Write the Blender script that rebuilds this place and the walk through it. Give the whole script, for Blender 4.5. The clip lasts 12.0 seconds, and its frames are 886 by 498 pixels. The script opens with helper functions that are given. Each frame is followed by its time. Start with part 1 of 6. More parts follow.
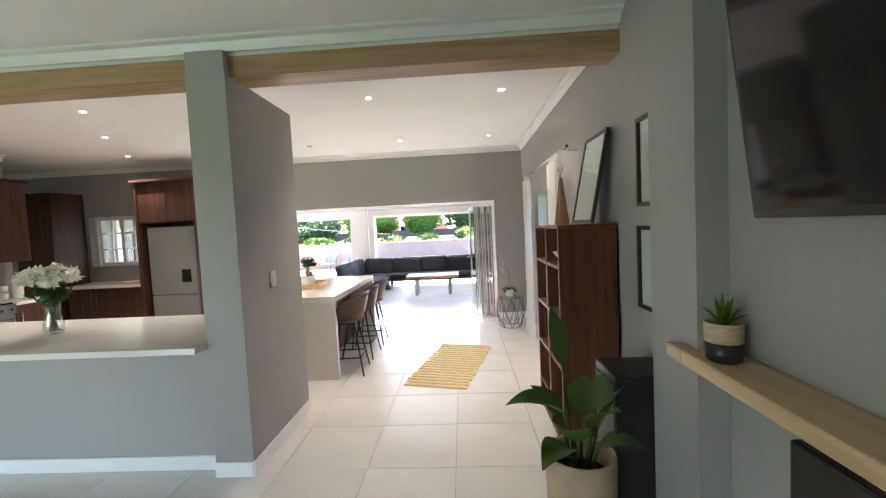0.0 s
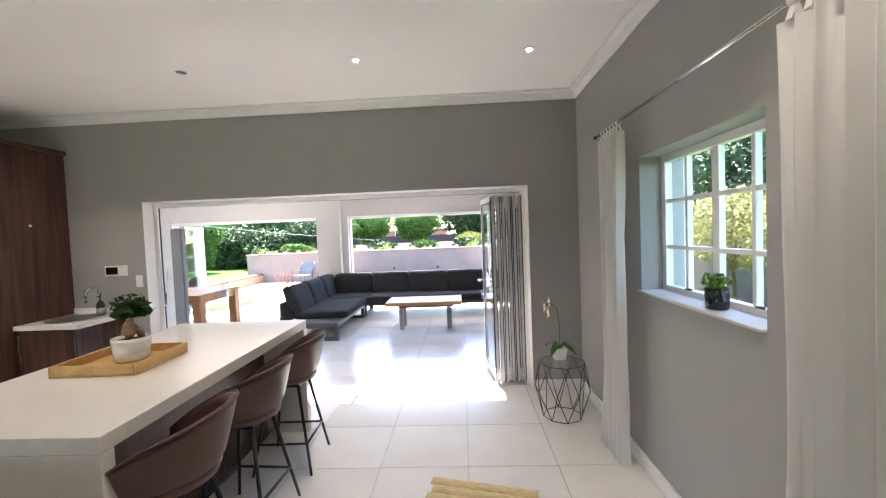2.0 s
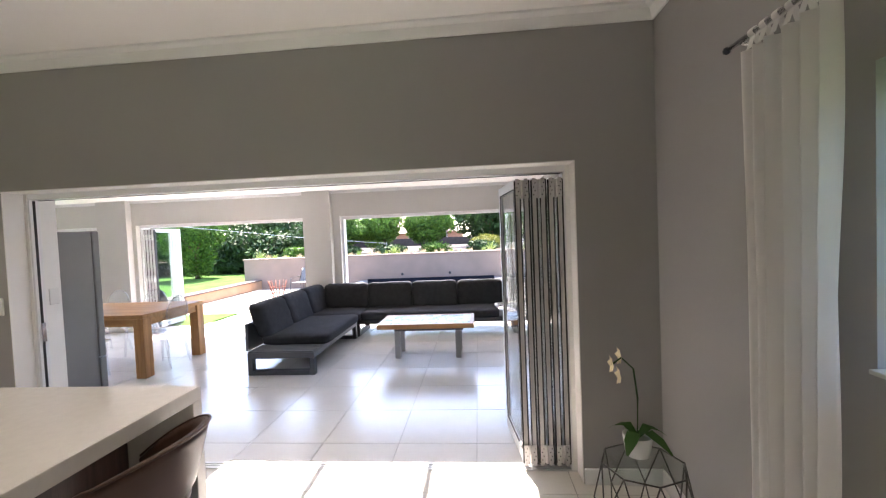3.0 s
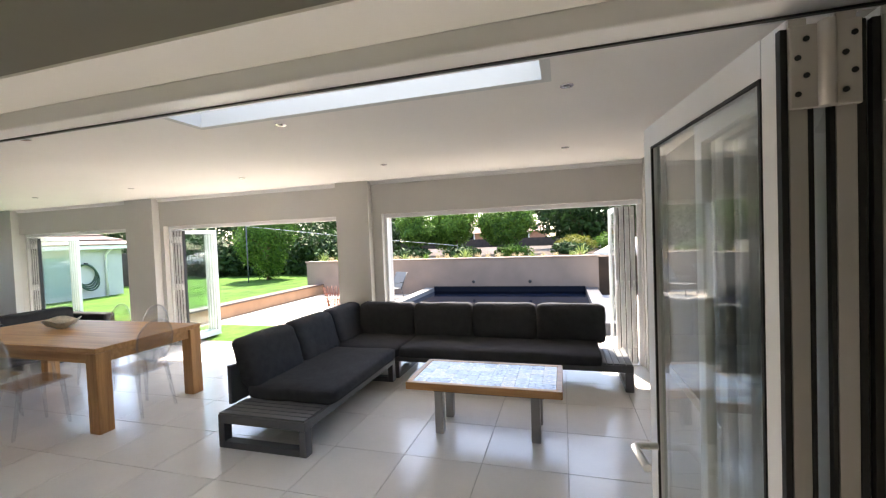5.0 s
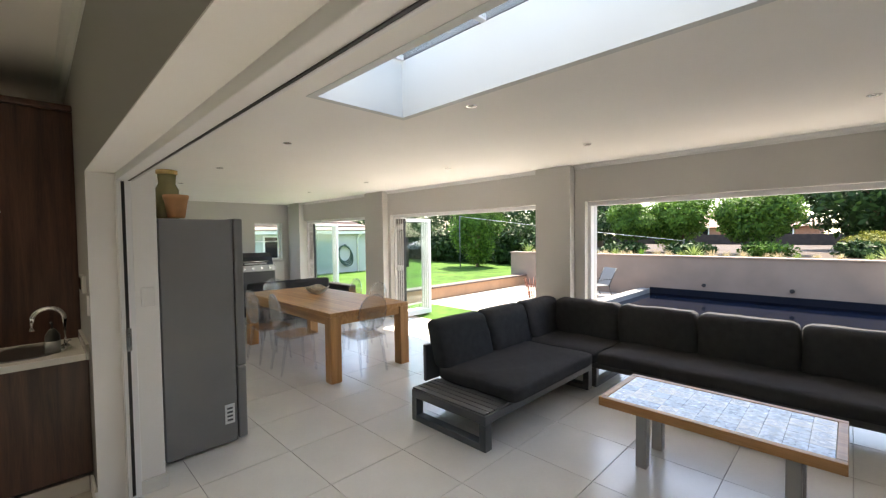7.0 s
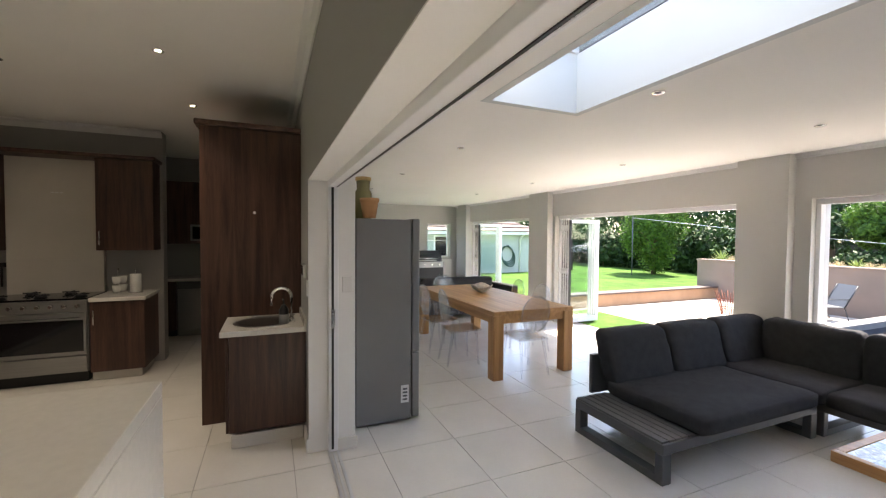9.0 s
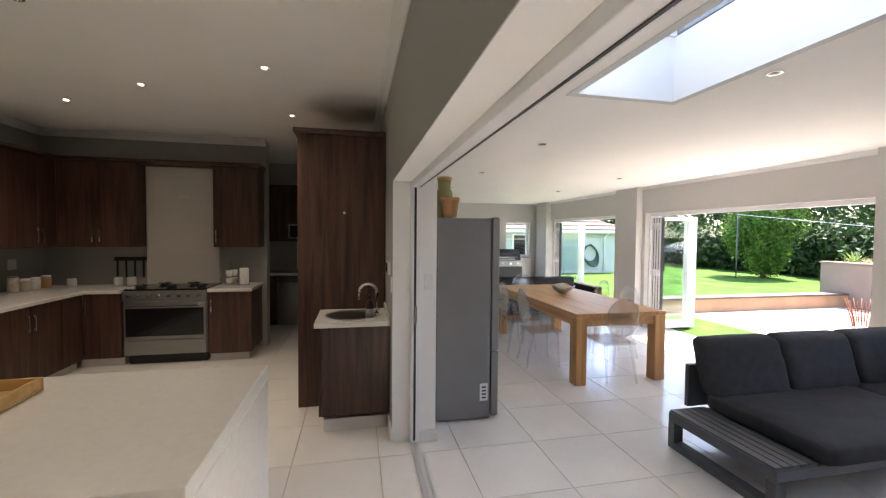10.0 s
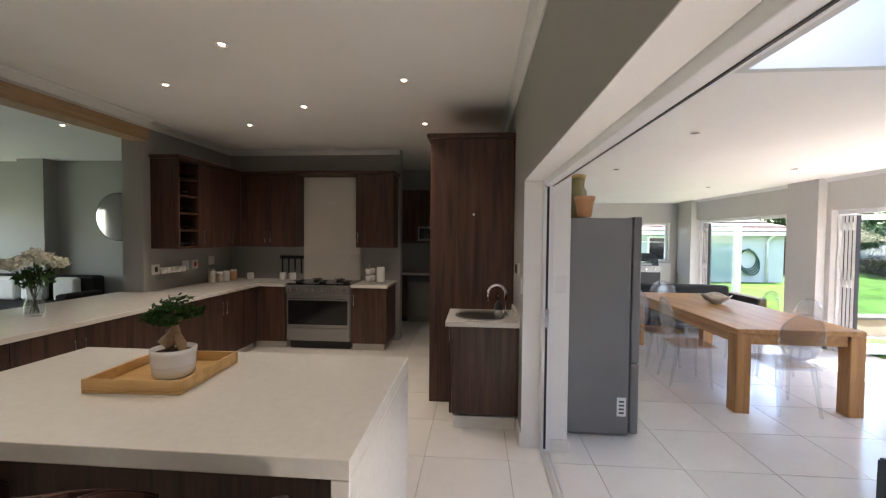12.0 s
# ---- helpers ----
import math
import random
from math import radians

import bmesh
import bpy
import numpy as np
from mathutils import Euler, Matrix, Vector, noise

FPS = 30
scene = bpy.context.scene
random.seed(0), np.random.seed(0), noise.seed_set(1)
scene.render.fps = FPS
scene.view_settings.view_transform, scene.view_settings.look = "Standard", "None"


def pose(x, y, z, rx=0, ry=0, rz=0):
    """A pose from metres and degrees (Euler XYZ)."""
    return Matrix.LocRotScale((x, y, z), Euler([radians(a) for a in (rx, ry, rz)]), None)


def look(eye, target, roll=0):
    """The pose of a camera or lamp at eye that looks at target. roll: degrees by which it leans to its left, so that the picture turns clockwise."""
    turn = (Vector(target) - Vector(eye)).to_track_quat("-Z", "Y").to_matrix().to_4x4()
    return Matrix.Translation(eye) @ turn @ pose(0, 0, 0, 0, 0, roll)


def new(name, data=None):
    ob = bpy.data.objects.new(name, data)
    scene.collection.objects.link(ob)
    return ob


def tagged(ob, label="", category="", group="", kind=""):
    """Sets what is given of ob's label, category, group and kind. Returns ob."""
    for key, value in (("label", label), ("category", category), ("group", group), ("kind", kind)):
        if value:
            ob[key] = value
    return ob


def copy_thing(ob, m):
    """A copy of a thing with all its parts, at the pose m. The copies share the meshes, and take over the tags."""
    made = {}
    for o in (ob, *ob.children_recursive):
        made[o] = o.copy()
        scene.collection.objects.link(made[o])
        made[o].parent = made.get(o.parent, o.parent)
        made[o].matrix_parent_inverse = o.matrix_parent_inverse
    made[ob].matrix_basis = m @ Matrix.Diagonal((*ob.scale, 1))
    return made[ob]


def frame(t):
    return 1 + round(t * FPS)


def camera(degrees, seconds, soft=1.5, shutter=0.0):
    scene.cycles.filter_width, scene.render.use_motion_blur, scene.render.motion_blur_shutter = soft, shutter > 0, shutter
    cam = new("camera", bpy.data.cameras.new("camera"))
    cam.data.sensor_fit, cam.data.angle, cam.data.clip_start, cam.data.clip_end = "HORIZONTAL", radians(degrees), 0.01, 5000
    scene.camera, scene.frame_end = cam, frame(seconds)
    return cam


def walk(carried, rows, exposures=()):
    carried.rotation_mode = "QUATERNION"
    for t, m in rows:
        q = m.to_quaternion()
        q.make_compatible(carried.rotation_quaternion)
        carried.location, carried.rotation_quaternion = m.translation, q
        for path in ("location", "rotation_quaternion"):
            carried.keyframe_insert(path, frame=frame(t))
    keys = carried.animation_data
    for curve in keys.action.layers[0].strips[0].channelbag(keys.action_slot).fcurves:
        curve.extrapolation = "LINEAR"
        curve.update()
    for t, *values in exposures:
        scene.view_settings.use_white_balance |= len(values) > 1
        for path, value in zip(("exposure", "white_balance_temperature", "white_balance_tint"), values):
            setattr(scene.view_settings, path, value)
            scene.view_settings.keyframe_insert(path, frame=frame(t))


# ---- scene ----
# ---------- camera and walk ----------
cam = camera(94.5, 12.0, soft=1.25)
PATH = [
    (0, (-0.941, -6.928, 1.600), (-1.039, -4.933, 1.491), -2.8),
    (0.5, (-0.945, -6.245, 1.603), (-1.055, -4.248, 1.520), -2.7),
    (1, (-0.990, -5.530, 1.600), (-1.074, -3.533, 1.528), -2.5),
    (1.5, (-1.010, -4.775, 1.591), (-1.092, -2.778, 1.515), -2.3),
    (2, (-1.045, -3.997, 1.578), (-1.136, -2.0, 1.497), -2.3),
    (2.5, (-0.990, -3.268, 1.570), (-1.119, -1.274, 1.498), -2.2),
    (4.3, (-0.996, -1.045, 1.645), (-1.333, 0.925, 1.585), -2.6),
    (4.5, (-1.015, -0.890, 1.650), (-1.398, 1.072, 1.591), -2.4),
    (5, (-1.047, -0.571, 1.635), (-1.609, 1.347, 1.580), -2.2),
    (5.5, (-1.065, -0.375, 1.605), (-1.842, 1.467, 1.550), -1.7),
    (6, (-1.072, -0.275, 1.605), (-2.089, 1.446, 1.540), -1.5),
    (6.5, (-1.074, -0.247, 1.595), (-2.304, 1.329, 1.537), -1.1),
    (7, (-1.088, -0.229, 1.604), (-2.500, 1.186, 1.535), -0.7),
    (7.5, (-1.108, -0.225, 1.604), (-2.660, 1.035, 1.532), -0.3),
    (9.5, (-1.128, -0.262, 1.598), (-3.036, 0.334, 1.533), 0.5),
    (10, (-1.128, -0.273, 1.602), (-3.084, 0.142, 1.530), 0.5),
    (10.5, (-1.132, -0.287, 1.592), (-3.114, -0.032, 1.526), 0.6),
    (11, (-1.134, -0.302, 1.590), (-3.131, -0.204, 1.523), 0.5),
    (11.5, (-1.146, -0.327, 1.582), (-3.145, -0.356, 1.520), 0.5),
    (12, (-1.157, -0.355, 1.584), (-3.150, -0.516, 1.522), 0.5),
]
walk(cam, [(t, look(e, g, r)) for t, e, g, r in PATH],
     exposures=[(0, 4.65, 6350, 17), (1.5, 4.4, 6200, 16), (2.5, 3.75, 6500, 19), (4.3, 3.45, 7000, 16), (5.5, 2.85, 7400, 12), (7.5, 2.85, 7450, 11), (9.5, 3.15, 7100, 16), (12, 3.4, 6800, 18)])

# ---------- world and sun ----------
SUN_DIR = Vector((-0.18, 0.51, 1.0)).normalized()
world = bpy.data.worlds.new("sky")
scene.world = world
world.use_nodes = True
wn = world.node_tree.nodes
sky = wn.new("ShaderNodeTexSky")
sky.sky_type = "NISHITA"
sky.sun_disc = False
sky.sun_elevation = math.asin(SUN_DIR.z)
sky.sun_rotation = math.atan2(SUN_DIR.x, SUN_DIR.y)
wn["Background"].inputs["Strength"].default_value = 0.13
world.node_tree.links.new(sky.outputs[0], wn["Background"].inputs[0])
sun = new("sun", bpy.data.lights.new("sun", "SUN"))
sun.data.energy = 3.0
sun.data.angle = radians(0.5)
sun.data.color = (1.0, 0.95, 0.87)
sun.matrix_world = look(SUN_DIR * 30, (0, 0, 0))


def sky_lamp(name, eye, target, w, h, watts, col=(0.9, 0.96, 1.0)):
    """Daylight that enters by an opening."""
    a = new(name, bpy.data.lights.new(name, "AREA"))
    a.data.shape, a.data.size, a.data.size_y, a.data.energy, a.data.color = "RECTANGLE", w, h, watts, col
    a.matrix_world = look(eye, target)
    return a


sky_lamp("living_window_daylight", (-6.1, -10.15, 1.2), (-6.1, 0, 1.2), 2.8, 2.0, 3.0, (0.95, 1.0, 0.84))
for k, (x, y) in enumerate(((-4.55, -3.06), (-5.84, -3.04), (-5.2, -2.1), (-4.57, -0.97), (-5.88, -0.96), (-3.86, -2.1), (-1.79, -2.92), (-0.51, -2.92), (-1.78, -0.93))):
    s = new("downlight_beam", bpy.data.lights.new("downlight_beam", "SPOT"))
    s.data.energy, s.data.color, s.data.shadow_soft_size = 4.2, (1.0, 0.89, 0.74), 0.03
    s.data.spot_size, s.data.spot_blend = radians(105), 0.8
    s.matrix_world = look((x, y, 2.865), (x, y + 0.001, 0))


# ---------- materials ----------
def base_mat(name):
    m = bpy.data.materials.new(name)
    m.use_nodes = True
    t = m.node_tree
    return m, t, t.nodes["Principled BSDF"]


def surf(name, col, rough=0.5, metal=0.0, var=0.08, scale=3.0, bump=0.0, bscale=120.0, stretch=(1, 1, 1), grain=0.0, spec=0.5, island=0.0, coat=0.0):
    """A painted, woven, stone or metal surface: colour that varies at two scales, roughness wear and fine relief."""
    m, t, p = base_mat(name)
    n, l = t.nodes, t.links
    tc = n.new("ShaderNodeTexCoord")
    mp = n.new("ShaderNodeMapping")
    mp.inputs["Scale"].default_value = stretch
    l.new(tc.outputs["Object"], mp.inputs[0])
    a = n.new("ShaderNodeTexNoise")
    a.inputs["Scale"].default_value = scale
    a.inputs["Detail"].default_value = 5
    b = n.new("ShaderNodeTexNoise")
    b.inputs["Scale"].default_value = bscale
    b.inputs["Detail"].default_value = 3
    l.new(mp.outputs[0], a.inputs[0])
    l.new(mp.outputs[0], b.inputs[0])
    ad = n.new("ShaderNodeMath")
    ad.operation = "MULTIPLY_ADD"
    ad.inputs[1].default_value = grain
    l.new(b.outputs[0], ad.inputs[0])
    l.new(a.outputs[0], ad.inputs[2])
    r = n.new("ShaderNodeMapRange")
    r.inputs["From Min"].default_value = 0.3 + grain * 0.5
    r.inputs["From Max"].default_value = 0.7 + grain * 0.5
    r.inputs["To Min"].default_value = 1 - var
    r.inputs["To Max"].default_value = 1 + var
    l.new(ad.outputs[0], r.inputs[0])
    fac = r.outputs[0]
    if island:
        oi = n.new("ShaderNodeObjectInfo")
        rr = n.new("ShaderNodeMapRange")
        rr.inputs["To Min"].default_value = 1 - island
        rr.inputs["To Max"].default_value = 1 + island
        l.new(oi.outputs["Random"], rr.inputs[0])
        mm = n.new("ShaderNodeMath")
        mm.operation = "MULTIPLY"
        l.new(fac, mm.inputs[0])
        l.new(rr.outputs[0], mm.inputs[1])
        fac = mm.outputs[0]
    mx = n.new("ShaderNodeVectorMath")
    mx.operation = "SCALE"
    mx.inputs[0].default_value = col
    l.new(fac, mx.inputs["Scale"])
    l.new(mx.outputs[0], p.inputs["Base Color"])
    rg = n.new("ShaderNodeMapRange")
    rg.inputs["To Min"].default_value = max(0.02, rough - 0.08)
    rg.inputs["To Max"].default_value = min(1, rough + 0.08)
    l.new(a.outputs[0], rg.inputs[0])
    l.new(rg.outputs[0], p.inputs["Roughness"])
    p.inputs["Metallic"].default_value = metal
    p.inputs["Specular IOR Level"].default_value = spec
    p.inputs["Coat Weight"].default_value = coat
    if bump:
        bp = n.new("ShaderNodeBump")
        bp.inputs["Strength"].default_value = bump
        bp.inputs["Distance"].default_value = 0.004
        l.new(b.outputs[0], bp.inputs["Height"])
        l.new(bp.outputs[0], p.inputs["Normal"])
    return m


def wood(name, dark, light, rough=0.4, stretch=(22, 22, 1.2), spec=0.4, bump=0.15):
    """Grained timber; the grain runs along the axis with the small stretch."""
    m, t, p = base_mat(name)
    n, l = t.nodes, t.links
    tc = n.new("ShaderNodeTexCoord")
    mp = n.new("ShaderNodeMapping")
    mp.inputs["Scale"].default_value = stretch
    l.new(tc.outputs["Object"], mp.inputs[0])
    a = n.new("ShaderNodeTexNoise")
    a.inputs["Scale"].default_value = 1.0
    a.inputs["Detail"].default_value = 6
    a.inputs["Distortion"].default_value = 0.6
    l.new(mp.outputs[0], a.inputs[0])
    b = n.new("ShaderNodeTexNoise")
    b.inputs["Scale"].default_value = 9.0
    b.inputs["Detail"].default_value = 2
    l.new(mp.outputs[0], b.inputs[0])
    mix = n.new("ShaderNodeMath")
    mix.operation = "MULTIPLY_ADD"
    mix.inputs[1].default_value = 0.35
    l.new(b.outputs[0], mix.inputs[0])
    l.new(a.outputs[0], mix.inputs[2])
    cr = n.new("ShaderNodeValToRGB")
    cr.color_ramp.elements[0].position, cr.color_ramp.elements[0].color = 0.45, (*dark, 1)
    cr.color_ramp.elements[1].position, cr.color_ramp.elements[1].color = 0.88, (*light, 1)
    l.new(mix.outputs[0], cr.inputs[0])
    l.new(cr.outputs[0], p.inputs["Base Color"])
    p.inputs["Roughness"].default_value = rough
    p.inputs["Specular IOR Level"].default_value = spec
    bp = n.new("ShaderNodeBump")
    bp.inputs["Strength"].default_value = bump
    bp.inputs["Distance"].default_value = 0.002
    l.new(b.outputs[0], bp.inputs["Height"])
    l.new(bp.outputs[0], p.inputs["Normal"])
    return m


def glass(name, tint=(1, 1, 1), rough=0.0, gloss=0.7, least=0.03):
    """Thin pane: clear with a Fresnel gloss."""
    m, t, p = base_mat(name)
    n, l = t.nodes, t.links
    n.remove(p)
    tr = n.new("ShaderNodeBsdfTransparent")
    tr.inputs[0].default_value = (*tint, 1)
    gl = n.new("ShaderNodeBsdfGlossy")
    gl.inputs["Roughness"].default_value = rough
    lw = n.new("ShaderNodeLayerWeight")
    lw.inputs[0].default_value = 0.5
    pw = n.new("ShaderNodeMath")
    pw.operation = "POWER"
    pw.inputs[1].default_value = 4.0
    fr = n.new("ShaderNodeMath")
    fr.operation = "MULTIPLY_ADD"
    fr.inputs[1].default_value = gloss
    fr.inputs[2].default_value = least
    mx = n.new("ShaderNodeMixShader")
    l.new(lw.outputs["Facing"], pw.inputs[0])
    l.new(pw.outputs[0], fr.inputs[0])
    l.new(fr.outputs[0], mx.inputs[0])
    l.new(tr.outputs[0], mx.inputs[1])
    l.new(gl.outputs[0], mx.inputs[2])
    l.new(mx.outputs[0], n["Material Output"].inputs[0])
    return m


def leafy(name, dark, light, trans=0.25, rough=0.45):
    m, t, p = base_mat(name)
    n, l = t.nodes, t.links
    g = n.new("ShaderNodeNewGeometry")
    cr = n.new("ShaderNodeValToRGB")
    cr.color_ramp.elements[0].color = (*dark, 1)
    cr.color_ramp.elements[1].color = (*light, 1)
    l.new(g.outputs["Random Per Island"], cr.inputs[0])
    l.new(cr.outputs[0], p.inputs["Base Color"])
    p.inputs["Roughness"].default_value = rough + 0.15
    p.inputs["Specular IOR Level"].default_value = 0.22
    tl = n.new("ShaderNodeBsdfTranslucent")
    l.new(cr.outputs[0], tl.inputs[0])
    mx = n.new("ShaderNodeMixShader")
    mx.inputs[0].default_value = trans
    l.new(p.outputs[0], mx.inputs[1])
    l.new(tl.outputs[0], mx.inputs[2])
    l.new(mx.outputs[0], n["Material Output"].inputs[0])
    return m


def lamp_mat(name, col, strength):
    m, t, p = base_mat(name)
    p.inputs["Base Color"].default_value = (*col, 1)
    p.inputs["Emission Color"].default_value = (*col, 1)
    p.inputs["Emission Strength"].default_value = strength
    return m


GREY = surf("grey_wall_paint", (0.34, 0.33, 0.32), 0.6, var=0.04, scale=0.8, bump=0.06, bscale=260)
WARMGREY = surf("pale_grey_wall_paint", (0.56, 0.545, 0.52), 0.6, var=0.04, scale=0.9, bump=0.08, bscale=220)
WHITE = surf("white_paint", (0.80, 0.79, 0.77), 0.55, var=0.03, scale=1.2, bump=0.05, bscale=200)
# white shaft plaster, colour dimmed and cooled to hold down its brightness under the sky
SHAFT = surf("dimmed_white_shaft_paint", (0.63, 0.65, 0.65), 0.7, var=0.03, scale=1.0, bump=0.05, bscale=180)
CEIL = surf("ceiling_paint", (0.86, 0.845, 0.82), 0.8, var=0.03, scale=0.7, bump=0.08, bscale=160)
TRIM = surf("white_trim_gloss", (0.80, 0.80, 0.79), 0.35, var=0.03)
ALU = surf("white_powder_coated_aluminium", (0.78, 0.78, 0.79), 0.3, var=0.03)
# grey hinge metal; on the white leaf edges the grey is painted-in shade
ALUEDGE = surf("grey_metal_and_shaded_edge", (0.48, 0.46, 0.45), 0.4, 0.2, var=0.06, stretch=(8, 8, 0.5))
RUBBER = surf("black_rubber", (0.012, 0.012, 0.013), 0.6, var=0.2)
TILE = surf("cream_porcelain_tile", (0.70, 0.675, 0.63), 0.2, var=0.05, scale=2.2, bump=0.02, bscale=40, grain=0.25, island=0.03)
GROUT = surf("grey_grout", (0.44, 0.42, 0.39), 0.85, var=0.12, scale=6)
BEAM = wood("tan_timber", (0.30, 0.19, 0.10), (0.46, 0.31, 0.17), 0.5, (1.2, 22, 22))
WALNUT = wood("dark_walnut_laminate", (0.034, 0.016, 0.012), (0.105, 0.053, 0.038), 0.38)
WALNUTX = wood("dark_walnut_laminate_across", (0.034, 0.016, 0.012), (0.105, 0.053, 0.038), 0.38, (1.2, 22, 22))
SHELFWOOD = wood("red_brown_bookcase_wood", (0.045, 0.017, 0.009), (0.135, 0.053, 0.028), 0.42)
EDGING = wood("worn_tan_edging", (0.16, 0.085, 0.05), (0.34, 0.21, 0.135), 0.5)
OAK = wood("honey_oak", (0.34, 0.16, 0.055), (0.56, 0.30, 0.12), 0.4, (1.2, 20, 20))
OAKV = wood("honey_oak_upright", (0.34, 0.16, 0.055), (0.56, 0.30, 0.12), 0.4)
PALEWOOD = wood("pale_pine", (0.48, 0.33, 0.18), (0.68, 0.50, 0.31), 0.5, (18, 1.2, 18))
BAMBOO = wood("bamboo_tray_wood", (0.50, 0.29, 0.10), (0.66, 0.43, 0.19), 0.4, (20, 1.5, 20))
CONEWOOD = wood("turned_teak", (0.22, 0.10, 0.05), (0.38, 0.20, 0.11), 0.45)
QUARTZ = surf("white_quartz", (0.72, 0.70, 0.655), 0.11, var=0.03, scale=30, grain=0.4, bscale=300)
STEEL = surf("brushed_steel", (0.32, 0.32, 0.32), 0.33, 0.9, var=0.06, stretch=(1, 1, 30), bump=0.02)
CHROME = surf("chrome", (0.75, 0.75, 0.76), 0.1, 1.0, var=0.02)
FRIDGE = surf("graphite_fridge_side", (0.215, 0.212, 0.207), 0.42, 0.3, var=0.05, scale=2, bump=0.03)
BLACK = surf("black_satin", (0.014, 0.014, 0.016), 0.35, var=0.15)
BLACKGLASS = surf("black_glass", (0.008, 0.008, 0.010), 0.06, var=0.1)
CHARCOAL = surf("charcoal_powder_coat", (0.085, 0.088, 0.092), 0.5, var=0.07, bump=0.03)
FABRIC = surf("charcoal_woven_fabric", (0.036, 0.036, 0.039), 0.9, var=0.18, scale=14, bump=0.5, bscale=700, grain=0.4, spec=0.2)
LEATHER = surf("brown_leather", (0.085, 0.042, 0.031), 0.42, var=0.16, scale=9, bump=0.2, bscale=260)
LINEN = surf("white_linen", (0.80, 0.78, 0.75), 0.9, var=0.05, scale=10, bump=0.3, bscale=600)
GLASS = glass("clear_glass", (0.95, 0.98, 0.97))
DOORGLASS = glass("door_glass", (0.95, 0.978, 0.972), 0.0, 0.8)
ACRYLIC = glass("clear_acrylic", (0.94, 0.95, 0.965), 0.06, 0.9, 0.10)
MIRROR = surf("mirror", (0.86, 0.88, 0.87), 0.02, 1.0, var=0.0)
CERAMIC = surf("white_ceramic", (0.80, 0.79, 0.77), 0.22, var=0.03)
TERRA = surf("terracotta", (0.50, 0.26, 0.12), 0.75, var=0.12, scale=9, bump=0.2)
SEAGRASS = surf("woven_seagrass", (0.46, 0.35, 0.22), 0.9, var=0.22, scale=30, bump=0.6, bscale=160, stretch=(1, 1, 3))
JUTE = surf("woven_straw_rug", (0.62, 0.49, 0.25), 0.95, var=0.2, scale=18, bump=0.7, bscale=240, stretch=(1, 6, 1), grain=0.4)
BRASS = surf("hammered_brass", (0.50, 0.35, 0.15), 0.35, 0.85, var=0.18, scale=14, bump=0.3, bscale=60)
SOIL = surf("potting_soil", (0.045, 0.028, 0.018), 0.95, var=0.3, bump=0.8, bscale=90)
BARK = surf("bark", (0.16, 0.105, 0.065), 0.9, var=0.3, scale=8, bump=0.8, bscale=40, stretch=(1, 1, 0.25))
FIGLEAF = leafy("ficus_leaves", (0.015, 0.045, 0.012), (0.05, 0.12, 0.03))
BIGLEAF = leafy("banana_leaf", (0.035, 0.085, 0.018), (0.12, 0.20, 0.045), 0.3, 0.32)
TREELEAF = leafy("tree_leaves", (0.026, 0.072, 0.012), (0.115, 0.225, 0.03), 0.35)
LIMELEAF = leafy("sunny_tree_leaves", (0.05, 0.12, 0.018), (0.15, 0.28, 0.04), 0.4)
DARKLEAF = leafy("dark_hedge_leaves", (0.012, 0.032, 0.010), (0.045, 0.095, 0.025), 0.2)
YELLOWLEAF = leafy("golden_hedge_leaves", (0.12, 0.13, 0.04), (0.42, 0.37, 0.15), 0.35)
GOLDLEAF = leafy("clipped_golden_leaves", (0.08, 0.10, 0.016), (0.20, 0.20, 0.035), 0.3)
SPIKELEAF = leafy("agave_leaves", (0.11, 0.17, 0.05), (0.27, 0.34, 0.10), 0.25)
TUFTLEAF = leafy("dry_grass_leaves", (0.28, 0.22, 0.12), (0.46, 0.40, 0.24), 0.3)
PETAL = leafy("white_petals", (0.70, 0.70, 0.60), (0.85, 0.85, 0.78), 0.35)
LAWN = surf("lawn", (0.052, 0.112, 0.018), 0.9, var=0.4, scale=2.5, bump=1.0, bscale=60, grain=0.5, spec=0.1)
PLASTERWALL = surf("taupe_plaster", (0.245, 0.18, 0.142), 0.85, var=0.12, scale=1.6, bump=0.3, bscale=90)
PAVING = surf("pale_paving_stone", (0.44, 0.39, 0.33), 0.85, var=0.12, scale=4, bump=0.3, island=0.07)
EARTHFACE = surf("orange_plaster", (0.40, 0.23, 0.13), 0.85, var=0.1, scale=3, bump=0.3)
COPING = surf("brown_coping", (0.085, 0.055, 0.045), 0.6, var=0.2, scale=6, bump=0.2, island=0.1)
POOLTILE = surf("navy_mosaic", (0.003, 0.005, 0.012), 0.55, var=0.3, scale=30, bump=0.2, spec=0.15)
CONCRETE = surf("grey_concrete", (0.19, 0.185, 0.18), 0.8, var=0.12, scale=4, bump=0.3)
FENCE = surf("dark_timber_fence", (0.045, 0.032, 0.026), 0.8, var=0.3, scale=6, stretch=(1, 8, 1))
SLATE = surf("dark_slate", (0.05, 0.052, 0.062), 0.5, var=0.15, scale=5)
SAGE = surf("pale_sage_plaster", (0.44, 0.47, 0.44), 0.8, var=0.06, scale=1.5, bump=0.2)
ROOFTILE = surf("brown_roof_tile", (0.10, 0.065, 0.055), 0.7, var=0.25, scale=4, bump=0.2, island=0.15)
BRICK = surf("red_brick_face", (0.36, 0.17, 0.10), 0.85, var=0.2, scale=8, bump=0.3)
PAPER = surf("white_print_paper", (0.74, 0.74, 0.72), 0.6, var=0.03)
CREAM = surf("cream_panel", (0.62, 0.58, 0.52), 0.4, var=0.03)
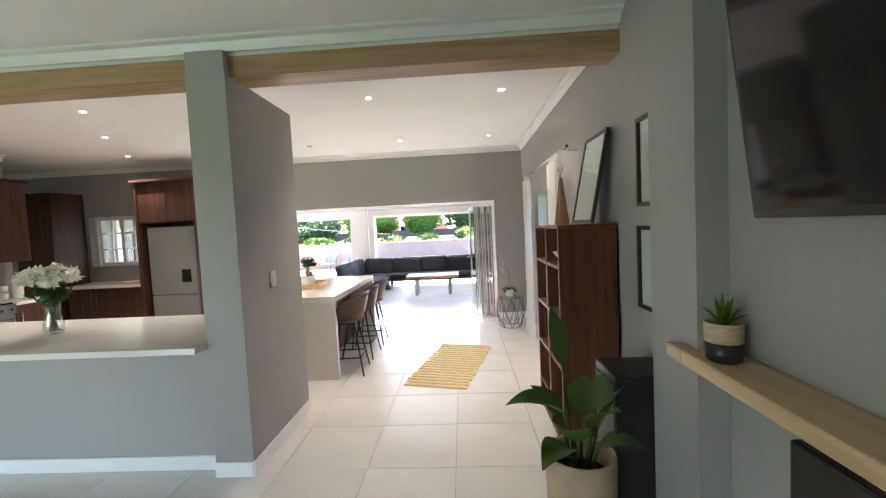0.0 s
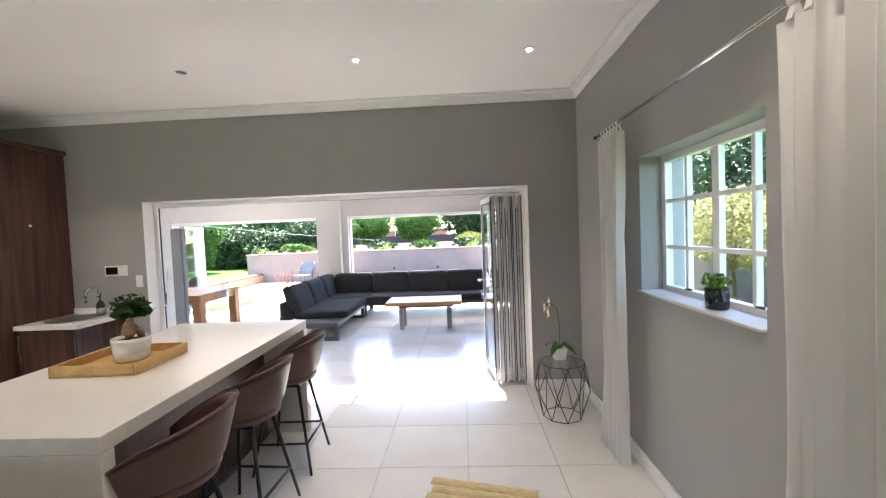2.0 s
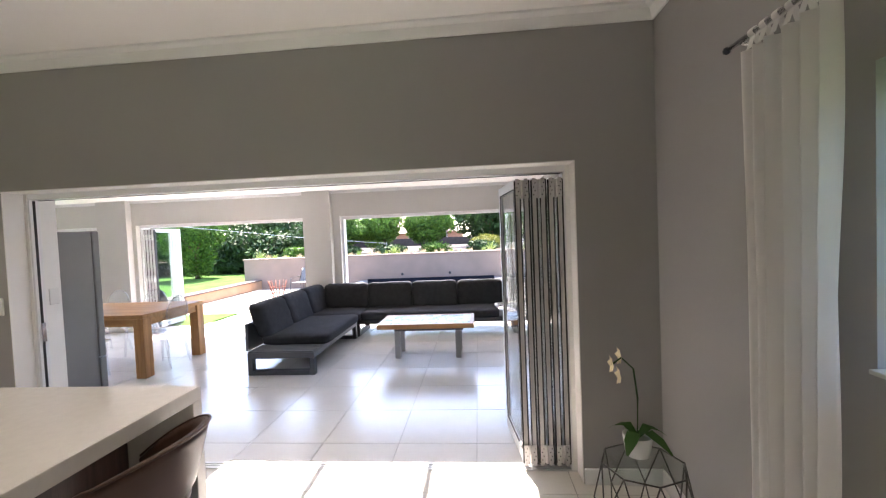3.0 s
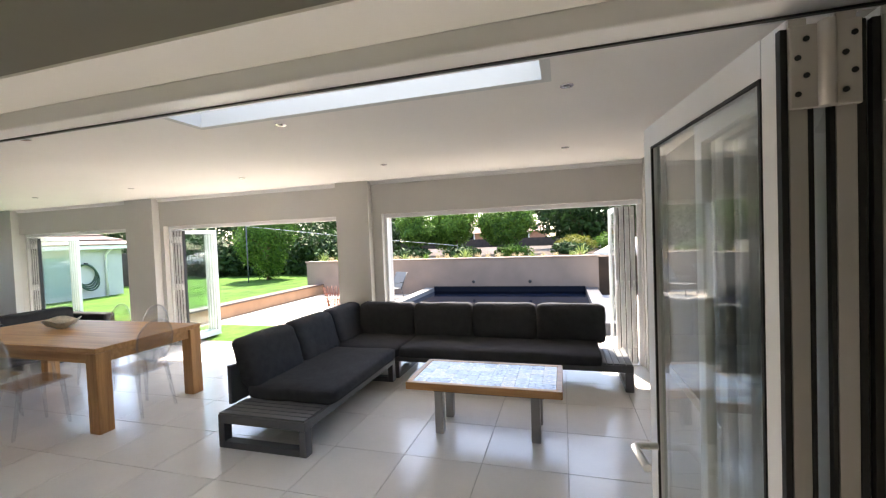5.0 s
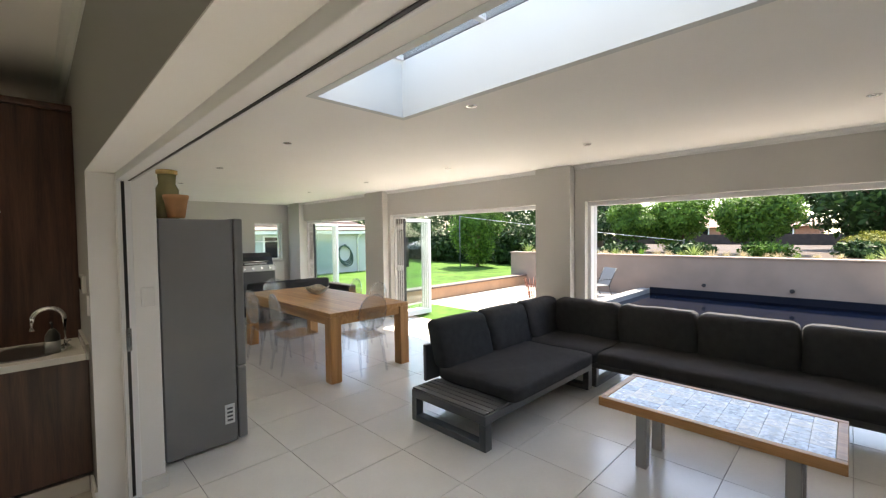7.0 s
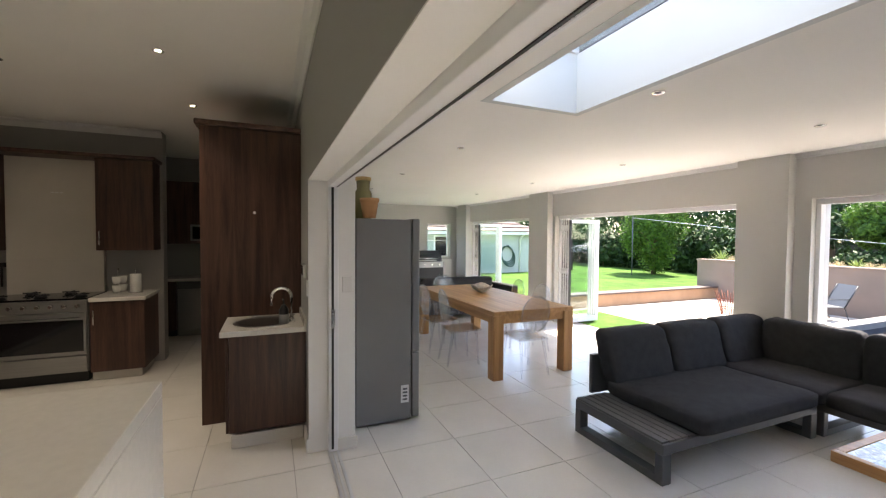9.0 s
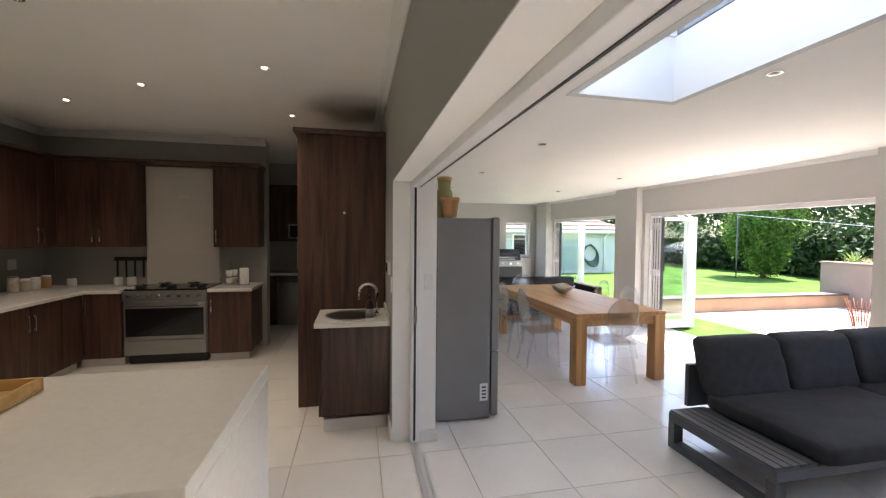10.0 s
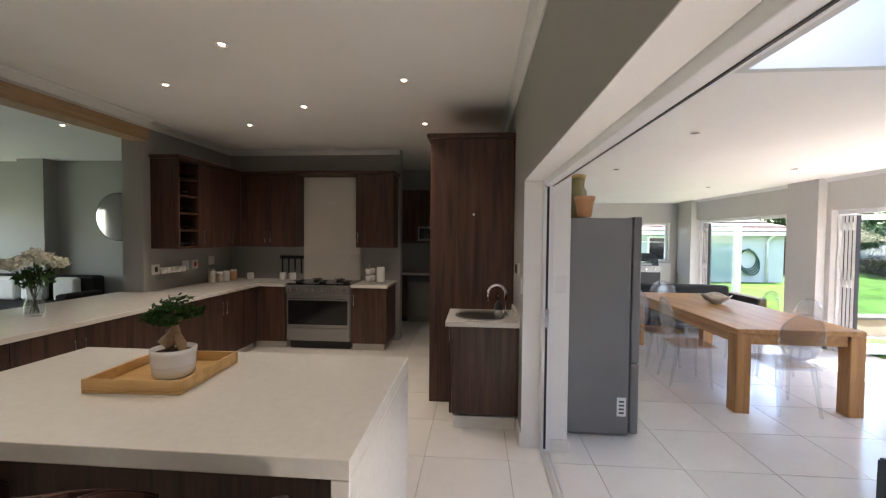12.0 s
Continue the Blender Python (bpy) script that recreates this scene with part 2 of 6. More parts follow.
WY0, WY1 = -2.42, -1.35


def sheer_mat():
    m, t, p = base_mat("sheer_linen")
    n, l = t.nodes, t.links
    p.inputs["Base Color"].default_value = (0.82, 0.80, 0.78, 1)
    p.inputs["Roughness"].default_value = 0.9
    tl = n.new("ShaderNodeBsdfTranslucent")
    tl.inputs[0].default_value = (0.82, 0.80, 0.78, 1)
    mx = n.new("ShaderNodeMixShader")
    mx.inputs[0].default_value = 0.45
    l.new(p.outputs[0], mx.inputs[1])
    l.new(tl.outputs[0], mx.inputs[2])
    l.new(mx.outputs[0], n["Material Output"].inputs[0])
    w = n.new("ShaderNodeTexNoise")
    w.inputs["Scale"].default_value = 500
    bp = n.new("ShaderNodeBump")
    bp.inputs["Strength"].default_value = 0.3
    bp.inputs["Distance"].default_value = 0.002
    l.new(w.outputs[0], bp.inputs["Height"])
    l.new(bp.outputs[0], p.inputs["Normal"])
    return m


SHEER = sheer_mat()
LAMPGLOW = lamp_mat("downlight_glow", (1.0, 0.86, 0.66), 8.0)


# ---------- building helpers ----------
def box(bm, x0, x1, y0, y1, z0, z1, bevel=0.0):
    vs = [bm.verts.new(p) for p in ((x0, y0, z0), (x1, y0, z0), (x1, y1, z0), (x0, y1, z0), (x0, y0, z1), (x1, y0, z1), (x1, y1, z1), (x0, y1, z1))]
    fs = [bm.faces.new([vs[i] for i in f]) for f in ((3, 2, 1, 0), (4, 5, 6, 7), (0, 1, 5, 4), (1, 2, 6, 5), (2, 3, 7, 6), (3, 0, 4, 7))]
    if bevel:
        es = list({e for f in fs for e in f.edges})
        bmesh.ops.bevel(bm, geom=es, offset=bevel, segments=2, profile=0.5, affect="EDGES")
    return bm


def cube(*a, bevel=0.0):
    return box(bmesh.new(), *a, bevel=bevel)


def tube(bm, pts, r, seg=10, cap=True):
    """A round bar through the points; r: one radius, or one for each point."""
    pts = [Vector(p) for p in pts]
    rs = r if isinstance(r, (list, tuple)) else [r] * len(pts)
    rings = []
    for i, p in enumerate(pts):
        d = (pts[min(i + 1, len(pts) - 1)] - pts[max(i - 1, 0)]).normalized()
        q = d.to_track_quat("Z", "Y")
        rings.append([bm.verts.new(p + q @ Vector((rs[i] * math.cos(2 * math.pi * k / seg), rs[i] * math.sin(2 * math.pi * k / seg), 0))) for k in range(seg)])
    for a, b in zip(rings, rings[1:]):
        for k in range(seg):
            bm.faces.new((a[k], a[(k + 1) % seg], b[(k + 1) % seg], b[k])).smooth = True
    if cap:
        bm.faces.new(rings[0][::-1])
        bm.faces.new(rings[-1])
    return bm


def lathe(bm, prof, c=(0, 0, 0), seg=24, sx=1.0, sy=1.0):
    """A turned body: rows of (radius, height) round the upright axis through c."""
    rings = []
    for r, z in prof:
        rings.append([bm.verts.new((c[0] + sx * max(r, 1e-4) * math.cos(2 * math.pi * k / seg), c[1] + sy * max(r, 1e-4) * math.sin(2 * math.pi * k / seg), c[2] + z)) for k in range(seg)])
    for a, b in zip(rings, rings[1:]):
        for k in range(seg):
            bm.faces.new((a[k], a[(k + 1) % seg], b[(k + 1) % seg], b[k])).smooth = True
    bm.faces.new(rings[0][::-1])
    bm.faces.new(rings[-1])
    return bm


def mesh_ob(name, bm, material, recalc=True):
    if recalc:
        bmesh.ops.recalc_face_normals(bm, faces=bm.faces)
    me = bpy.data.meshes.new(name)
    bm.to_mesh(me)
    bm.free()
    me.materials.append(material)
    return new(name, me)


def part(name, bm, material, parent, label="", kind="", recalc=True):
    ob = mesh_ob(name, bm, material, recalc)
    ob.parent = parent
    return tagged(ob, label, kind=kind)


def thing(name, label, category, group="", kind="", at=(0, 0, 0)):
    ob = new(name)
    ob.location = at
    ob.empty_display_size = 0.1
    return tagged(ob, label, category, group, kind)


def struct(name, bm, material, label, category="wall"):
    return tagged(mesh_ob(name, bm, material), label, category, kind="structure")


def slab(u0, u1, v0, v1, holes, axis, w0, w1):
    """An upright wall with rectangular holes. axis 'y': u runs along x and the wall is w0..w1 thick in y; axis 'x': u runs along y."""
    bm = bmesh.new()
    us = sorted({u0, u1, *[h[0] for h in holes], *[h[1] for h in holes]})
    vs = sorted({v0, v1, *[h[2] for h in holes], *[h[3] for h in holes]})
    us, vs = [u for u in us if u0 <= u <= u1], [v for v in vs if v0 <= v <= v1]

    def solid(i, j):
        if not (0 <= i < len(us) - 1 and 0 <= j < len(vs) - 1):
            return False
        u, v = (us[i] + us[i + 1]) / 2, (vs[j] + vs[j + 1]) / 2
        return not any(h[0] < u < h[1] and h[2] < v < h[3] for h in holes)

    def P(u, w, v):
        return bm.verts.new((u, w, v) if axis == "y" else (w, u, v))

    for i in range(len(us) - 1):
        for j in range(len(vs) - 1):
            if not solid(i, j):
                continue
            a, b, c, d = us[i], us[i + 1], vs[j], vs[j + 1]
            bm.faces.new([P(a, w0, c), P(b, w0, c), P(b, w0, d), P(a, w0, d)])
            bm.faces.new([P(a, w1, c), P(a, w1, d), P(b, w1, d), P(b, w1, c)])
            if not solid(i - 1, j):
                bm.faces.new([P(a, w0, c), P(a, w0, d), P(a, w1, d), P(a, w1, c)])
            if not solid(i + 1, j):
                bm.faces.new([P(b, w0, c), P(b, w1, c), P(b, w1, d), P(b, w0, d)])
            if not solid(i, j - 1):
                bm.faces.new([P(a, w0, c), P(a, w1, c), P(b, w1, c), P(b, w0, c)])
            if not solid(i, j + 1):
                bm.faces.new([P(a, w0, d), P(b, w0, d), P(b, w1, d), P(a, w1, d)])
    bmesh.ops.remove_doubles(bm, verts=bm.verts, dist=1e-5)
    return bm


def cornice(bm, p, q, nx, ny, zc, s=0.075):
    """A coved ceiling moulding from p to q; (nx, ny) points into the room."""
    prof = [(0, -s * 1.1), (0.012, -s * 1.1), (0.02, -s * 0.8), (s * 0.45, -s * 0.35), (s * 0.85, -0.02), (s, -0.014), (s, 0)]
    a = [bm.verts.new((p[0] + nx * d, p[1] + ny * d, zc + h)) for d, h in prof]
    b = [bm.verts.new((q[0] + nx * d, q[1] + ny * d, zc + h)) for d, h in prof]
    for i in range(len(prof) - 1):
        bm.faces.new((a[i], b[i], b[i + 1], a[i + 1]))


def foliage(bm, centre, radii, count, size, rnd, shell=0.55, flat=0.0):
    """Many small crossed leaf blades through an uneven ellipsoid."""
    c = Vector(centre)
    for _ in range(count):
        d = Vector((rnd.gauss(0, 1), rnd.gauss(0, 1), rnd.gauss(0, 1))).normalized()
        k = shell + (1 - shell) * rnd.random() ** 0.6
        wob = 1 + 0.22 * noise.noise(d * 2.3 + c * 0.37)
        p = c + Vector((d.x * radii[0], d.y * radii[1], d.z * radii[2])) * k * wob
        s = size * rnd.uniform(0.6, 1.4)
        u = Vector((rnd.gauss(0, 1), rnd.gauss(0, 1), rnd.gauss(0, 1) * (1 - flat))).normalized() * s
        v = u.cross(d + Vector((0.1, 0.2, 0.3))).normalized() * s * 0.45
        bm.faces.new([bm.verts.new(p - u), bm.verts.new(p + v), bm.verts.new(p + u), bm.verts.new(p - v)])
    return bm

# ---------- large structure ----------
ZK, ZP = 2.88, 2.46          # ceiling heights: kitchen and living room, covered patio
OX0, OX1, OZ = -4.235, -0.39, 2.0     # the wide opening between kitchen and patio

struct("floor", cube(-12.2, 0.09, -10.2, 4.95, -0.12, -0.008), GROUT, "grey grout bed under cream porcelain floor tiles", "floor")
struct("wall_east", slab(-10.2, 4.95, -0.12, 3.2, [(WY0, WY1, 1.15, 2.0)], "x", 0.09, 0.36), GREY, "grey painted wall with a recessed cottage-pane window")
struct("wall_patio_divide", slab(-9.2, 0.089, 0.0, 3.3, [(OX0, OX1, 0.0, OZ), (-7.5, -6.6, 1.18, 2.07)], "y", 0.0, 0.13), GREY, "grey painted wall with a wide folding-door opening")
struct("wall_patio_divide_outer", slab(-12.2, 0.089, 0.0, 3.3, [(OX0 + 0.03, OX1 - 0.03, 0.0, OZ + 0.06), (-7.48, -6.62, 1.2, 2.05)], "y", 0.131, 0.33), WHITE, "white painted patio side of the dividing wall")
struct("wall_patio_north", slab(-11.9, 0.089, 0.0, 2.9, [(-3.46, -0.15, 0, 2.0), (-7.42, -4.1, 0, 2.0), (-11.0, -8.1, 0, 2.0)], "y", 4.68, 5.02), WARMGREY, "pale grey outer wall with three folding-door openings")
for i, (a, b) in enumerate(((-4.1, -3.6), (-8.1, -7.5), (-11.55, -11.0), (-0.14, 0.088))):
    struct("pier_%d" % (i + 1), cube(a, b, 4.56, 4.679, 0, ZP - 0.002), WARMGREY, "pale grey plastered pier between the patio openings", "pier")
struct("wall_patio_west", slab(0.331, 4.93, 0.0, 2.9, [(3.8, 4.5, 1.0, 1.97)], "x", -12.2, -11.9), WARMGREY, "pale grey end wall with a small window")
struct("wall_south", slab(-9.2, 0.089, 0, 3.2, [(-7.6, -4.65, 0.1, 2.2)], "y", -10.4, -10.2), GREY, "grey living room wall with a wide window")
struct("wall_west", slab(-10.2, 0.0, 0, 3.2, [(-9.6, -8.7, 0.3, 2.1)], "x", -9.4, -9.2), GREY, "grey end wall of the living room and scullery")
struct("wall_stove", slab(-4.4, -1.5, 0, ZK, [], "x", -7.45, -7.25), GREY, "grey painted wall behind the stove")
struct("wall_kitchen_south", slab(-7.449, -5.55, 0, ZK, [], "y", -4.4, -4.15), GREY, "grey painted wall beside the serving hatch")
struct("wall_living_west", slab(-10.2, -4.401, 0, ZK, [], "x", -8.2, -8.0), GREY, "grey living room wall with a round mirror")
struct("pier_living", cube(-8.0, -7.75, -8.4, -7.9, 0, ZK), GREY, "grey pier on the living room wall", "pier")
struct("pier_kitchen", cube(-2.66, -2.4, -4.34, -3.35, 0, 2.64), GREY, "grey plastered pier at the end of the breakfast bar", "pier")
struct("pier_head", cube(-2.66, -2.41, -4.33, -4.05, 2.641, 2.79), GREY, "grey head of the pier under the ceiling", "pier")
struct("wall_breakfast_bar", cube(-5.55, -2.661, -4.25, -4.12, 0, 0.868), GREY, "grey half-height wall below the breakfast bar", "wall")
struct("pilaster", cube(-0.14, 0.089, -5.48, -5.14, 0, ZK), GREY, "grey pilaster beside the television recess", "pier")
struct("wall_television", cube(-0.03, 0.089, -10.19, -5.481, 0, ZK), GREY, "grey wall behind the television")
struct("beam", cube(-5.549, 0.088, -4.27, -4.06, 2.635, 2.77), BEAM, "tan timber-coloured beam over the breakfast bar", "beam")
struct("beam_wall", cube(-5.549, 0.087, -4.26, -4.07, 2.771, ZK), WHITE, "white wall strip above the beam", "wall")
struct("ceiling_kitchen", cube(-9.3, 0.09, -10.3, 0.0, ZK, ZK + 0.1), CEIL, "white plastered kitchen and living room ceiling", "ceiling")
SKX0, SKX1, SKY0, SKY1 = -3.41, -1.13, 1.03, 1.70
bm = bmesh.new()
for a in ((-12.1, SKX0 - 0.02, 0.33, 4.8), (SKX1 + 0.02, 0.09, 0.33, 4.8), (SKX0 - 0.02, SKX1 + 0.02, 0.33, SKY0 - 0.02), (SKX0 - 0.02, SKX1 + 0.02, SKY1 + 0.02, 4.8)):
    box(bm, *a, ZP, ZP + 0.12)
struct("ceiling_patio", bm, CEIL, "white patio ceiling with a long skylight opening", "ceiling")
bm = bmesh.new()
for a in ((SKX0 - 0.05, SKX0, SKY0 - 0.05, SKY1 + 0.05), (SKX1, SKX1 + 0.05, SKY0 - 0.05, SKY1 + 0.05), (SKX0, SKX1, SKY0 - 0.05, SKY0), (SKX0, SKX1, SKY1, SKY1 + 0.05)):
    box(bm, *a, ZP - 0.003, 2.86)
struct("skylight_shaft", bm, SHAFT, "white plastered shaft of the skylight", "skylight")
skl = thing("skylight", "long fixed roof light with white bars and clear panes", "skylight", kind="structure")
for k in range(4):
    x = SKX0 + (SKX1 - SKX0) * k / 3
    part("bar", cube(x - 0.02, x + 0.02, SKY0, SKY1, 2.861, 2.90), ALU, skl)
for k in range(3):
    a = SKX0 + (SKX1 - SKX0) * k / 3
    b = a + (SKX1 - SKX0) / 3
    g = part("pane", cube(a + 0.02, b - 0.02, SKY0, SKY1, 2.875, 2.881), GLASS, skl)
    g.visible_shadow = False
bm = bmesh.new()
for a in ((-12.3, SKX0 - 0.05, 0.33, 5.0), (SKX1 + 0.05, 0.42, 0.33, 5.06), (SKX0 - 0.05, SKX1 + 0.05, 0.33, SKY0 - 0.05), (SKX0 - 0.05, SKX1 + 0.05, SKY1 + 0.05, 5.0)):
    box(bm, *a, 2.9, 3.0)
struct("roof_patio", bm, CONCRETE, "flat roof slab over the patio", "roof")
bm = bmesh.new()
for p, q, nx, ny in (((0.09, -4.06), (0.09, 0), -1, 0), ((-9.2, 0), (0.09, 0), 0, -1), ((-7.25, -4.15), (-7.25, -1.5), 1, 0), ((-7.25, -4.15), (-5.55, -4.15), 0, 1), ((-5.55, -4.06), (0.09, -4.06), 0, 1), ((-9.2, -4.27), (0.09, -4.27), 0, -1), ((-0.03, -10.2), (-0.03, -5.48), -1, 0)):
    cornice(bm, p, q, nx, ny, ZK)
cornice(bm, (-11.9, 4.68), (0.09, 4.68), 0, -1, ZP, 0.045)
struct("cornice", bm, TRIM, "white coved plaster cornice", "cornice")
bm = bmesh.new()
for a in ((-0.385, 0.089, -0.018, -0.001), (0.072, 0.0895, -5.13, -0.02), (-2.399, -2.385, -4.355, -3.335), (-2.66, -2.4, -4.358, -4.341), (-5.4, -2.662, -4.267, -4.2505), (-2.66, -2.4, -3.349, -3.335), (-0.155, -0.141, -5.48, -5.14), (-4.5, -4.24, -0.018, -0.001)):
    box(bm, *a, 0.0, 0.10, bevel=0.004)
struct("baseboard", bm, TRIM, "white painted skirting board", "baseboard")
bm = bmesh.new()
for a in ((-4.205, -4.19, 0.20, 0.345), (-4.45, -4.205, 0.331, 0.345), (0.072, 0.0895, 0.34, 4.55), (-0.15, 0.01, 4.545, 4.559), (-4.11, -3.59, 4.545, 4.559), (-8.11, -7.49, 4.545, 4.559)):
    box(bm, *a, 0.0, 0.09, bevel=0.003)
struct("baseboard_patio", bm, TILE, "cream tile skirting of the patio", "baseboard")

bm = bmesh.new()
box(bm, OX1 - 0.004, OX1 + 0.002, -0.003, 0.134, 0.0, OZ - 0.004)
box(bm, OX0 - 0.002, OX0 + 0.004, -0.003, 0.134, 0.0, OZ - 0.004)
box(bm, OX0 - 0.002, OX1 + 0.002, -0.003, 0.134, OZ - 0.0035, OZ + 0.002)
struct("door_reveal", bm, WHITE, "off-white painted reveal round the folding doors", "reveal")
# ---------- ground outside ----------
struct("ground", cube(-150, 150, 4.93, 260, -0.40, -0.17), LAWN, "grassed ground reaching to the horizon", "ground")
struct("ground_east", cube(0.43, 150, -60, 4.92, -0.40, -0.12), LAWN, "grassed ground beside the house", "ground")
struct("ground_west", cube(-150, -12.21, -60, 4.92, -0.40, -0.05), LAWN, "grassed ground behind the house", "ground")
struct("ground_south", cube(-12.2, 0.42, -60, -10.41, -0.40, -0.05), LAWN, "lawn outside the living room window", "ground")
struct("paving_bed", cube(-8.5, 2.0, 4.94, 11.0, -0.16, -0.045), GROUT, "sandy bed of the terrace paving", "pavement")
struct("lawn", cube(-40, -8.78, 4.94, 40, -0.16, 0.2), LAWN, "sunlit raised green lawn", "lawn")
struct("lawn_patch", cube(-8.3, -6.55, 5.15, 6.35, -0.044, -0.012), LAWN, "small bright green patch of lawn", "lawn")
wallg = struct("wall_garden", cube(-9.1, -0.15, 11.0, 11.25, -0.16, 0.98), PLASTERWALL, "taupe plastered garden wall behind the pool", "wall")
part("coping", cube(-9.13, -0.12, 10.97, 11.28, 0.981, 1.02, bevel=0.008), PLASTERWALL, wallg)
for x in (-3.55, -1.95):
    sp = part("spout", tube(bmesh.new(), [(x, 10.96, 0.33), (x, 11.0, 0.33)], 0.045), BLACK, wallg, "black round water spout")
struct("raised_bed", cube(-9.1, 20, 11.251, 60, -0.16, 0.96), SOIL, "raised planted bed behind the garden wall", "ground")
lw = struct("wall_lawn_edge", cube(-8.78, -8.5, 4.95, 11.0, -0.16, 0.26), EARTHFACE, "low orange plastered retaining wall of the lawn", "wall")

pool = thing("swimming_pool", "low swimming pool with navy mosaic lining and dark rim", "pool", kind="structure")
part("basin", cube(-4.75, -0.5, 6.7, 10.99, -0.04, -0.01), POOLTILE, pool)
for a in ((-5.0, -4.75, 6.45, 10.999), (-0.5, -0.2, 6.45, 10.999), (-4.75, -0.5, 6.45, 6.7)):
    part("rim", cube(*a, -0.05, 0.16, bevel=0.01), CONCRETE if a[1] == -4.75 else SLATE, pool)
part("back_lining", cube(-4.75, -0.5, 10.975, 10.998, -0.01, 0.2), POOLTILE, pool)
part("water", cube(-4.75, -0.5, 6.7, 10.974, -0.009, 0.05), surf("dark_pool_water", (0.001, 0.002, 0.006), 0.04, var=0.1, bump=0.02, bscale=3, spec=0.06), pool)

# ---------- kitchen and dining things ----------
isl = thing("kitchen_island", "white quartz waterfall island with a dark recessed side", "island")
part("top", cube(-3.394, -2.339, -2.645, -0.725, 0.845, 0.91, bevel=0.004), QUARTZ, isl)
part("end_panel", cube(-3.394, -2.339, -2.645, -2.585, 0.0, 0.8445, bevel=0.004), QUARTZ, isl)
part("end_panel", cube(-3.394, -2.339, -0.785, -0.725, 0.0, 0.8445, bevel=0.004), QUARTZ, isl)
part("carcass", cube(-3.37, -2.68, -2.584, -0.786, 0.0, 0.844), WALNUT, isl, "dark walnut cabinet body")
for k in range(3):
    y = -2.57 + k * 0.595
    part("door", cube(-3.392, -3.371, y, y + 0.585, 0.1, 0.835, bevel=0.002), WALNUT, isl)


def sofa():
    s = thing("corner_sofa", "charcoal corner sofa with loose cushions on a grey metal frame", "sofa")
    F = 0.27

    def plat(x0, x1, y0, y1, legs):
        part("frame", cube(x0, x1, y0, y1, F - 0.07, F, bevel=0.006), CHARCOAL, s)
        for a in legs:
            bm = bmesh.new()
            ax0, ax1, ay0, ay1 = a
            if ax1 - ax0 > ay1 - ay0:
                for u in (ax0, ax1 - 0.06):
                    box(bm, u, u + 0.06, ay0, ay1, 0, F - 0.0705, bevel=0.004)
                box(bm, ax0 + 0.061, ax1 - 0.061, ay0, ay1, 0, 0.055, bevel=0.004)
            else:
                for u in (ay0, ay1 - 0.06):
                    box(bm, ax0, ax1, u, u + 0.06, 0, F - 0.0705, bevel=0.004)
                box(bm, ax0, ax1, ay0 + 0.061, ay1 - 0.061, 0, 0.055, bevel=0.004)
            part("leg", bm, CHARCOAL, s)

    plat(-3.78, -2.96, 2.06, 3.80, [(-3.78, -2.96, 2.06, 2.14), (-3.78, -2.96, 3.72, 3.80)])
    plat(-3.78, -0.40, 3.86, 4.5, [(-0.48, -0.40, 3.86, 4.5), (-3.02, -2.94, 3.86, 4.5)])
    for k in range(5):
        part("slat", cube(-3.77, -2.97, 2.065 + k * 0.062, 2.12 + k * 0.062, F + 0.001, F + 0.016, bevel=0.003), CHARCOAL, s)
    for k in range(5):
        part("slat", cube(-0.71 + k * 0.062, -0.655 + k * 0.062, 3.87, 4.49, F + 0.001, F + 0.016, bevel=0.003), CHARCOAL, s)

    def cushion(name, x0, x1, y0, y1, z0, z1, tilt=None):
        bm = bmesh.new()
        bmesh.ops.create_cube(bm, size=1)
        bmesh.ops.subdivide_edges(bm, edges=bm.edges, cuts=11, use_grid_fill=True)
        dx, dy, dz = x1 - x0, y1 - y0, z1 - z0
        rad = min(dx, dy, dz) * 0.34
        c = Vector(((x0 + x1) / 2, (y0 + y1) / 2, (z0 + z1) / 2))
        for v in bm.verts:
            p = Vector((v.co.x * dx, v.co.y * dy, v.co.z * dz))
            core = Vector((max(-dx / 2 + rad, min(dx / 2 - rad, p.x)), max(-dy / 2 + rad, min(dy / 2 - rad, p.y)), max(-dz / 2 + rad, min(dz / 2 - rad, p.z))))
            d = p - core
            if d.length > 1e-6:
                big = max(abs(d.x), abs(d.y), abs(d.z))
                p = core + d.normalized() * (rad * (0.55 * big / rad + 0.45))
            p += Vector((1, 1, 1)) * (0.009 * noise.noise((p + c) * 5) + 0.004 * noise.noise((p + c) * 14))
            v.co = c + p
            if tilt:
                k = v.co.z - z0
                v.co.x += tilt[0] * k
                v.co.y += tilt[1] * k
        for f in bm.faces:
            f.smooth = True
        return part(name, bm, FABRIC, s)

    cushion("seat_cushion", -3.76, -2.90, 2.36, 3.72, F + 0.002, F + 0.135)
    cushion("seat_cushion", -3.76, -2.90, 3.725, 4.5, F + 0.002, F + 0.135)
    cushion("seat_cushion", -2.895, -0.70, 3.74, 4.5, F + 0.002, F + 0.135)
    for k in range(3):
        cushion("back_cushion", -3.83, -3.63, 2.37 + k * 0.72, 3.085 + k * 0.72, F + 0.09, 0.80, (-0.30, 0))
    for k in range(4):
        cushion("back_cushion", -3.70 + k * 0.775, -2.93 + k * 0.775, 4.32, 4.52, F + 0.09, 0.805, (0, 0.06))
    part("back_frame", cube(-4.0, -3.96, 2.4, 4.555, 0.2, 0.55, bevel=0.006), CHARCOAL, s)
    part("back_frame", cube(-3.94, -0.70, 4.60, 4.63, 0.2, 0.6, bevel=0.006), CHARCOAL, s)
    return s


sofa()

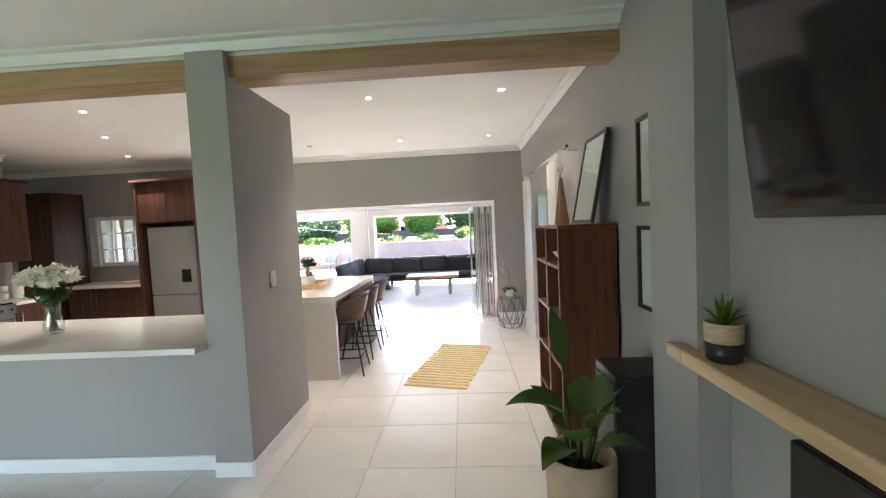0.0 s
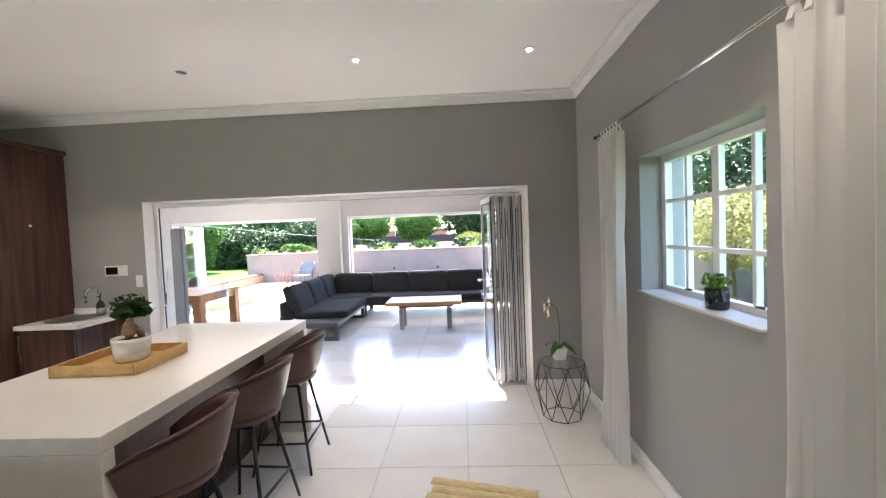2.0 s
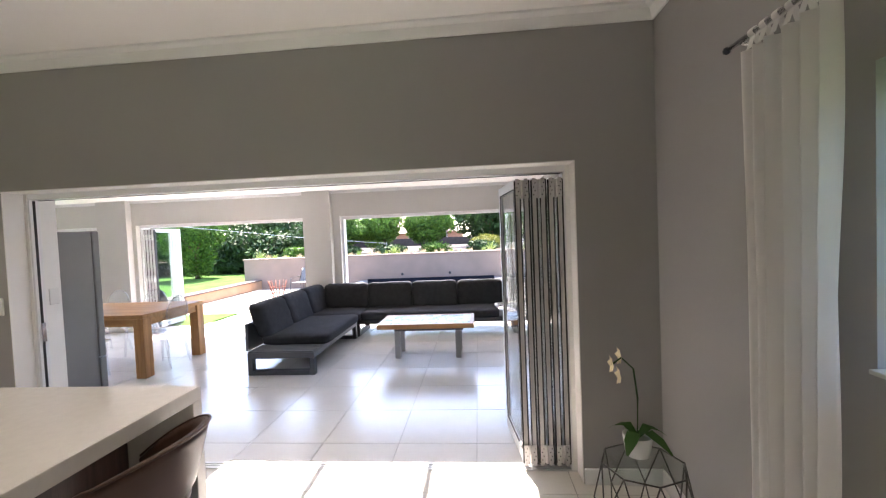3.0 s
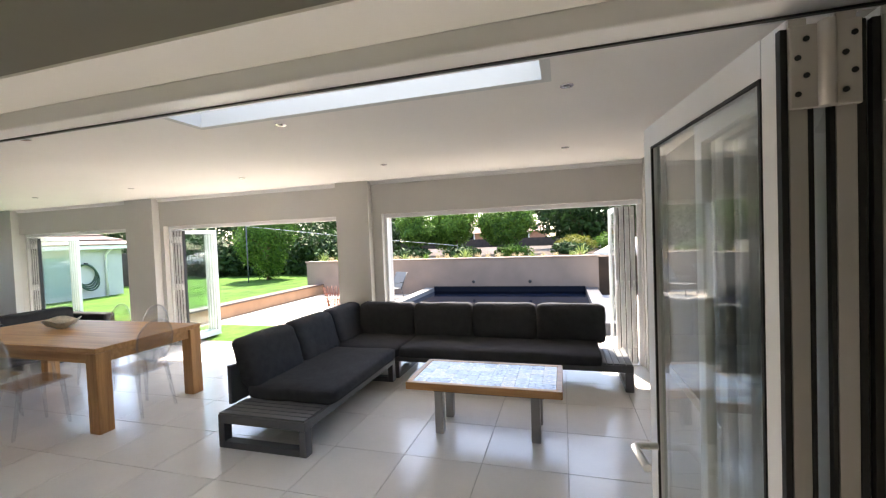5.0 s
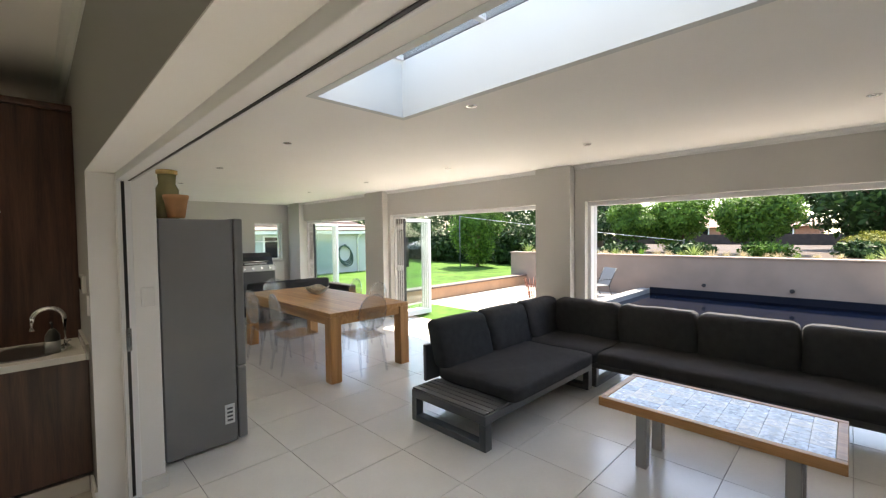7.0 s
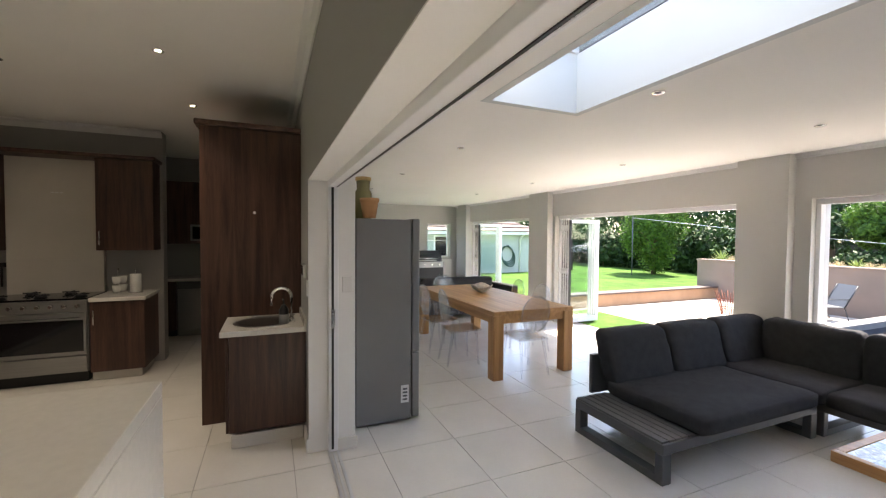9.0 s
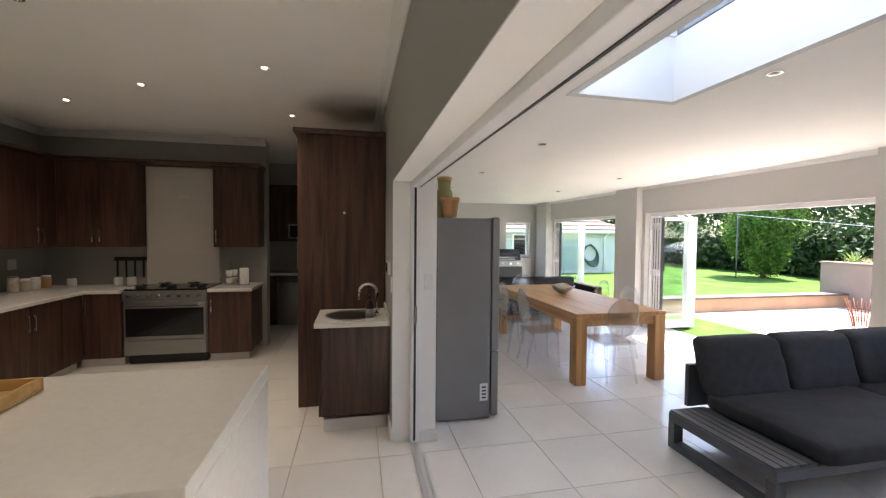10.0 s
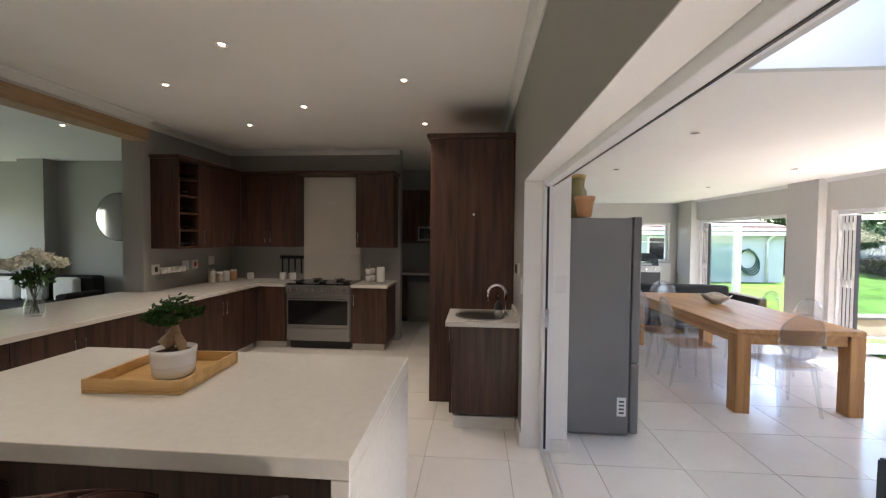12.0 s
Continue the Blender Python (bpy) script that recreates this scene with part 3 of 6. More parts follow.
ct = thing("coffee_table", "low coffee table with patterned blue-grey tile top and oak rim", "table")
CX0, CX1, CY0, CY1, CZ = -2.31, -1.08, 2.50, 3.14, 0.475
for a in ((CX0, CX1, CY0, CY0 + 0.045), (CX0, CX1, CY1 - 0.045, CY1), (CX0, CX0 + 0.045, CY0 + 0.046, CY1 - 0.046), (CX1 - 0.045, CX1, CY0 + 0.046, CY1 - 0.046)):
    part("rim", cube(*a, CZ - 0.06, CZ, bevel=0.004), OAK, ct, "oak rim")
part("apron", cube(CX0 + 0.2, CX1 - 0.14, CY0 + 0.12, CY1 - 0.1, CZ - 0.11, CZ - 0.061), CHARCOAL, ct)
part("bed", cube(CX0 + 0.046, CX1 - 0.046, CY0 + 0.046, CY1 - 0.046, CZ - 0.06, CZ - 0.012), GROUT, ct)
for x in (-2.08, -1.29):
    for y in (2.68, 3.0):
        part("leg", cube(x - 0.035, x + 0.035, y - 0.035, y + 0.035, 0, CZ - 0.0605, bevel=0.004), surf("galvanised_leg_grey", (0.36, 0.36, 0.35), 0.45, 0.6), ct, "grey metal leg")

dt = thing("dining_table", "long solid oak dining table with square legs", "table")
TX0, TX1, TY0, TY1 = -7.5, -5.03, 2.0, 3.09
part("tabletop", cube(TX0, TX1, TY0, TY1, 0.725, 0.772, bevel=0.006), OAK, dt)
for a in ((TX0 + 0.14, TX1 - 0.14, TY0 + 0.02, TY0 + 0.05), (TX0 + 0.14, TX1 - 0.14, TY1 - 0.05, TY1 - 0.02), (TX0 + 0.02, TX0 + 0.05, TY0 + 0.14, TY1 - 0.14), (TX1 - 0.05, TX1 - 0.02, TY0 + 0.14, TY1 - 0.14)):
    part("apron", cube(*a, 0.63, 0.7245, bevel=0.003), OAK, dt)
for x in (TX0, TX1 - 0.13):
    for y in (TY0, TY1 - 0.13):
        part("leg", cube(x, x + 0.13, y, y + 0.13, 0, 0.7245, bevel=0.006), OAKV, dt)

fr = thing("refrigerator", "graphite grey fridge freezer standing beside the folding doors", "fridge")
part("body", cube(-5.1, -4.465, 0.385, 0.86, 0.02, 1.74, bevel=0.008), FRIDGE, fr)
part("door", cube(-5.1, -4.462, 0.868, 0.935, 0.60, 1.75, bevel=0.012), FRIDGE, fr, "upper fridge door")
part("door", cube(-5.1, -4.462, 0.868, 0.935, 0.03, 0.592, bevel=0.012), FRIDGE, fr, "lower freezer door")
part("sticker", cube(-4.4645, -4.4615, 0.77, 0.84, 0.17, 0.32), PAPER, fr, "small white label with grey bars")
for k in range(4):
    part("hinge" if k == 0 else "label_bar", cube(-4.4612, -4.4606, 0.785, 0.825, 0.19 + k * 0.03, 0.205 + k * 0.03), CHARCOAL, fr)
for a in (-5.05, -4.55):
    part("foot", tube(bmesh.new(), [(a, 0.8, 0), (a, 0.8, 0.021)], 0.025), RUBBER, fr)

bc = thing("bookcase", "red-brown wooden bookcase with open cubes", "bookcase")
BY0, BY1, BX0, BX1, BZ = -4.19, -3.36, -0.31, 0.066, 1.57
part("side", cube(BX0, BX1, BY0, BY0 + 0.022, 0, BZ - 0.023), SHELFWOOD, bc)
part("side", cube(BX0, BX1, BY1 - 0.022, BY1, 0, BZ - 0.023), SHELFWOOD, bc)
part("top", cube(BX0 - 0.003, BX1, BY0, BY1, BZ - 0.022, BZ, bevel=0.002), SHELFWOOD, bc)
part("divider", cube(BX0 + 0.003, BX1 - 0.012, -3.786, -3.764, 0.06, BZ - 0.023), SHELFWOOD, bc)
part("back", cube(BX1 - 0.011, BX1 - 0.001, BY0 + 0.023, BY1 - 0.023, 0.02, BZ - 0.024), SHELFWOOD, bc)
SH = [0.03, 0.24, 0.58, 0.925, 1.273]
for z in SH:
    for a, b in ((BY0 + 0.0225, -3.7865), (-3.7635, BY1 - 0.0225)):
        part("shelf", cube(BX0 + 0.003, BX1 - 0.012, a, b, z, z + 0.022), SHELFWOOD, bc)

        part("edging", cube(BX0 - 0.001, BX0 + 0.0025, a, b, z + 0.001, z + 0.021), EDGING, bc, "worn tan front edge")
for y in (BY0, BY1 - 0.022, -3.786):
    part("edging", cube(BX0 - 0.0035, BX0 - 0.0005, y + 0.001, y + 0.021, 0.061, BZ - 0.0235), EDGING, bc, "worn tan front edge")
part("edging", cube(BX0 - 0.0065, BX0 - 0.0035, BY0 + 0.001, BY1 - 0.001, BZ - 0.021, BZ - 0.001), EDGING, bc, "worn tan front edge")


# ---------- doors and windows ----------
def fold_panel(name, x, y0, y1, z0, z1, owner, hinge=True, w=0.042, edge=None):
    """One glazed folding leaf standing across the wall, 45 mm thick in x."""
    f = 0.06
    leaf = part(name, cube(x, x + w, y0, y0 + f, z0, z1, bevel=0.003), ALU, owner)
    if edge:
        # added strip: shade on the kitchen-side leaf edge, put into its colour
        part("edge_cap", cube(x + 0.001, x + w - 0.001, y0 - 0.004, y0 - 0.0005, z0 + 0.002, z1 - 0.002), edge, leaf, "leaf edge strip in grey that stands in for shade")
    part("stile", cube(x, x + w, y1 - f, y1, z0, z1, bevel=0.003), ALU, leaf)
    part("rail", cube(x, x + w, y0 + f, y1 - f, z1 - f, z1), ALU, leaf)
    part("rail", cube(x, x + w, y0 + f, y1 - f, z0, z0 + 0.09), ALU, leaf)
    g = part("pane", cube(x + w / 2 - 0.003, x + w / 2 + 0.003, y0 + f - 0.005, y1 - f + 0.005, z0 + 0.085, z1 - f + 0.005), DOORGLASS, leaf)
    g.visible_shadow = False
    part("seal", cube(x + w + 0.001, x + w + 0.010, y0 + 0.004, y0 + f - 0.004, z0 + 0.01, z1 - 0.01), RUBBER, leaf, "black rubber seal")
    if hinge:
        for hz in (z0 + 0.12, (z0 + z1) / 2, z1 - 0.16):
            part("hinge", tube(bmesh.new(), [(x + 0.02, y0 - 0.013, hz - 0.055), (x + 0.02, y0 - 0.013, hz + 0.055)], 0.012, 8), ALU, leaf)
    return leaf


d1 = thing("door_1", "white folding glass door, folded open in a stack", "folding door", kind="structure")
for k in range(6):
    x0 = -0.735 + 0.106 * (k // 2) + 0.055 * (k % 2)
    lf = fold_panel("leaf", x0, 0.135, 0.76, 0.03, 1.925, d1, False, 0.025, ALUEDGE)
    for sx, sw in ((x0 - 0.0095, 0.009), (x0 + 0.0255, 0.006)) if k % 2 == 0 else ((x0 - 0.0065, 0.006), (x0 + 0.0255, 0.009)):
        part("edge_seal", cube(sx, sx + sw, 0.131, 0.141, 0.05, 1.91), RUBBER, lf, "black rubber edge seal")
    if k == 0:
        first_leaf = lf
        for a in ((0.195, 0.70, 0.115, 0.121), (0.195, 0.70, 1.859, 1.865), (0.195, 0.201, 0.1215, 1.8585), (0.694, 0.70, 0.1215, 1.8585)):
            part("gasket", cube(x0 - 0.0015, x0 + 0.004, *a), RUBBER, lf, "black glazing gasket")
        lf.matrix_world = Matrix.Translation((-0.735, 0.135, 0)) @ Matrix.Rotation(radians(7), 4, "Z") @ Matrix.Translation((0.735, -0.135, 0))
    if k % 2 == 0:
        for zt in (0.06, 1.795):
            pl = part("hinge_plate", cube(x0 - 0.001, x0 + 0.081, 0.122, 0.1285, zt, zt + 0.115, bevel=0.002), ALUEDGE, d1)
            part("hinge_barrel", tube(bmesh.new(), [(x0 + 0.04, 0.119, zt), (x0 + 0.04, 0.119, zt + 0.115)], 0.010, 10), ALUEDGE, pl)
            for r in range(4):
                for c in (0.008 + 0.010 * (r % 2), 0.062 + 0.010 * (r % 2)):
                    part("screw", tube(bmesh.new(), [(x0 + c, 0.1205, zt + 0.02 + r * 0.025), (x0 + c, 0.1225, zt + 0.02 + r * 0.025)], 0.004, 8), BLACK, pl)
hb = tube(bmesh.new(), [(-0.736, 0.70, 1.02), (-0.79, 0.70, 1.02), (-0.80, 0.69, 1.02), (-0.80, 0.58, 1.02)], 0.011, 8)
part("handle", hb, ALU, first_leaf, "white lever handle")
for a, nm in (((OX0, OX1, 0.135, 0.205, 1.955, OZ - 0.001), "head_track"), ((OX0, OX0 + 0.045, 0.135, 0.205, 0, 1.954), "jamb"), ((OX1 - 0.045, OX1, 0.135, 0.205, 0, 1.954), "jamb")):
    part(nm, cube(*a, bevel=0.004), ALU, d1)
part("groove", cube(OX0 + 0.05, OX1 - 0.05, 0.190, 0.198, 1.951, 1.9545), BLACK, d1)
part("head_lip", cube(OX0, OX1, 0.206, 0.218, 1.955, OZ - 0.002, bevel=0.003), ALU, d1)
part("groove", cube(OX0, OX1, 0.2185, 0.222, 1.985, OZ - 0.003), BLACK, d1)
part("jamb_groove", cube(OX0 + 0.0455, OX0 + 0.049, 0.155, 0.172, 0.02, 1.95), BLACK, d1)
part("latch", cube(OX0 + 0.0495, OX0 + 0.056, 0.15, 0.18, 0.92, 1.06, bevel=0.002), CHROME, d1)
for y0, y1 in ((0.13, 0.15), (0.16, 0.175), (0.19, 0.21)):
    part("floor_track", cube(OX0, OX1, y0, y1, 0.0, 0.006), surf("anodised_track", (0.62, 0.62, 0.62), 0.35, 0.6), d1)

for i, (x0, x1, n) in enumerate(((-0.20, -3.46, 4), (-7.40, -4.1, 4), (-10.97, -8.1, 4))):
    dd = thing("door_%d" % (i + 2), "white glazed folding door folded back to the garden", "folding door", kind="structure")
    for k in range(n):
        x = x0 - 0.06 * (k + 1) if i == 0 else x0 + 0.06 * k
        fold_panel("leaf", x, 4.80 + 0.0, 5.52, 0.02, 1.93, dd)
    a, b = min(x0, x1), max(x0, x1)
    part("head_track", cube(a - 0.02, b + 0.02, 4.76, 4.84, 1.945, 1.999, bevel=0.003), ALU, dd)
    for u in ((-3.459, -3.42), (-0.19, -0.151)) if i == 0 else ((-7.419, -7.39), (-4.14, -4.101)) if i == 1 else ((-10.999, -10.96), (-8.14, -8.101)):
        part("jamb", cube(*u, 4.76, 4.84, 0.0, 1.944, bevel=0.003), ALU, dd)
    part("floor_track", cube(a, b, 4.77, 4.83, -0.002, 0.008), ALU, dd)


def pane_window(name, label, axis, u0, u1, z0, z1, w, cols, rows, thick=0.05):
    """A cottage-pane window in the plane w; u runs along the wall."""
    win = thing(name, label, "window", kind="structure")

    def bx(a, b, c, d, t):
        return cube(a, b, w - t / 2, w + t / 2, c, d, bevel=0.003) if axis == "y" else cube(w - t / 2, w + t / 2, a, b, c, d, bevel=0.003)

    fw = 0.045
    for a, b, c, d in ((u0, u1, z0, z0 + fw), (u0, u1, z1 - fw, z1), (u0, u0 + fw, z0 + fw, z1 - fw), (u1 - fw, u1, z0 + fw, z1 - fw)):
        part("frame", bx(a, b, c, d, thick), TRIM, win)
    for k in range(1, cols):
        u = u0 + (u1 - u0) * k / cols
        h = 0.028 if (k * 2 == cols) else 0.012
        part("bar", bx(u - h, u + h, z0 + fw, z1 - fw, thick - 0.012), TRIM, win)
    for k in range(1, rows):
        z = z0 + (z1 - z0) * k / rows
        part("bar", bx(u0 + fw, u1 - fw, z - 0.012, z + 0.012, thick - 0.016), TRIM, win)
    for i in range(cols):
        for j in range(rows):
            a, b = u0 + (u1 - u0) * i / cols, u0 + (u1 - u0) * (i + 1) / cols
            c, d = z0 + (z1 - z0) * j / rows, z0 + (z1 - z0) * (j + 1) / rows
            g = part("pane", cube(a + 0.006, b - 0.006, w - 0.0025, w + 0.0025, c + 0.006, d - 0.006) if axis == "y" else cube(w - 0.0025, w + 0.0025, a + 0.006, b - 0.006, c + 0.006, d - 0.006), GLASS, win)
            g.visible_shadow = False
    return win


w1 = pane_window("window_1", "white cottage-pane window in a deep recess", "x", WY0, WY1, 1.152, 1.998, 0.245, 4, 3, 0.045)
part("sill", cube(0.065, 0.22, WY0 + 0.001, WY1 - 0.001, 1.1505, 1.165, bevel=0.004), WARMGREY, w1)
for y in (-1.68, -2.22):
    part("catch", tube(bmesh.new(), [(0.222, y, 1.205), (0.19, y, 1.21), (0.18, y - 0.06, 1.215)], 0.006, 6), BLACK, w1)
pane_window("window_2", "white cottage-pane kitchen window over the counter", "y", -7.479, -6.621, 1.201, 2.049, 0.2, 4, 3)
pane_window("window_3", "small white window in the patio end wall", "x", 3.801, 4.499, 1.001, 1.969, -12.05, 1, 2)
pane_window("window_4", "wide white living room window", "y", -7.59, -4.66, 0.11, 2.19, -10.3, 4, 1)
pane_window("window_5", "white window at the end of the living room", "x", -9.59, -8.71, 0.31, 2.09, -9.3, 2, 1)

# ---------- curtains ----------
rod = thing("curtain_rod", "thin silver curtain rod with black end knobs", "curtain rod")
part("bar", tube(bmesh.new(), [(-0.035, -3.39, 2.225), (-0.035, -0.93, 2.225)], 0.009), CHROME, rod)
for y in (-3.405, -0.915):
    part("finial", lathe(bmesh.new(), [(0.0, -0.015), (0.011, -0.01), (0.014, 0), (0.011, 0.01), (0.0, 0.015)], (-0.035, y, 2.225), 12), BLACK, rod)
for y in (-3.3, -1.0):
    part("bracket", tube(bmesh.new(), [(-0.035, y, 2.215), (0.02, y, 2.205), (0.089, y, 2.20)], 0.007, 8), CHROME, rod)


def curtain(y0, y1, seed):
    rnd = random.Random(seed)
    cu = thing("curtain", "sheer white linen tab-top curtain hanging to the floor", "curtain", "curtains at the recessed window")
    bm = bmesh.new()
    n, rows = 96, 26
    ph = rnd.uniform(0, 6)
    grid = []
    for j in range(rows + 1):
        v = j / rows
        z = 2.17 - v * 2.14
        row = []
        for i in range(n + 1):
            u = i / n
            amp = (0.024 + 0.018 * v) * (0.75 + 0.5 * math.sin(u * 9.0 + ph) ** 2)
            y = y0 + (y1 - y0) * (u + 0.03 * math.sin(5 * v + ph) * v) + 0.010 * math.sin(u * 31 + ph)
            x = -0.035 + amp * math.sin(u * 2 * math.pi * 5.5 + ph + 0.9 * math.sin(v * 3.0) + 1.1 * math.sin(u * 7.0 + 2 * v)) + 0.010 * math.sin(u * 71 + 3 * v) * v + 0.008 * noise.noise(Vector((u * 6, v * 3, seed)))
            row.append(bm.verts.new((x, y, z)))
        grid.append(row)
    for j in range(rows):
        for i in range(n):
            bm.faces.new((grid[j][i], grid[j][i + 1], grid[j + 1][i + 1], grid[j + 1][i])).smooth = True
    part("cloth", bm, SHEER, cu)
    for k in range(6):
        y = y0 + (y1 - y0) * (k + 0.5) / 6
        bm = bmesh.new()
        pts = [(-0.035 + 0.015 * math.cos(a), 2.223 + 0.015 * math.sin(a)) for a in [math.pi * (-0.4 + 1.8 * q / 10) for q in range(11)]]
        pts = [(-0.016, 2.165)] + pts + [(-0.054, 2.165)]
        for (xa, za), (xb, zb) in zip(pts, pts[1:]):
            bm.faces.new([bm.verts.new(p) for p in ((xa, y - 0.014, za), (xa, y + 0.014, za), (xb, y + 0.014, zb), (xb, y - 0.014, zb))])
        part("tab", bm, SHEER, cu)
    return cu


curtain(-1.38, -1.04, 3)
curtain(-3.08, -2.68, 8)


# ---------- kitchen ----------
def handle(owner, x, y, z, length, axis, out):
    """A bow handle. axis: the direction it runs in; out: the way it stands off."""
    o = Vector(out) * 0.03
    d = Vector((0, 0, length / 2)) if axis == "z" else Vector((length / 2, 0, 0)) if axis == "x" else Vector((0, length / 2, 0))
    c = Vector((x, y, z))
    return part("handle", tube(bmesh.new(), [c - d * 0.85, c - d * 0.85 + o, c - d + o, c + d + o, c + d * 0.85 + o, c + d * 0.85][1:5], 0.006, 8), CHROME, owner, "slim steel handle") and \
        part("handle_post", tube(bmesh.new(), [c - d * 0.8, c - d * 0.8 + o], 0.005, 6), CHROME, owner) and \
        part("handle_post", tube(bmesh.new(), [c + d * 0.8, c + d * 0.8 + o], 0.005, 6), CHROME, owner)


def base_unit(x0, x1, y0, y1, front, doors=2, label="dark walnut base cabinet with steel bar handles", z0=0.1, z1=0.868, hz=0.70, name="base_cabinet", hl=0.16):
    """A cabinet whose doors face front: '+x', '+y' or '-y'."""
    cb = thing(name, label, "cabinet", "fitted kitchen cabinets")
    t = 0.02
    if front == "+x":
        part("body", cube(x0, x1 - t - 0.002, y0 + 0.001, y1 - 0.001, z0, z1), WALNUT, cb)
        w = (y1 - y0) / doors
        for k in range(doors):
            d = part("door", cube(x1 - t, x1, y0 + k * w + 0.002, y0 + (k + 1) * w - 0.002, z0 + 0.003, z1 - 0.004, bevel=0.002), WALNUT, cb)
            yy = y0 + k * w + (w - 0.04 if (k % 2 == 0 and doors > 1) else 0.04)
            handle(d, x1, yy, hz, hl, "z", (1, 0, 0))
    else:
        s = 1 if front == "+y" else -1
        fy = y1 if s > 0 else y0
        part("body", cube(x0 + 0.001, x1 - 0.001, y0 if s > 0 else y0 + t + 0.002, y1 - t - 0.002 if s > 0 else y1, z0, z1), WALNUT, cb)
        w = (x1 - x0) / doors
        for k in range(doors):
            d = part("door", cube(x0 + k * w + 0.002, x0 + (k + 1) * w - 0.002, min(fy, fy - s * t), max(fy, fy - s * t), z0 + 0.003, z1 - 0.004, bevel=0.002), WALNUT, cb)
            xx = x0 + k * w + (w - 0.04 if (k % 2 == 0 and doors > 1) else 0.04)
            handle(d, xx, fy, hz, hl, "z", (0, s, 0))
    return cb


for k in range(4):
    base_unit(-3.57 - k * 0.9, -2.67 - k * 0.9, -4.11, -3.38, "+y", 2)
base_unit(-6.62, -6.271, -4.11, -3.38, "+y", 1)
base_unit(-7.24, -6.62, -3.38, -2.99, "+x", 1)
base_unit(-7.24, -6.62, -2.05, -1.56, "+x", 1)
base_unit(-7.44, -6.02, -0.56, -0.002, "-y", 3)
sk = base_unit(-5.015, -4.49, -0.565, -0.002, "-y", 1, "dark walnut prep sink cabinet beside the folding doors", 0.125, 0.858, 0.70, "sink_cabinet", 0.24)
plin = thing("plinth", "cream tiled plinth under the kitchen cabinets", "plinth")
for a in ((-6.6, -2.68, -4.11, -3.44), (-7.2, -6.68, -3.44, -2.99), (-7.2, -6.68, -2.05, -1.6), (-7.42, -6.03, -0.5, -0.002), (-5.01, -4.505, -0.53, -0.021)):
    part("board", cube(*a, 0.0, 0.099, bevel=0.002), TILE, plin)
wt = thing("worktop", "white quartz worktop running round the kitchen and breakfast bar", "worktop")
part("slab", cube(-5.549, -2.662, -4.46, -3.35, 0.869, 0.91, bevel=0.003), QUARTZ, wt)
part("slab", cube(-7.249, -5.55, -4.149, -3.35, 0.869, 0.91, bevel=0.003), QUARTZ, wt)
part("slab", cube(-7.249, -6.60, -3.349, -2.985, 0.869, 0.91, bevel=0.003), QUARTZ, wt)
part("slab", cube(-7.249, -6.60, -2.055, -1.545, 0.869, 0.91, bevel=0.003), QUARTZ, wt)
part("slab", cube(-7.45, -6.0, -0.60, -0.002, 0.869, 0.92, bevel=0.003), QUARTZ, wt)
pt = thing("prep_worktop", "white quartz top holding a round steel sink", "worktop")
part("slab", cube(-5.018, -4.42, -0.595, -0.019, 0.859, 0.90, bevel=0.003), QUARTZ, pt)
part("upstand", cube(-5.018, -4.42, -0.018, -0.001, 0.859, 0.955, bevel=0.002), QUARTZ, pt)
snk = thing("sink", "round stainless steel sink set into the worktop", "sink")
part("rim", lathe(bmesh.new(), [(0.215, 0.0), (0.22, 0.004), (0.21, 0.007), (0.185, 0.004), (0.18, 0.002)], (-4.71, -0.31, 0.9), 32), STEEL, snk)
part("bowl", lathe(bmesh.new(), [(0.182, 0.0022), (0.178, 0.0028)], (-4.71, -0.31, 0.9), 32), surf("shadowed_steel_bowl", (0.20, 0.20, 0.20), 0.3, 0.9), snk)
tap = thing("tap", "chrome swan-neck tap behind the sink", "tap")
arc = [(-4.66, -0.10, 0.90), (-4.66, -0.10, 1.10)] + [(-4.66, -0.10 - 0.075 + 0.075 * math.cos(a), 1.10 + 0.075 * math.sin(a)) for a in [math.pi * q / 10 for q in range(1, 11)]] + [(-4.66, -0.25, 1.04)]
part("spout", tube(bmesh.new(), arc, 0.013), CHROME, tap)
part("base", lathe(bmesh.new(), [(0.028, 0), (0.028, 0.02), (0.018, 0.03)], (-4.66, -0.10, 0.9)), CHROME, tap)
part("lever", tube(bmesh.new(), [(-4.645, -0.10, 0.93), (-4.60, -0.08, 0.965)], 0.007), CHROME, tap)
soap = thing("soap_dispenser", "dark soap pump bottle with a steel sleeve", "soap dispenser")
part("bottle", lathe(bmesh.new(), [(0.034, 0), (0.036, 0.01), (0.036, 0.11), (0.02, 0.14), (0.012, 0.15)], (-4.60, -0.16, 0.9)), BLACK, soap)
part("sleeve", lathe(bmesh.new(), [(0.0375, 0.0), (0.0375, 0.075)], (-4.60, -0.16, 0.9)), STEEL, soap)
part("pump", tube(bmesh.new(), [(-4.60, -0.16, 1.05), (-4.60, -0.16, 1.085), (-4.63, -0.165, 1.085)], 0.006), BLACK, soap)

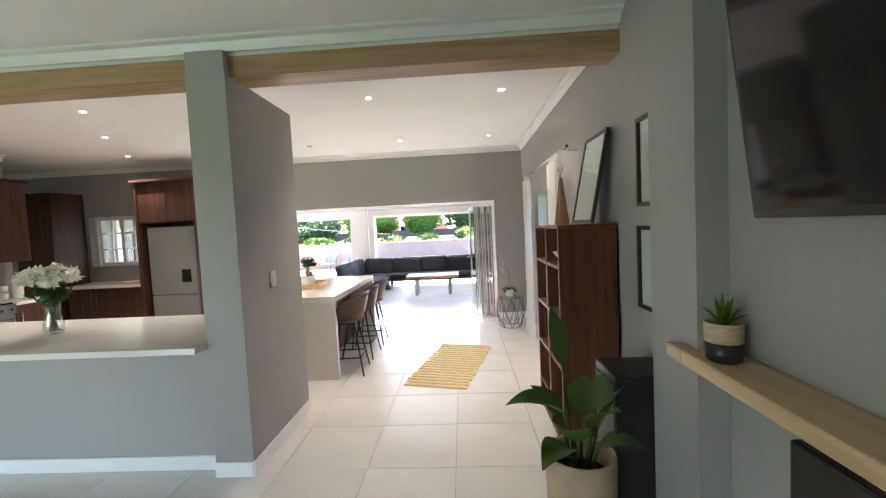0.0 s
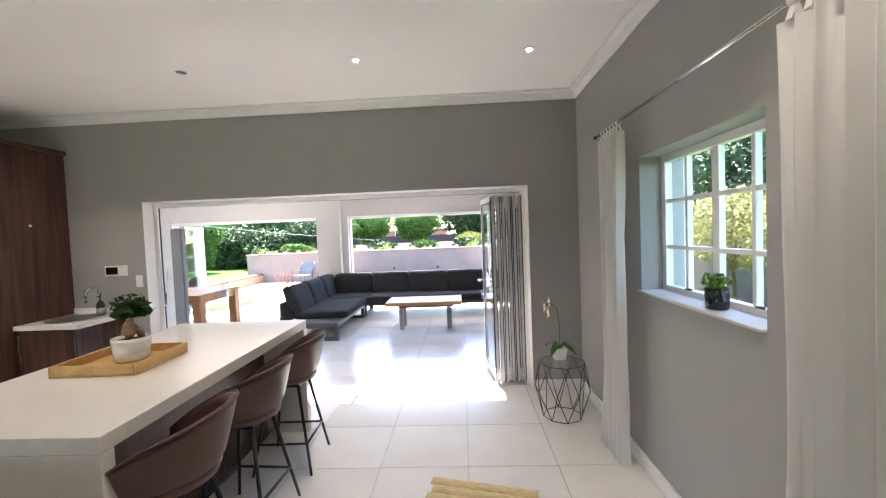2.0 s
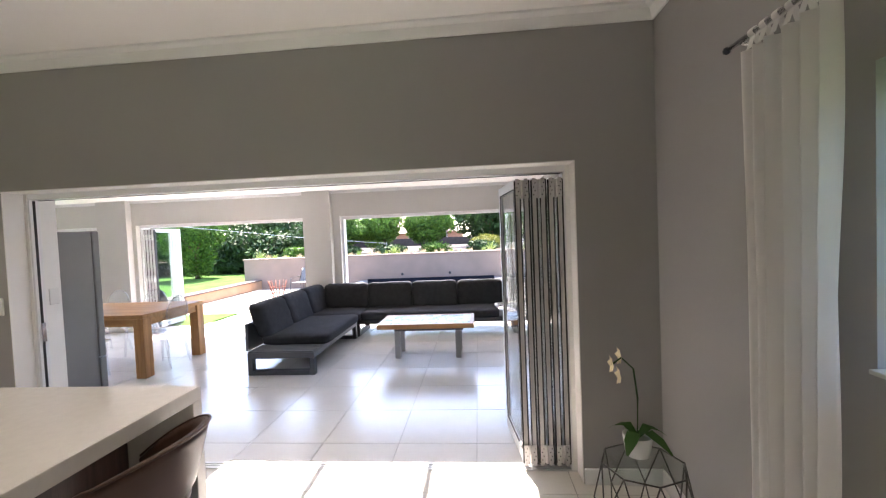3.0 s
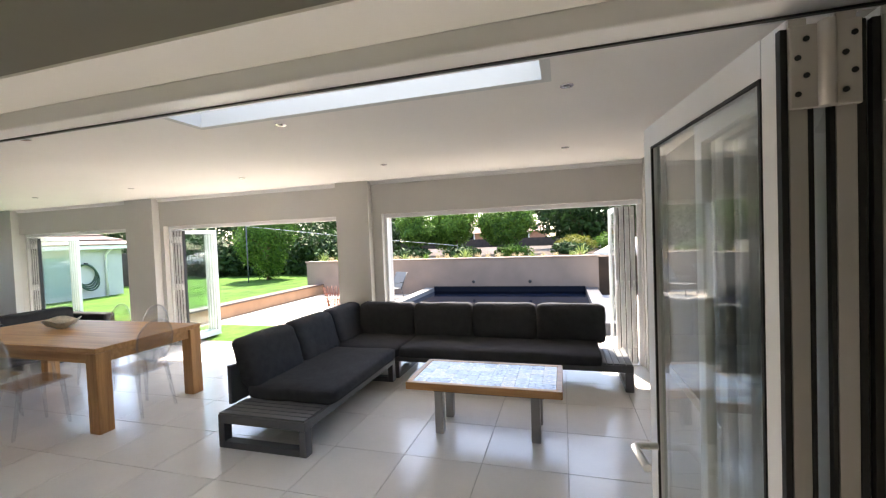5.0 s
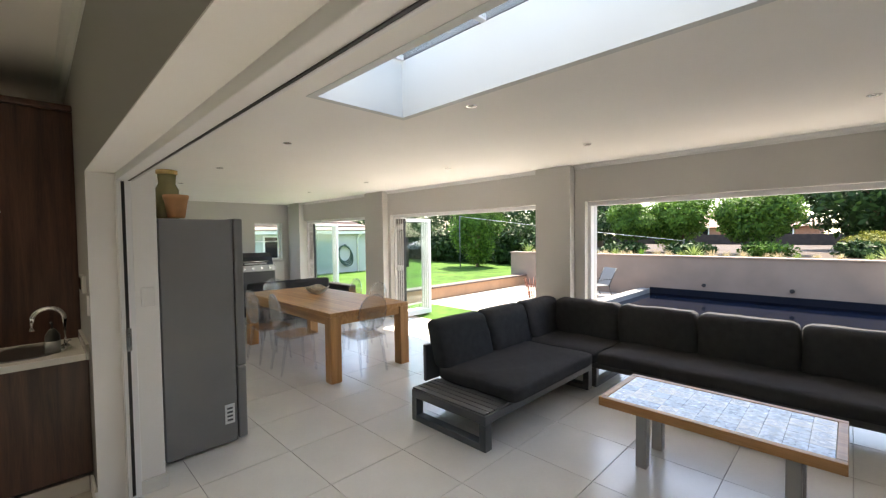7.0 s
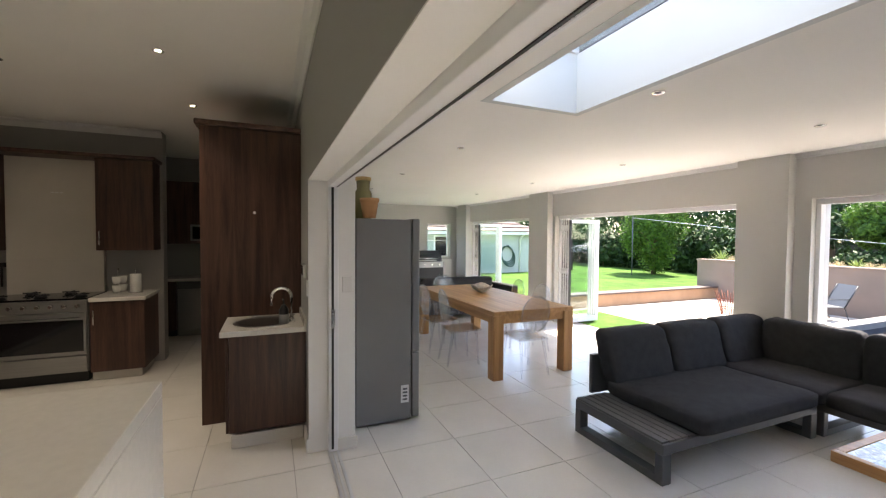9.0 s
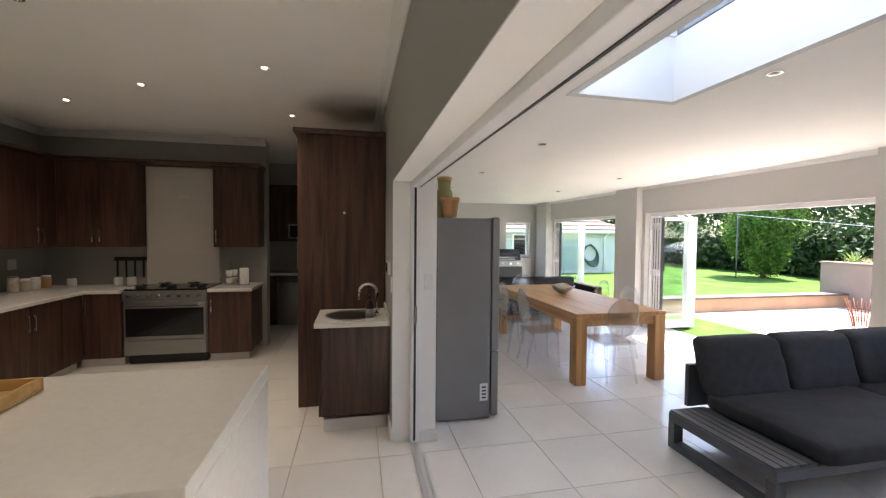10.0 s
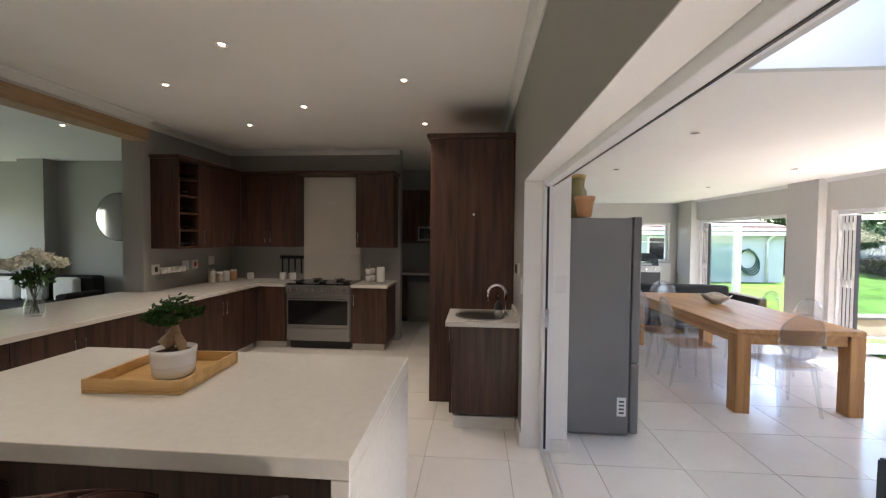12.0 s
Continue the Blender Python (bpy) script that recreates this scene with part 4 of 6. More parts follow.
hs = thing("fridge_housing", "tall dark walnut housing panels with cabinet above the fridge", "cabinet", "fitted kitchen cabinets")
part("side_panel", cube(-5.06, -5.02, -0.79, -0.002, 0, 2.50, bevel=0.002), WALNUT, hs)
part("side_panel", cube(-6.0, -5.96, -0.79, -0.002, 0, 2.50, bevel=0.002), WALNUT, hs)
part("crown", cube(-6.03, -4.985, -0.825, -0.002, 2.501, 2.545, bevel=0.01), WALNUTX, hs)
part("body", cube(-5.959, -5.061, -0.73, -0.002, 1.88, 2.50), WALNUT, hs)
for k in range(2):
    d = part("door", cube(-5.958 + k * 0.4485, -5.5115 + k * 0.4485, -0.752, -0.732, 1.885, 2.495, bevel=0.002), WALNUT, hs)
    handle(d, -5.555 + k * 0.09, -0.752, 2.02, 0.18, "z", (0, -1, 0))
part("knob", lathe(bmesh.new(), [(0.0, -0.012), (0.011, -0.008), (0.012, 0.0), (0.008, 0.012)], (-5.014, -0.38, 1.79), 12), CERAMIC, hs, "small white round button")
f2 = thing("fridge_freezer", "dark graphite fridge freezer with a water dispenser", "fridge")
part("body", cube(-5.87, -5.11, -0.66, -0.05, 0.02, 1.80, bevel=0.006), FRIDGE, f2)
part("door", cube(-5.87, -5.11, -0.73, -0.662, 0.74, 1.81, bevel=0.012), FRIDGE, f2)
part("door", cube(-5.87, -5.11, -0.73, -0.662, 0.04, 0.73, bevel=0.012), FRIDGE, f2)
part("dispenser", cube(-5.36, -5.21, -0.738, -0.7305, 0.93, 1.13, bevel=0.004), BLACKGLASS, f2)


def upper(x0, x1, y0, y1, front, doors, label="dark walnut wall cabinet with steel bar handles"):
    cb = base_unit(x0, x1, y0, y1, front, doors, label, 1.41, 2.46, 1.55, "wall_cabinet")
    return cb


base_unit(-8.2, -7.56, -0.6, -0.002, "-y", 1, "tall dark walnut pantry cabinet beside the kitchen window", 0.0, 2.46, 1.1, "pantry_cabinet", 0.24)
upper(-6.92, -6.02, -4.149, -3.80, "+y", 3)
upper(-7.249, -6.92, -3.80, -2.96, "+x", 2)
upper(-7.249, -6.92, -2.08, -1.53, "+x", 1)
wr = thing("wine_rack", "dark walnut wine rack column with stored bottles", "wine rack")
part("side", cube(-5.68, -5.66, -4.149, -3.80, 1.41, 2.46, bevel=0.002), WALNUT, wr)
part("side", cube(-6.018, -6.0, -4.149, -3.80, 1.41, 2.46), WALNUT, wr)
part("back", cube(-5.999, -5.681, -4.149, -4.13, 1.41, 2.46), WALNUT, wr)
for k in range(6):
    part("shelf", cube(-5.999, -5.681, -4.129, -3.805, 1.41 + k * 0.206, 1.43 + k * 0.206), WALNUT, wr)
for k in range(5):
    for q in range(3):
        if (k + q) % 4 == 3:
            continue
        bt = thing("wine_bottle", "dark green glass wine bottle lying in the rack", "bottle", "bottles in the wine rack")
        c = (-5.94 + q * 0.1, -4.1, 1.473 + k * 0.206)
        b2 = lathe(bmesh.new(), [(0.036, 0), (0.038, 0.02), (0.038, 0.18), (0.015, 0.23), (0.015, 0.285)], (0, 0, 0), 12)
        bmesh.ops.transform(b2, matrix=Matrix.Translation(c) @ Matrix.Rotation(-math.pi / 2, 4, "X"), verts=b2.verts)
        part("bottle", b2, BLACKGLASS, bt)
for nm, a in (("crown_moulding", (-6.95, -5.63, -4.148, -3.765)), ("crown_moulding", (-7.248, -6.885, -3.764, -1.50))):
    cm = thing(nm, "dark walnut crown moulding on the wall cabinets", "moulding")
    part("strip", cube(*a, 2.461, 2.505, bevel=0.012), WALNUTX, cm)
hd = thing("extractor_hood", "tall plain cream extractor panel above the stove", "hood")
part("panel", cube(-7.249, -7.17, -2.955, -2.085, 1.30, 2.455, bevel=0.004), CREAM, hd)
part("splashback", cube(-7.249, -7.172, -2.955, -2.085, 0.911, 1.299, bevel=0.002), CREAM, hd)
for k in range(3):
    part("badge", cube(-7.1695, -7.167, -2.56 + k * 0.04, -2.53 + k * 0.04, 2.06, 2.075), CERAMIC, hd)

st = thing("range_cooker", "wide stainless steel range cooker with black hob", "stove")
part("body", cube(-7.22, -6.64, -2.975, -2.065, 0.12, 0.895, bevel=0.004), STEEL, st)
part("plinth", cube(-7.2, -6.70, -2.95, -2.09, 0, 0.119), BLACK, st)
part("hob", cube(-7.2, -6.63, -2.97, -2.07, 0.896, 0.915, bevel=0.004), BLACKGLASS, st)
part("splash_rail", cube(-7.22, -7.20, -2.97, -2.07, 0.896, 0.985, bevel=0.003), STEEL, st)
for k in range(5):
    y = -2.86 + k * 0.17
    part("burner", lathe(bmesh.new(), [(0.055, 0), (0.055, 0.012), (0.03, 0.018)], (-6.80 - 0.24 * (k % 2), y, 0.915), 16), BLACK, st)
    bm = bmesh.new()
    for dx, dy in ((0.09, 0), (0, 0.07)):
        box(bm, -6.80 - 0.24 * (k % 2) - dx - 0.006, -6.80 - 0.24 * (k % 2) + dx + 0.006, y - dy - 0.006, y + dy + 0.006, 0.934, 0.946)
    part("pan_support", bm, BLACK, st)
part("control_panel", cube(-6.639, -6.60, -2.975, -2.065, 0.775, 0.893, bevel=0.006), STEEL, st)
for k in range(8):
    b2 = lathe(bmesh.new(), [(0.022, 0), (0.022, 0.02), (0.017, 0.03)], (0, 0, 0), 14)
    bmesh.ops.transform(b2, matrix=Matrix.Translation((-6.60, -2.90 + k * 0.108, 0.835)) @ Matrix.Rotation(math.pi / 2, 4, "Y"), verts=b2.verts)
    part("knob", b2, CHROME, st)
od = part("oven_door", cube(-6.639, -6.61, -2.965, -2.075, 0.31, 0.765, bevel=0.005), STEEL, st)
part("oven_window", cube(-6.6095, -6.606, -2.94, -2.10, 0.35, 0.685, bevel=0.001), BLACKGLASS, od)
handle(od, -6.61, -2.52, 0.715, 0.8, "y", (1, 0, 0))
part("drawer", cube(-6.639, -6.61, -2.965, -2.075, 0.125, 0.30, bevel=0.005), STEEL, st)

# scullery
sc = thing("scullery_cabinet", "dark cabinet run seen through the scullery doorway", "cabinet")
part("body", cube(-9.19, -8.6, -3.2, -1.62, 0.1, 0.868), WALNUT, sc)
part("top", cube(-9.19, -8.57, -3.2, -0.66, 0.869, 0.91, bevel=0.003), QUARTZ, sc)
part("wall_unit", cube(-9.19, -8.85, -3.2, -0.66, 1.45, 2.45), WALNUT, sc)
part("kickboard", cube(-9.19, -8.66, -3.2, -1.62, 0.0, 0.099), BLACK, sc)
dw = thing("dishwasher", "grey steel dishwasher under the scullery counter", "dishwasher")
part("body", cube(-9.15, -8.62, -1.60, -1.02, 0.0, 0.86, bevel=0.004), STEEL, dw)
part("door", cube(-8.619, -8.59, -1.60, -1.02, 0.1, 0.74, bevel=0.006), STEEL, dw)
part("control_strip", cube(-8.619, -8.588, -1.60, -1.02, 0.745, 0.86, bevel=0.006), CHARCOAL, dw)
mw = thing("microwave", "small silver microwave in the scullery wall units", "microwave")
part("body", cube(-8.849, -8.80, -1.45, -0.95, 1.5, 1.76, bevel=0.004), STEEL, mw)
part("window", cube(-8.7995, -8.796, -1.42, -1.1, 1.53, 1.73), BLACKGLASS, mw)

# small kitchen things
def jar(x, y, z, r, h, m, lid, nm="storage_jar", label="glass storage jar with a lid on the worktop", cat="jar"):
    j = thing(nm, label, cat, "jars on the worktop")
    part("body", lathe(bmesh.new(), [(r * 0.9, 0), (r, 0.008), (r, h * 0.85), (r * 0.85, h)], (x, y, z), 16), m, j)
    if lid:
        part("lid", lathe(bmesh.new(), [(r * 0.9, h), (r * 0.95, h + 0.005), (r * 0.95, h + 0.02), (r * 0.3, h + 0.025)], (x, y, z), 16), lid, j)
    return j


JARG = surf("jar_contents_pale", (0.52, 0.46, 0.38), 0.3, var=0.2, scale=20)
for x, y, r, h, m, l in ((-6.55, -4.0, 0.05, 0.17, JARG, STEEL), (-6.68, -3.98, 0.055, 0.12, JARG, CERAMIC), (-6.84, -3.98, 0.05, 0.12, CERAMIC, CERAMIC), (-6.98, -3.96, 0.05, 0.13, TERRA, CERAMIC), (-7.08, -3.75, 0.05, 0.10, CERAMIC, None), (-7.1, -3.25, 0.05, 0.11, CERAMIC, None), (-7.1, -3.1, 0.05, 0.11, CERAMIC, None)):
    jar(x, y, 0.911, r, h, m, l)
for x, z, m in ((-5.72, 1.1, BLACK), (-6.22, 1.12, CERAMIC), (-6.4, 1.12, CERAMIC), (-6.75, 1.15, CERAMIC)):
    so = thing("wall_socket", "wall socket plate above the worktop", "socket", "sockets above the worktop")
    part("plate", cube(x - 0.06, x + 0.06, -4.149, -4.14, z, z + 0.12, bevel=0.003), CERAMIC, so)
    part("switch", cube(x - 0.02, x + 0.02, -4.1395, -4.135, z + 0.03, z + 0.09, bevel=0.002), m if m is BLACK else surf("red_switch", (0.45, 0.03, 0.02), 0.4) if x == -6.4 else CERAMIC, so)
mr = thing("mug_rack", "steel wall rack with hanging white cups", "rack")
part("rail", cube(-6.12, -5.72, -4.149, -4.12, 1.03, 1.10, bevel=0.004), STEEL, mr)
for k in range(5):
    cupb = lathe(bmesh.new(), [(0.028, 0), (0.036, 0.02), (0.038, 0.07), (0.034, 0.07), (0.03, 0.02)], (-6.09 + k * 0.08, -4.08, 1.11), 14)
    part("cup", cupb, CERAMIC, mr)
kr = thing("knife_rack", "black magnetic strip with hanging kitchen knives", "knife rack")
part("strip", cube(-7.249, -7.23, -3.36, -2.98, 1.22, 1.27, bevel=0.003), BLACK, kr)
for k in range(4):
    y = -3.32 + k * 0.1
    part("knife", tube(cube(-7.229, -7.226, y - 0.012, y + 0.012, 1.08 + 0.02 * (k % 2), 1.24), [(-7.228, y, 1.08 + 0.02 * (k % 2)), (-7.228, y, 0.98 + 0.02 * (k % 2))], 0.011, 8), BLACK, kr)
for y, h in ((-1.9, 0.2), (-1.72, 0.26)):
    ob = thing("mug_tree" if h < 0.22 else "paper_towel_holder", "white cups on a stand" if h < 0.22 else "steel stand with a white paper roll", "kitchenware")
    if h < 0.22:
        part("stem", tube(bmesh.new(), [(-7.0, y, 0.911), (-7.0, y, 1.2)], 0.006), CHROME, ob)
        for k in range(4):
            part("cup", lathe(bmesh.new(), [(0.03, 0), (0.04, 0.03), (0.042, 0.08), (0.036, 0.08)], (-7.0 + 0.06 * (-1) ** k, y + 0.03 * (k % 2), 0.925 + 0.1 * (k // 2)), 14), CERAMIC, ob)
    else:
        part("roll", lathe(bmesh.new(), [(0.05, 0.01), (0.055, 0.015), (0.055, 0.22), (0.02, 0.225)], (-6.95, y, 0.911)), PAPER, ob)
        part("stem", tube(bmesh.new(), [(-6.95, y, 0.911), (-6.95, y, 1.19)], 0.007), CHROME, ob)
        part("base", lathe(bmesh.new(), [(0.07, 0), (0.07, 0.01)], (-6.95, y, 0.9105)), CHROME, ob)
bb = thing("bread_board", "round wooden board on the counter by the window", "board")
part("board", lathe(bmesh.new(), [(0.16, 0), (0.17, 0.01), (0.16, 0.02)], (-6.5, -0.28, 0.921)), BAMBOO, bb)

# vase of flowers on the breakfast bar
va = thing("flower_vase", "clear glass vase of white chrysanthemums on the breakfast bar", "vase")
VX, VY = -4.17, -3.9
part("glass", lathe(bmesh.new(), [(0.045, 0), (0.062, 0.02), (0.066, 0.08), (0.045, 0.16), (0.055, 0.25), (0.052, 0.25), (0.042, 0.16), (0.062, 0.08), (0.058, 0.025)], (VX, VY, 0.911)), ACRYLIC, va)
rnd = random.Random(5)
heads = [(VX + 0.15 * math.cos(a) * s, VY + 0.15 * math.sin(a) * s, 1.35 + h) for a, s, h in ((0.2, 1, 0.0), (1.3, 0.9, 0.02), (2.4, 1.05, -0.01), (3.5, 0.9, 0.03), (4.5, 1.0, 0.0), (5.5, 0.95, -0.02), (0.9, 0.3, 0.06), (3.9, 0.35, 0.05))]
for h in heads:
    part("stem", tube(bmesh.new(), [(VX + (h[0] - VX) * -0.2, VY + (h[1] - VY) * -0.2, 0.94), (VX + (h[0] - VX) * 0.3, VY + (h[1] - VY) * 0.3, 1.18), h], 0.004, 6), FIGLEAF, va)
    part("flower_head", foliage(bmesh.new(), h, (0.068, 0.068, 0.045), 170, 0.022, rnd, 0.3), PETAL, va, recalc=False)
part("leaves", foliage(bmesh.new(), (VX, VY, 1.22), (0.13, 0.13, 0.09), 160, 0.03, rnd, 0.2), FIGLEAF, va, recalc=False)

# island tray and bonsai
tr = thing("serving_tray", "square bamboo tray on the island", "tray")
trm = pose(-2.965, -1.80, 0.911, 0, 0, 3)
TW, TD = 0.225, 0.215
for nm, a in (("base", (-TW, TW, -TD, TD, 0.001, 0.012)), ("side", (-TW, -TW + 0.015, -TD, TD, 0.0125, 0.06)), ("side", (TW - 0.015, TW, -TD, TD, 0.0125, 0.06)), ("side", (-TW + 0.016, TW - 0.016, -TD, -TD + 0.015, 0.0125, 0.06)), ("side", (-TW + 0.016, TW - 0.016, TD - 0.015, TD, 0.0125, 0.06))):
    part(nm, cube(*a, bevel=0.003), BAMBOO, tr)
tr.matrix_world = trm
bo = thing("bonsai_plant", "ginseng ficus in a ribbed white ceramic pot", "plant", at=(-2.95, -1.76, 0.924))
bo.scale = (0.86, 0.86, 0.9)
part("pot", lathe(bmesh.new(), [(0.085, 0), (0.10, 0.015), (0.103, 0.05), (0.100, 0.055), (0.106, 0.06), (0.103, 0.065), (0.108, 0.09), (0.105, 0.095), (0.111, 0.12), (0.112, 0.145), (0.10, 0.145), (0.098, 0.12)], (0, 0, 0), 32), CERAMIC, bo)
part("soil", lathe(bmesh.new(), [(0.098, 0.122), (0.06, 0.132), (0.001, 0.135)], (0, 0, 0), 20), SOIL, bo)
TRUNK = surf("pale_root_bark", (0.36, 0.22, 0.13), 0.7, var=0.2, scale=20, bump=0.4)
part("trunk", tube(bmesh.new(), [(0.0, -0.02, 0.12), (0.01, -0.03, 0.17), (-0.01, 0.0, 0.22), (0.0, 0.01, 0.27), (-0.01, 0.0, 0.36)], [0.04, 0.045, 0.032, 0.015, 0.006], 12), TRUNK, bo)
part("root", tube(bmesh.new(), [(0.02, 0.07, 0.12), (0.015, 0.06, 0.165), (0.0, 0.02, 0.205), (0, 0, 0.21)], [0.018, 0.024, 0.022, 0.012], 10), TRUNK, bo)
rnd = random.Random(9)
for c, r in (((0, 0, 0.36), (0.11, 0.11, 0.06)), ((0.02, -0.08, 0.31), (0.07, 0.07, 0.04)), ((-0.02, 0.09, 0.33), (0.07, 0.06, 0.04)), ((0.07, 0.02, 0.30), (0.06, 0.06, 0.035))):
    part("branch", tube(bmesh.new(), [(0, 0.005, 0.26), c], [0.007, 0.003], 6), TRUNK, bo)
    part("leaves", foliage(bmesh.new(), c, r, 130, 0.024, rnd, 0.1, 0.5), FIGLEAF, bo, recalc=False)


# bar stools
def stool():
    s = thing("bar_stool", "brown leather bucket bar stool with slim black metal legs", "stool", "stools along the island")
    bm = bmesh.new()
    n, rows = 28, 8
    outer, inner = [], []
    for j in range(rows + 1):
        v = j / rows
        ro, ri = [], []
        for i in range(n + 1):
            u = -1 + 2 * i / n
            a = u * 2.15
            top = 0.90 - 0.20 * abs(u) ** 2.2
            z = 0.60 + (top - 0.60) * v
            rad = 0.185 + 0.045 * v ** 0.8 + (0.035 * v if abs(u) < 0.6 else 0.02 * v)
            if v < 0.2:
                rad *= 0.82 + 0.9 * v
            for lst, k in ((ro, 0.0), (ri, 0.026)):
                lst.append(bm.verts.new(((rad - k) * math.cos(a), (rad - k) * 1.05 * math.sin(a), z)))
        outer.append(ro)
        inner.append(ri)
    for g, flip in ((outer, False), (inner, True)):
        for j in range(rows):
            for i in range(n):
                q = (g[j][i], g[j][i + 1], g[j + 1][i + 1], g[j + 1][i])
                bm.faces.new(q[::-1] if flip else q).smooth = True
    for i in range(n):
        bm.faces.new((outer[rows][i], outer[rows][i + 1], inner[rows][i + 1], inner[rows][i])).smooth = True
        bm.faces.new((outer[0][i], inner[0][i], inner[0][i + 1], outer[0][i + 1]))
    for j in range(rows):
        for i in (0, n):
            bm.faces.new((outer[j][i], outer[j + 1][i], inner[j + 1][i], inner[j][i])).smooth = True
    part("backrest", bm, LEATHER, s)
    part("piping", tube(bmesh.new(), [((0.185 + 0.045 + (0.035 if abs(u) < 0.6 else 0.02)) * math.cos(u * 2.15), (0.185 + 0.045 + (0.035 if abs(u) < 0.6 else 0.02)) * 1.05 * math.sin(u * 2.15), 0.902 - 0.20 * abs(u) ** 2.2) for u in [-1 + 2 * q / 30 for q in range(31)]], 0.006, 6), LEATHER, s)
    part("seat", lathe(bmesh.new(), [(0.13, 0.585), (0.19, 0.60), (0.2, 0.63), (0.185, 0.655), (0.12, 0.668), (0.02, 0.67)], (-0.01, 0, 0), 28, 1.02, 1.0), LEATHER, s)
    part("seat_plate", cube(-0.11, 0.11, -0.11, 0.11, 0.565, 0.584), BLACK, s)
    for sx in (-1, 1):
        for sy in (-1, 1):
            part("leg", tube(bmesh.new(), [(sx * 0.10, sy * 0.10, 0.575), (sx * 0.195, sy * 0.20, 0.0)], [0.0115, 0.009], 8), BLACK, s)
    c = 0.165
    for p, q in (((-c, -c), (c, -c)), ((c, -c), (c, c)), ((c, c), (-c, c)), ((-c, c), (-c, -c))):
        part("footrest", tube(bmesh.new(), [(*p, 0.20), (*q, 0.20)], 0.008, 8), BLACK, s)
    return s


s0 = stool()
s0.matrix_world = pose(-2.30, -2.37, 0, 0, 0, 4)
copy_thing(s0, pose(-2.30, -1.78, 0, 0, 0, -3))
copy_thing(s0, pose(-2.30, -1.19, 0, 0, 0, 2))

# rug
rg = thing("rug", "striped yellow straw rug with rough edges on the tiles", "rug")
rgm = pose(-1.12, -2.22, 0.002, 0, 0, -14)
for k in range(19):
    h = 0.74 + 0.0
    bm = bmesh.new()
    n = 14
    y = -h + k * (2 * h / 19)
    j = 0.012 * math.sin(k * 2.7) + 0.006 * math.cos(k * 5.1)
    vs = []
    for i in range(n + 1):
        x = -0.33 + j + 0.66 * i / n
        w = 0.003 * math.sin(i * 1.9 + k)
        vs.append([bm.verts.new((x, y + 0.002 + w, 0.0)), bm.verts.new((x, y + 0.012 + w, 0.011)), bm.verts.new((x, y + 0.066 + w, 0.011)), bm.verts.new((x, y + 0.076 + w, 0.0))])
    for a, b in zip(vs, vs[1:]):
        for q in range(3):
            bm.faces.new((a[q], a[q + 1], b[q + 1], b[q])).smooth = True
    part("band", bm, JUTE, rg)
rg.matrix_world = rgm

# side table with orchid
sd = thing("side_table", "black wire-frame geometric side table with glass top", "side table", at=(-0.25, -0.58, 0))
ring = lambda r, z, o: [(r * math.cos(2 * math.pi * (k + o) / 8), r * math.sin(2 * math.pi * (k + o) / 8), z) for k in range(8)]
rt, rm, rb = ring(0.19, 0.46, 0), ring(0.225, 0.24, 0.5), ring(0.16, 0.008, 0)
WIRE = surf("dark_wire", (0.09, 0.085, 0.08), 0.4, 0.5)
for k in range(8):
    for p, q in ((rt[k], rt[(k + 1) % 8]), (rb[k], rb[(k + 1) % 8]), (rt[k], rm[k]), (rt[(k + 1) % 8], rm[k]), (rm[k], rb[k]), (rm[k], rb[(k + 1) % 8])):
        part("wire", tube(bmesh.new(), [p, q], 0.0036, 6), WIRE, sd)
part("glass_top", lathe(bmesh.new(), [(0.185, 0.461), (0.186, 0.467)], (0, 0, 0), 8), GLASS, sd)
orc = thing("orchid", "white orchid in a small white pot", "plant", at=(-0.25, -0.52, 0.468))
orc.scale = (1.12, 1.12, 1.12)
part("pot", lathe(bmesh.new(), [(0.045, 0), (0.05, 0.005), (0.062, 0.09), (0.056, 0.09), (0.05, 0.07)], (0, 0, 0), 20), CERAMIC, orc)
part("stem", tube(bmesh.new(), [(0, 0, 0.07), (0.005, 0.0, 0.25), (-0.01, 0.0, 0.38), (-0.06, 0.0, 0.43), (-0.1, 0.0, 0.40)], 0.004, 6), FIGLEAF, orc)
for k, a in enumerate((0.3, 2.2, 4.1, 5.4)):
    bm = bmesh.new()
    d = Vector((math.cos(a), math.sin(a), 0))
    sde = Vector((-d.y, d.x, 0))
    pr = [(0.0, 0.08, 0.012), (0.05, 0.12, 0.028), (0.1, 0.10, 0.026), (0.15, 0.06, 0.004)]
    rows_ = [[bm.verts.new(d * r + sde * w + Vector((0, 0, z))), bm.verts.new(d * r - sde * w + Vector((0, 0, z)))] for r, z, w in pr]
    for a1, b1 in zip(rows_, rows_[1:]):
        bm.faces.new((a1[0], a1[1], b1[1], b1[0])).smooth = True
    part("leaf", bm, FIGLEAF, orc)
for c in ((-0.1, 0.0, 0.40), (-0.06, 0.02, 0.43), (-0.08, -0.03, 0.36)):
    bm = bmesh.new()
    for k in range(5):
        a = 2 * math.pi * k / 5
        u, v = Vector((0, math.cos(a), math.sin(a))), Vector((0, -math.sin(a), math.cos(a)))
        cc = Vector(c)
        bm.faces.new([bm.verts.new(cc), bm.verts.new(cc + u * 0.022 + v * 0.016), bm.verts.new(cc + u * 0.042 + Vector((-0.008, 0, 0))), bm.verts.new(cc + u * 0.022 - v * 0.016)])
    part("flower", bm, surf("cream_orchid_petal", (0.72, 0.62, 0.40), 0.6), orc)

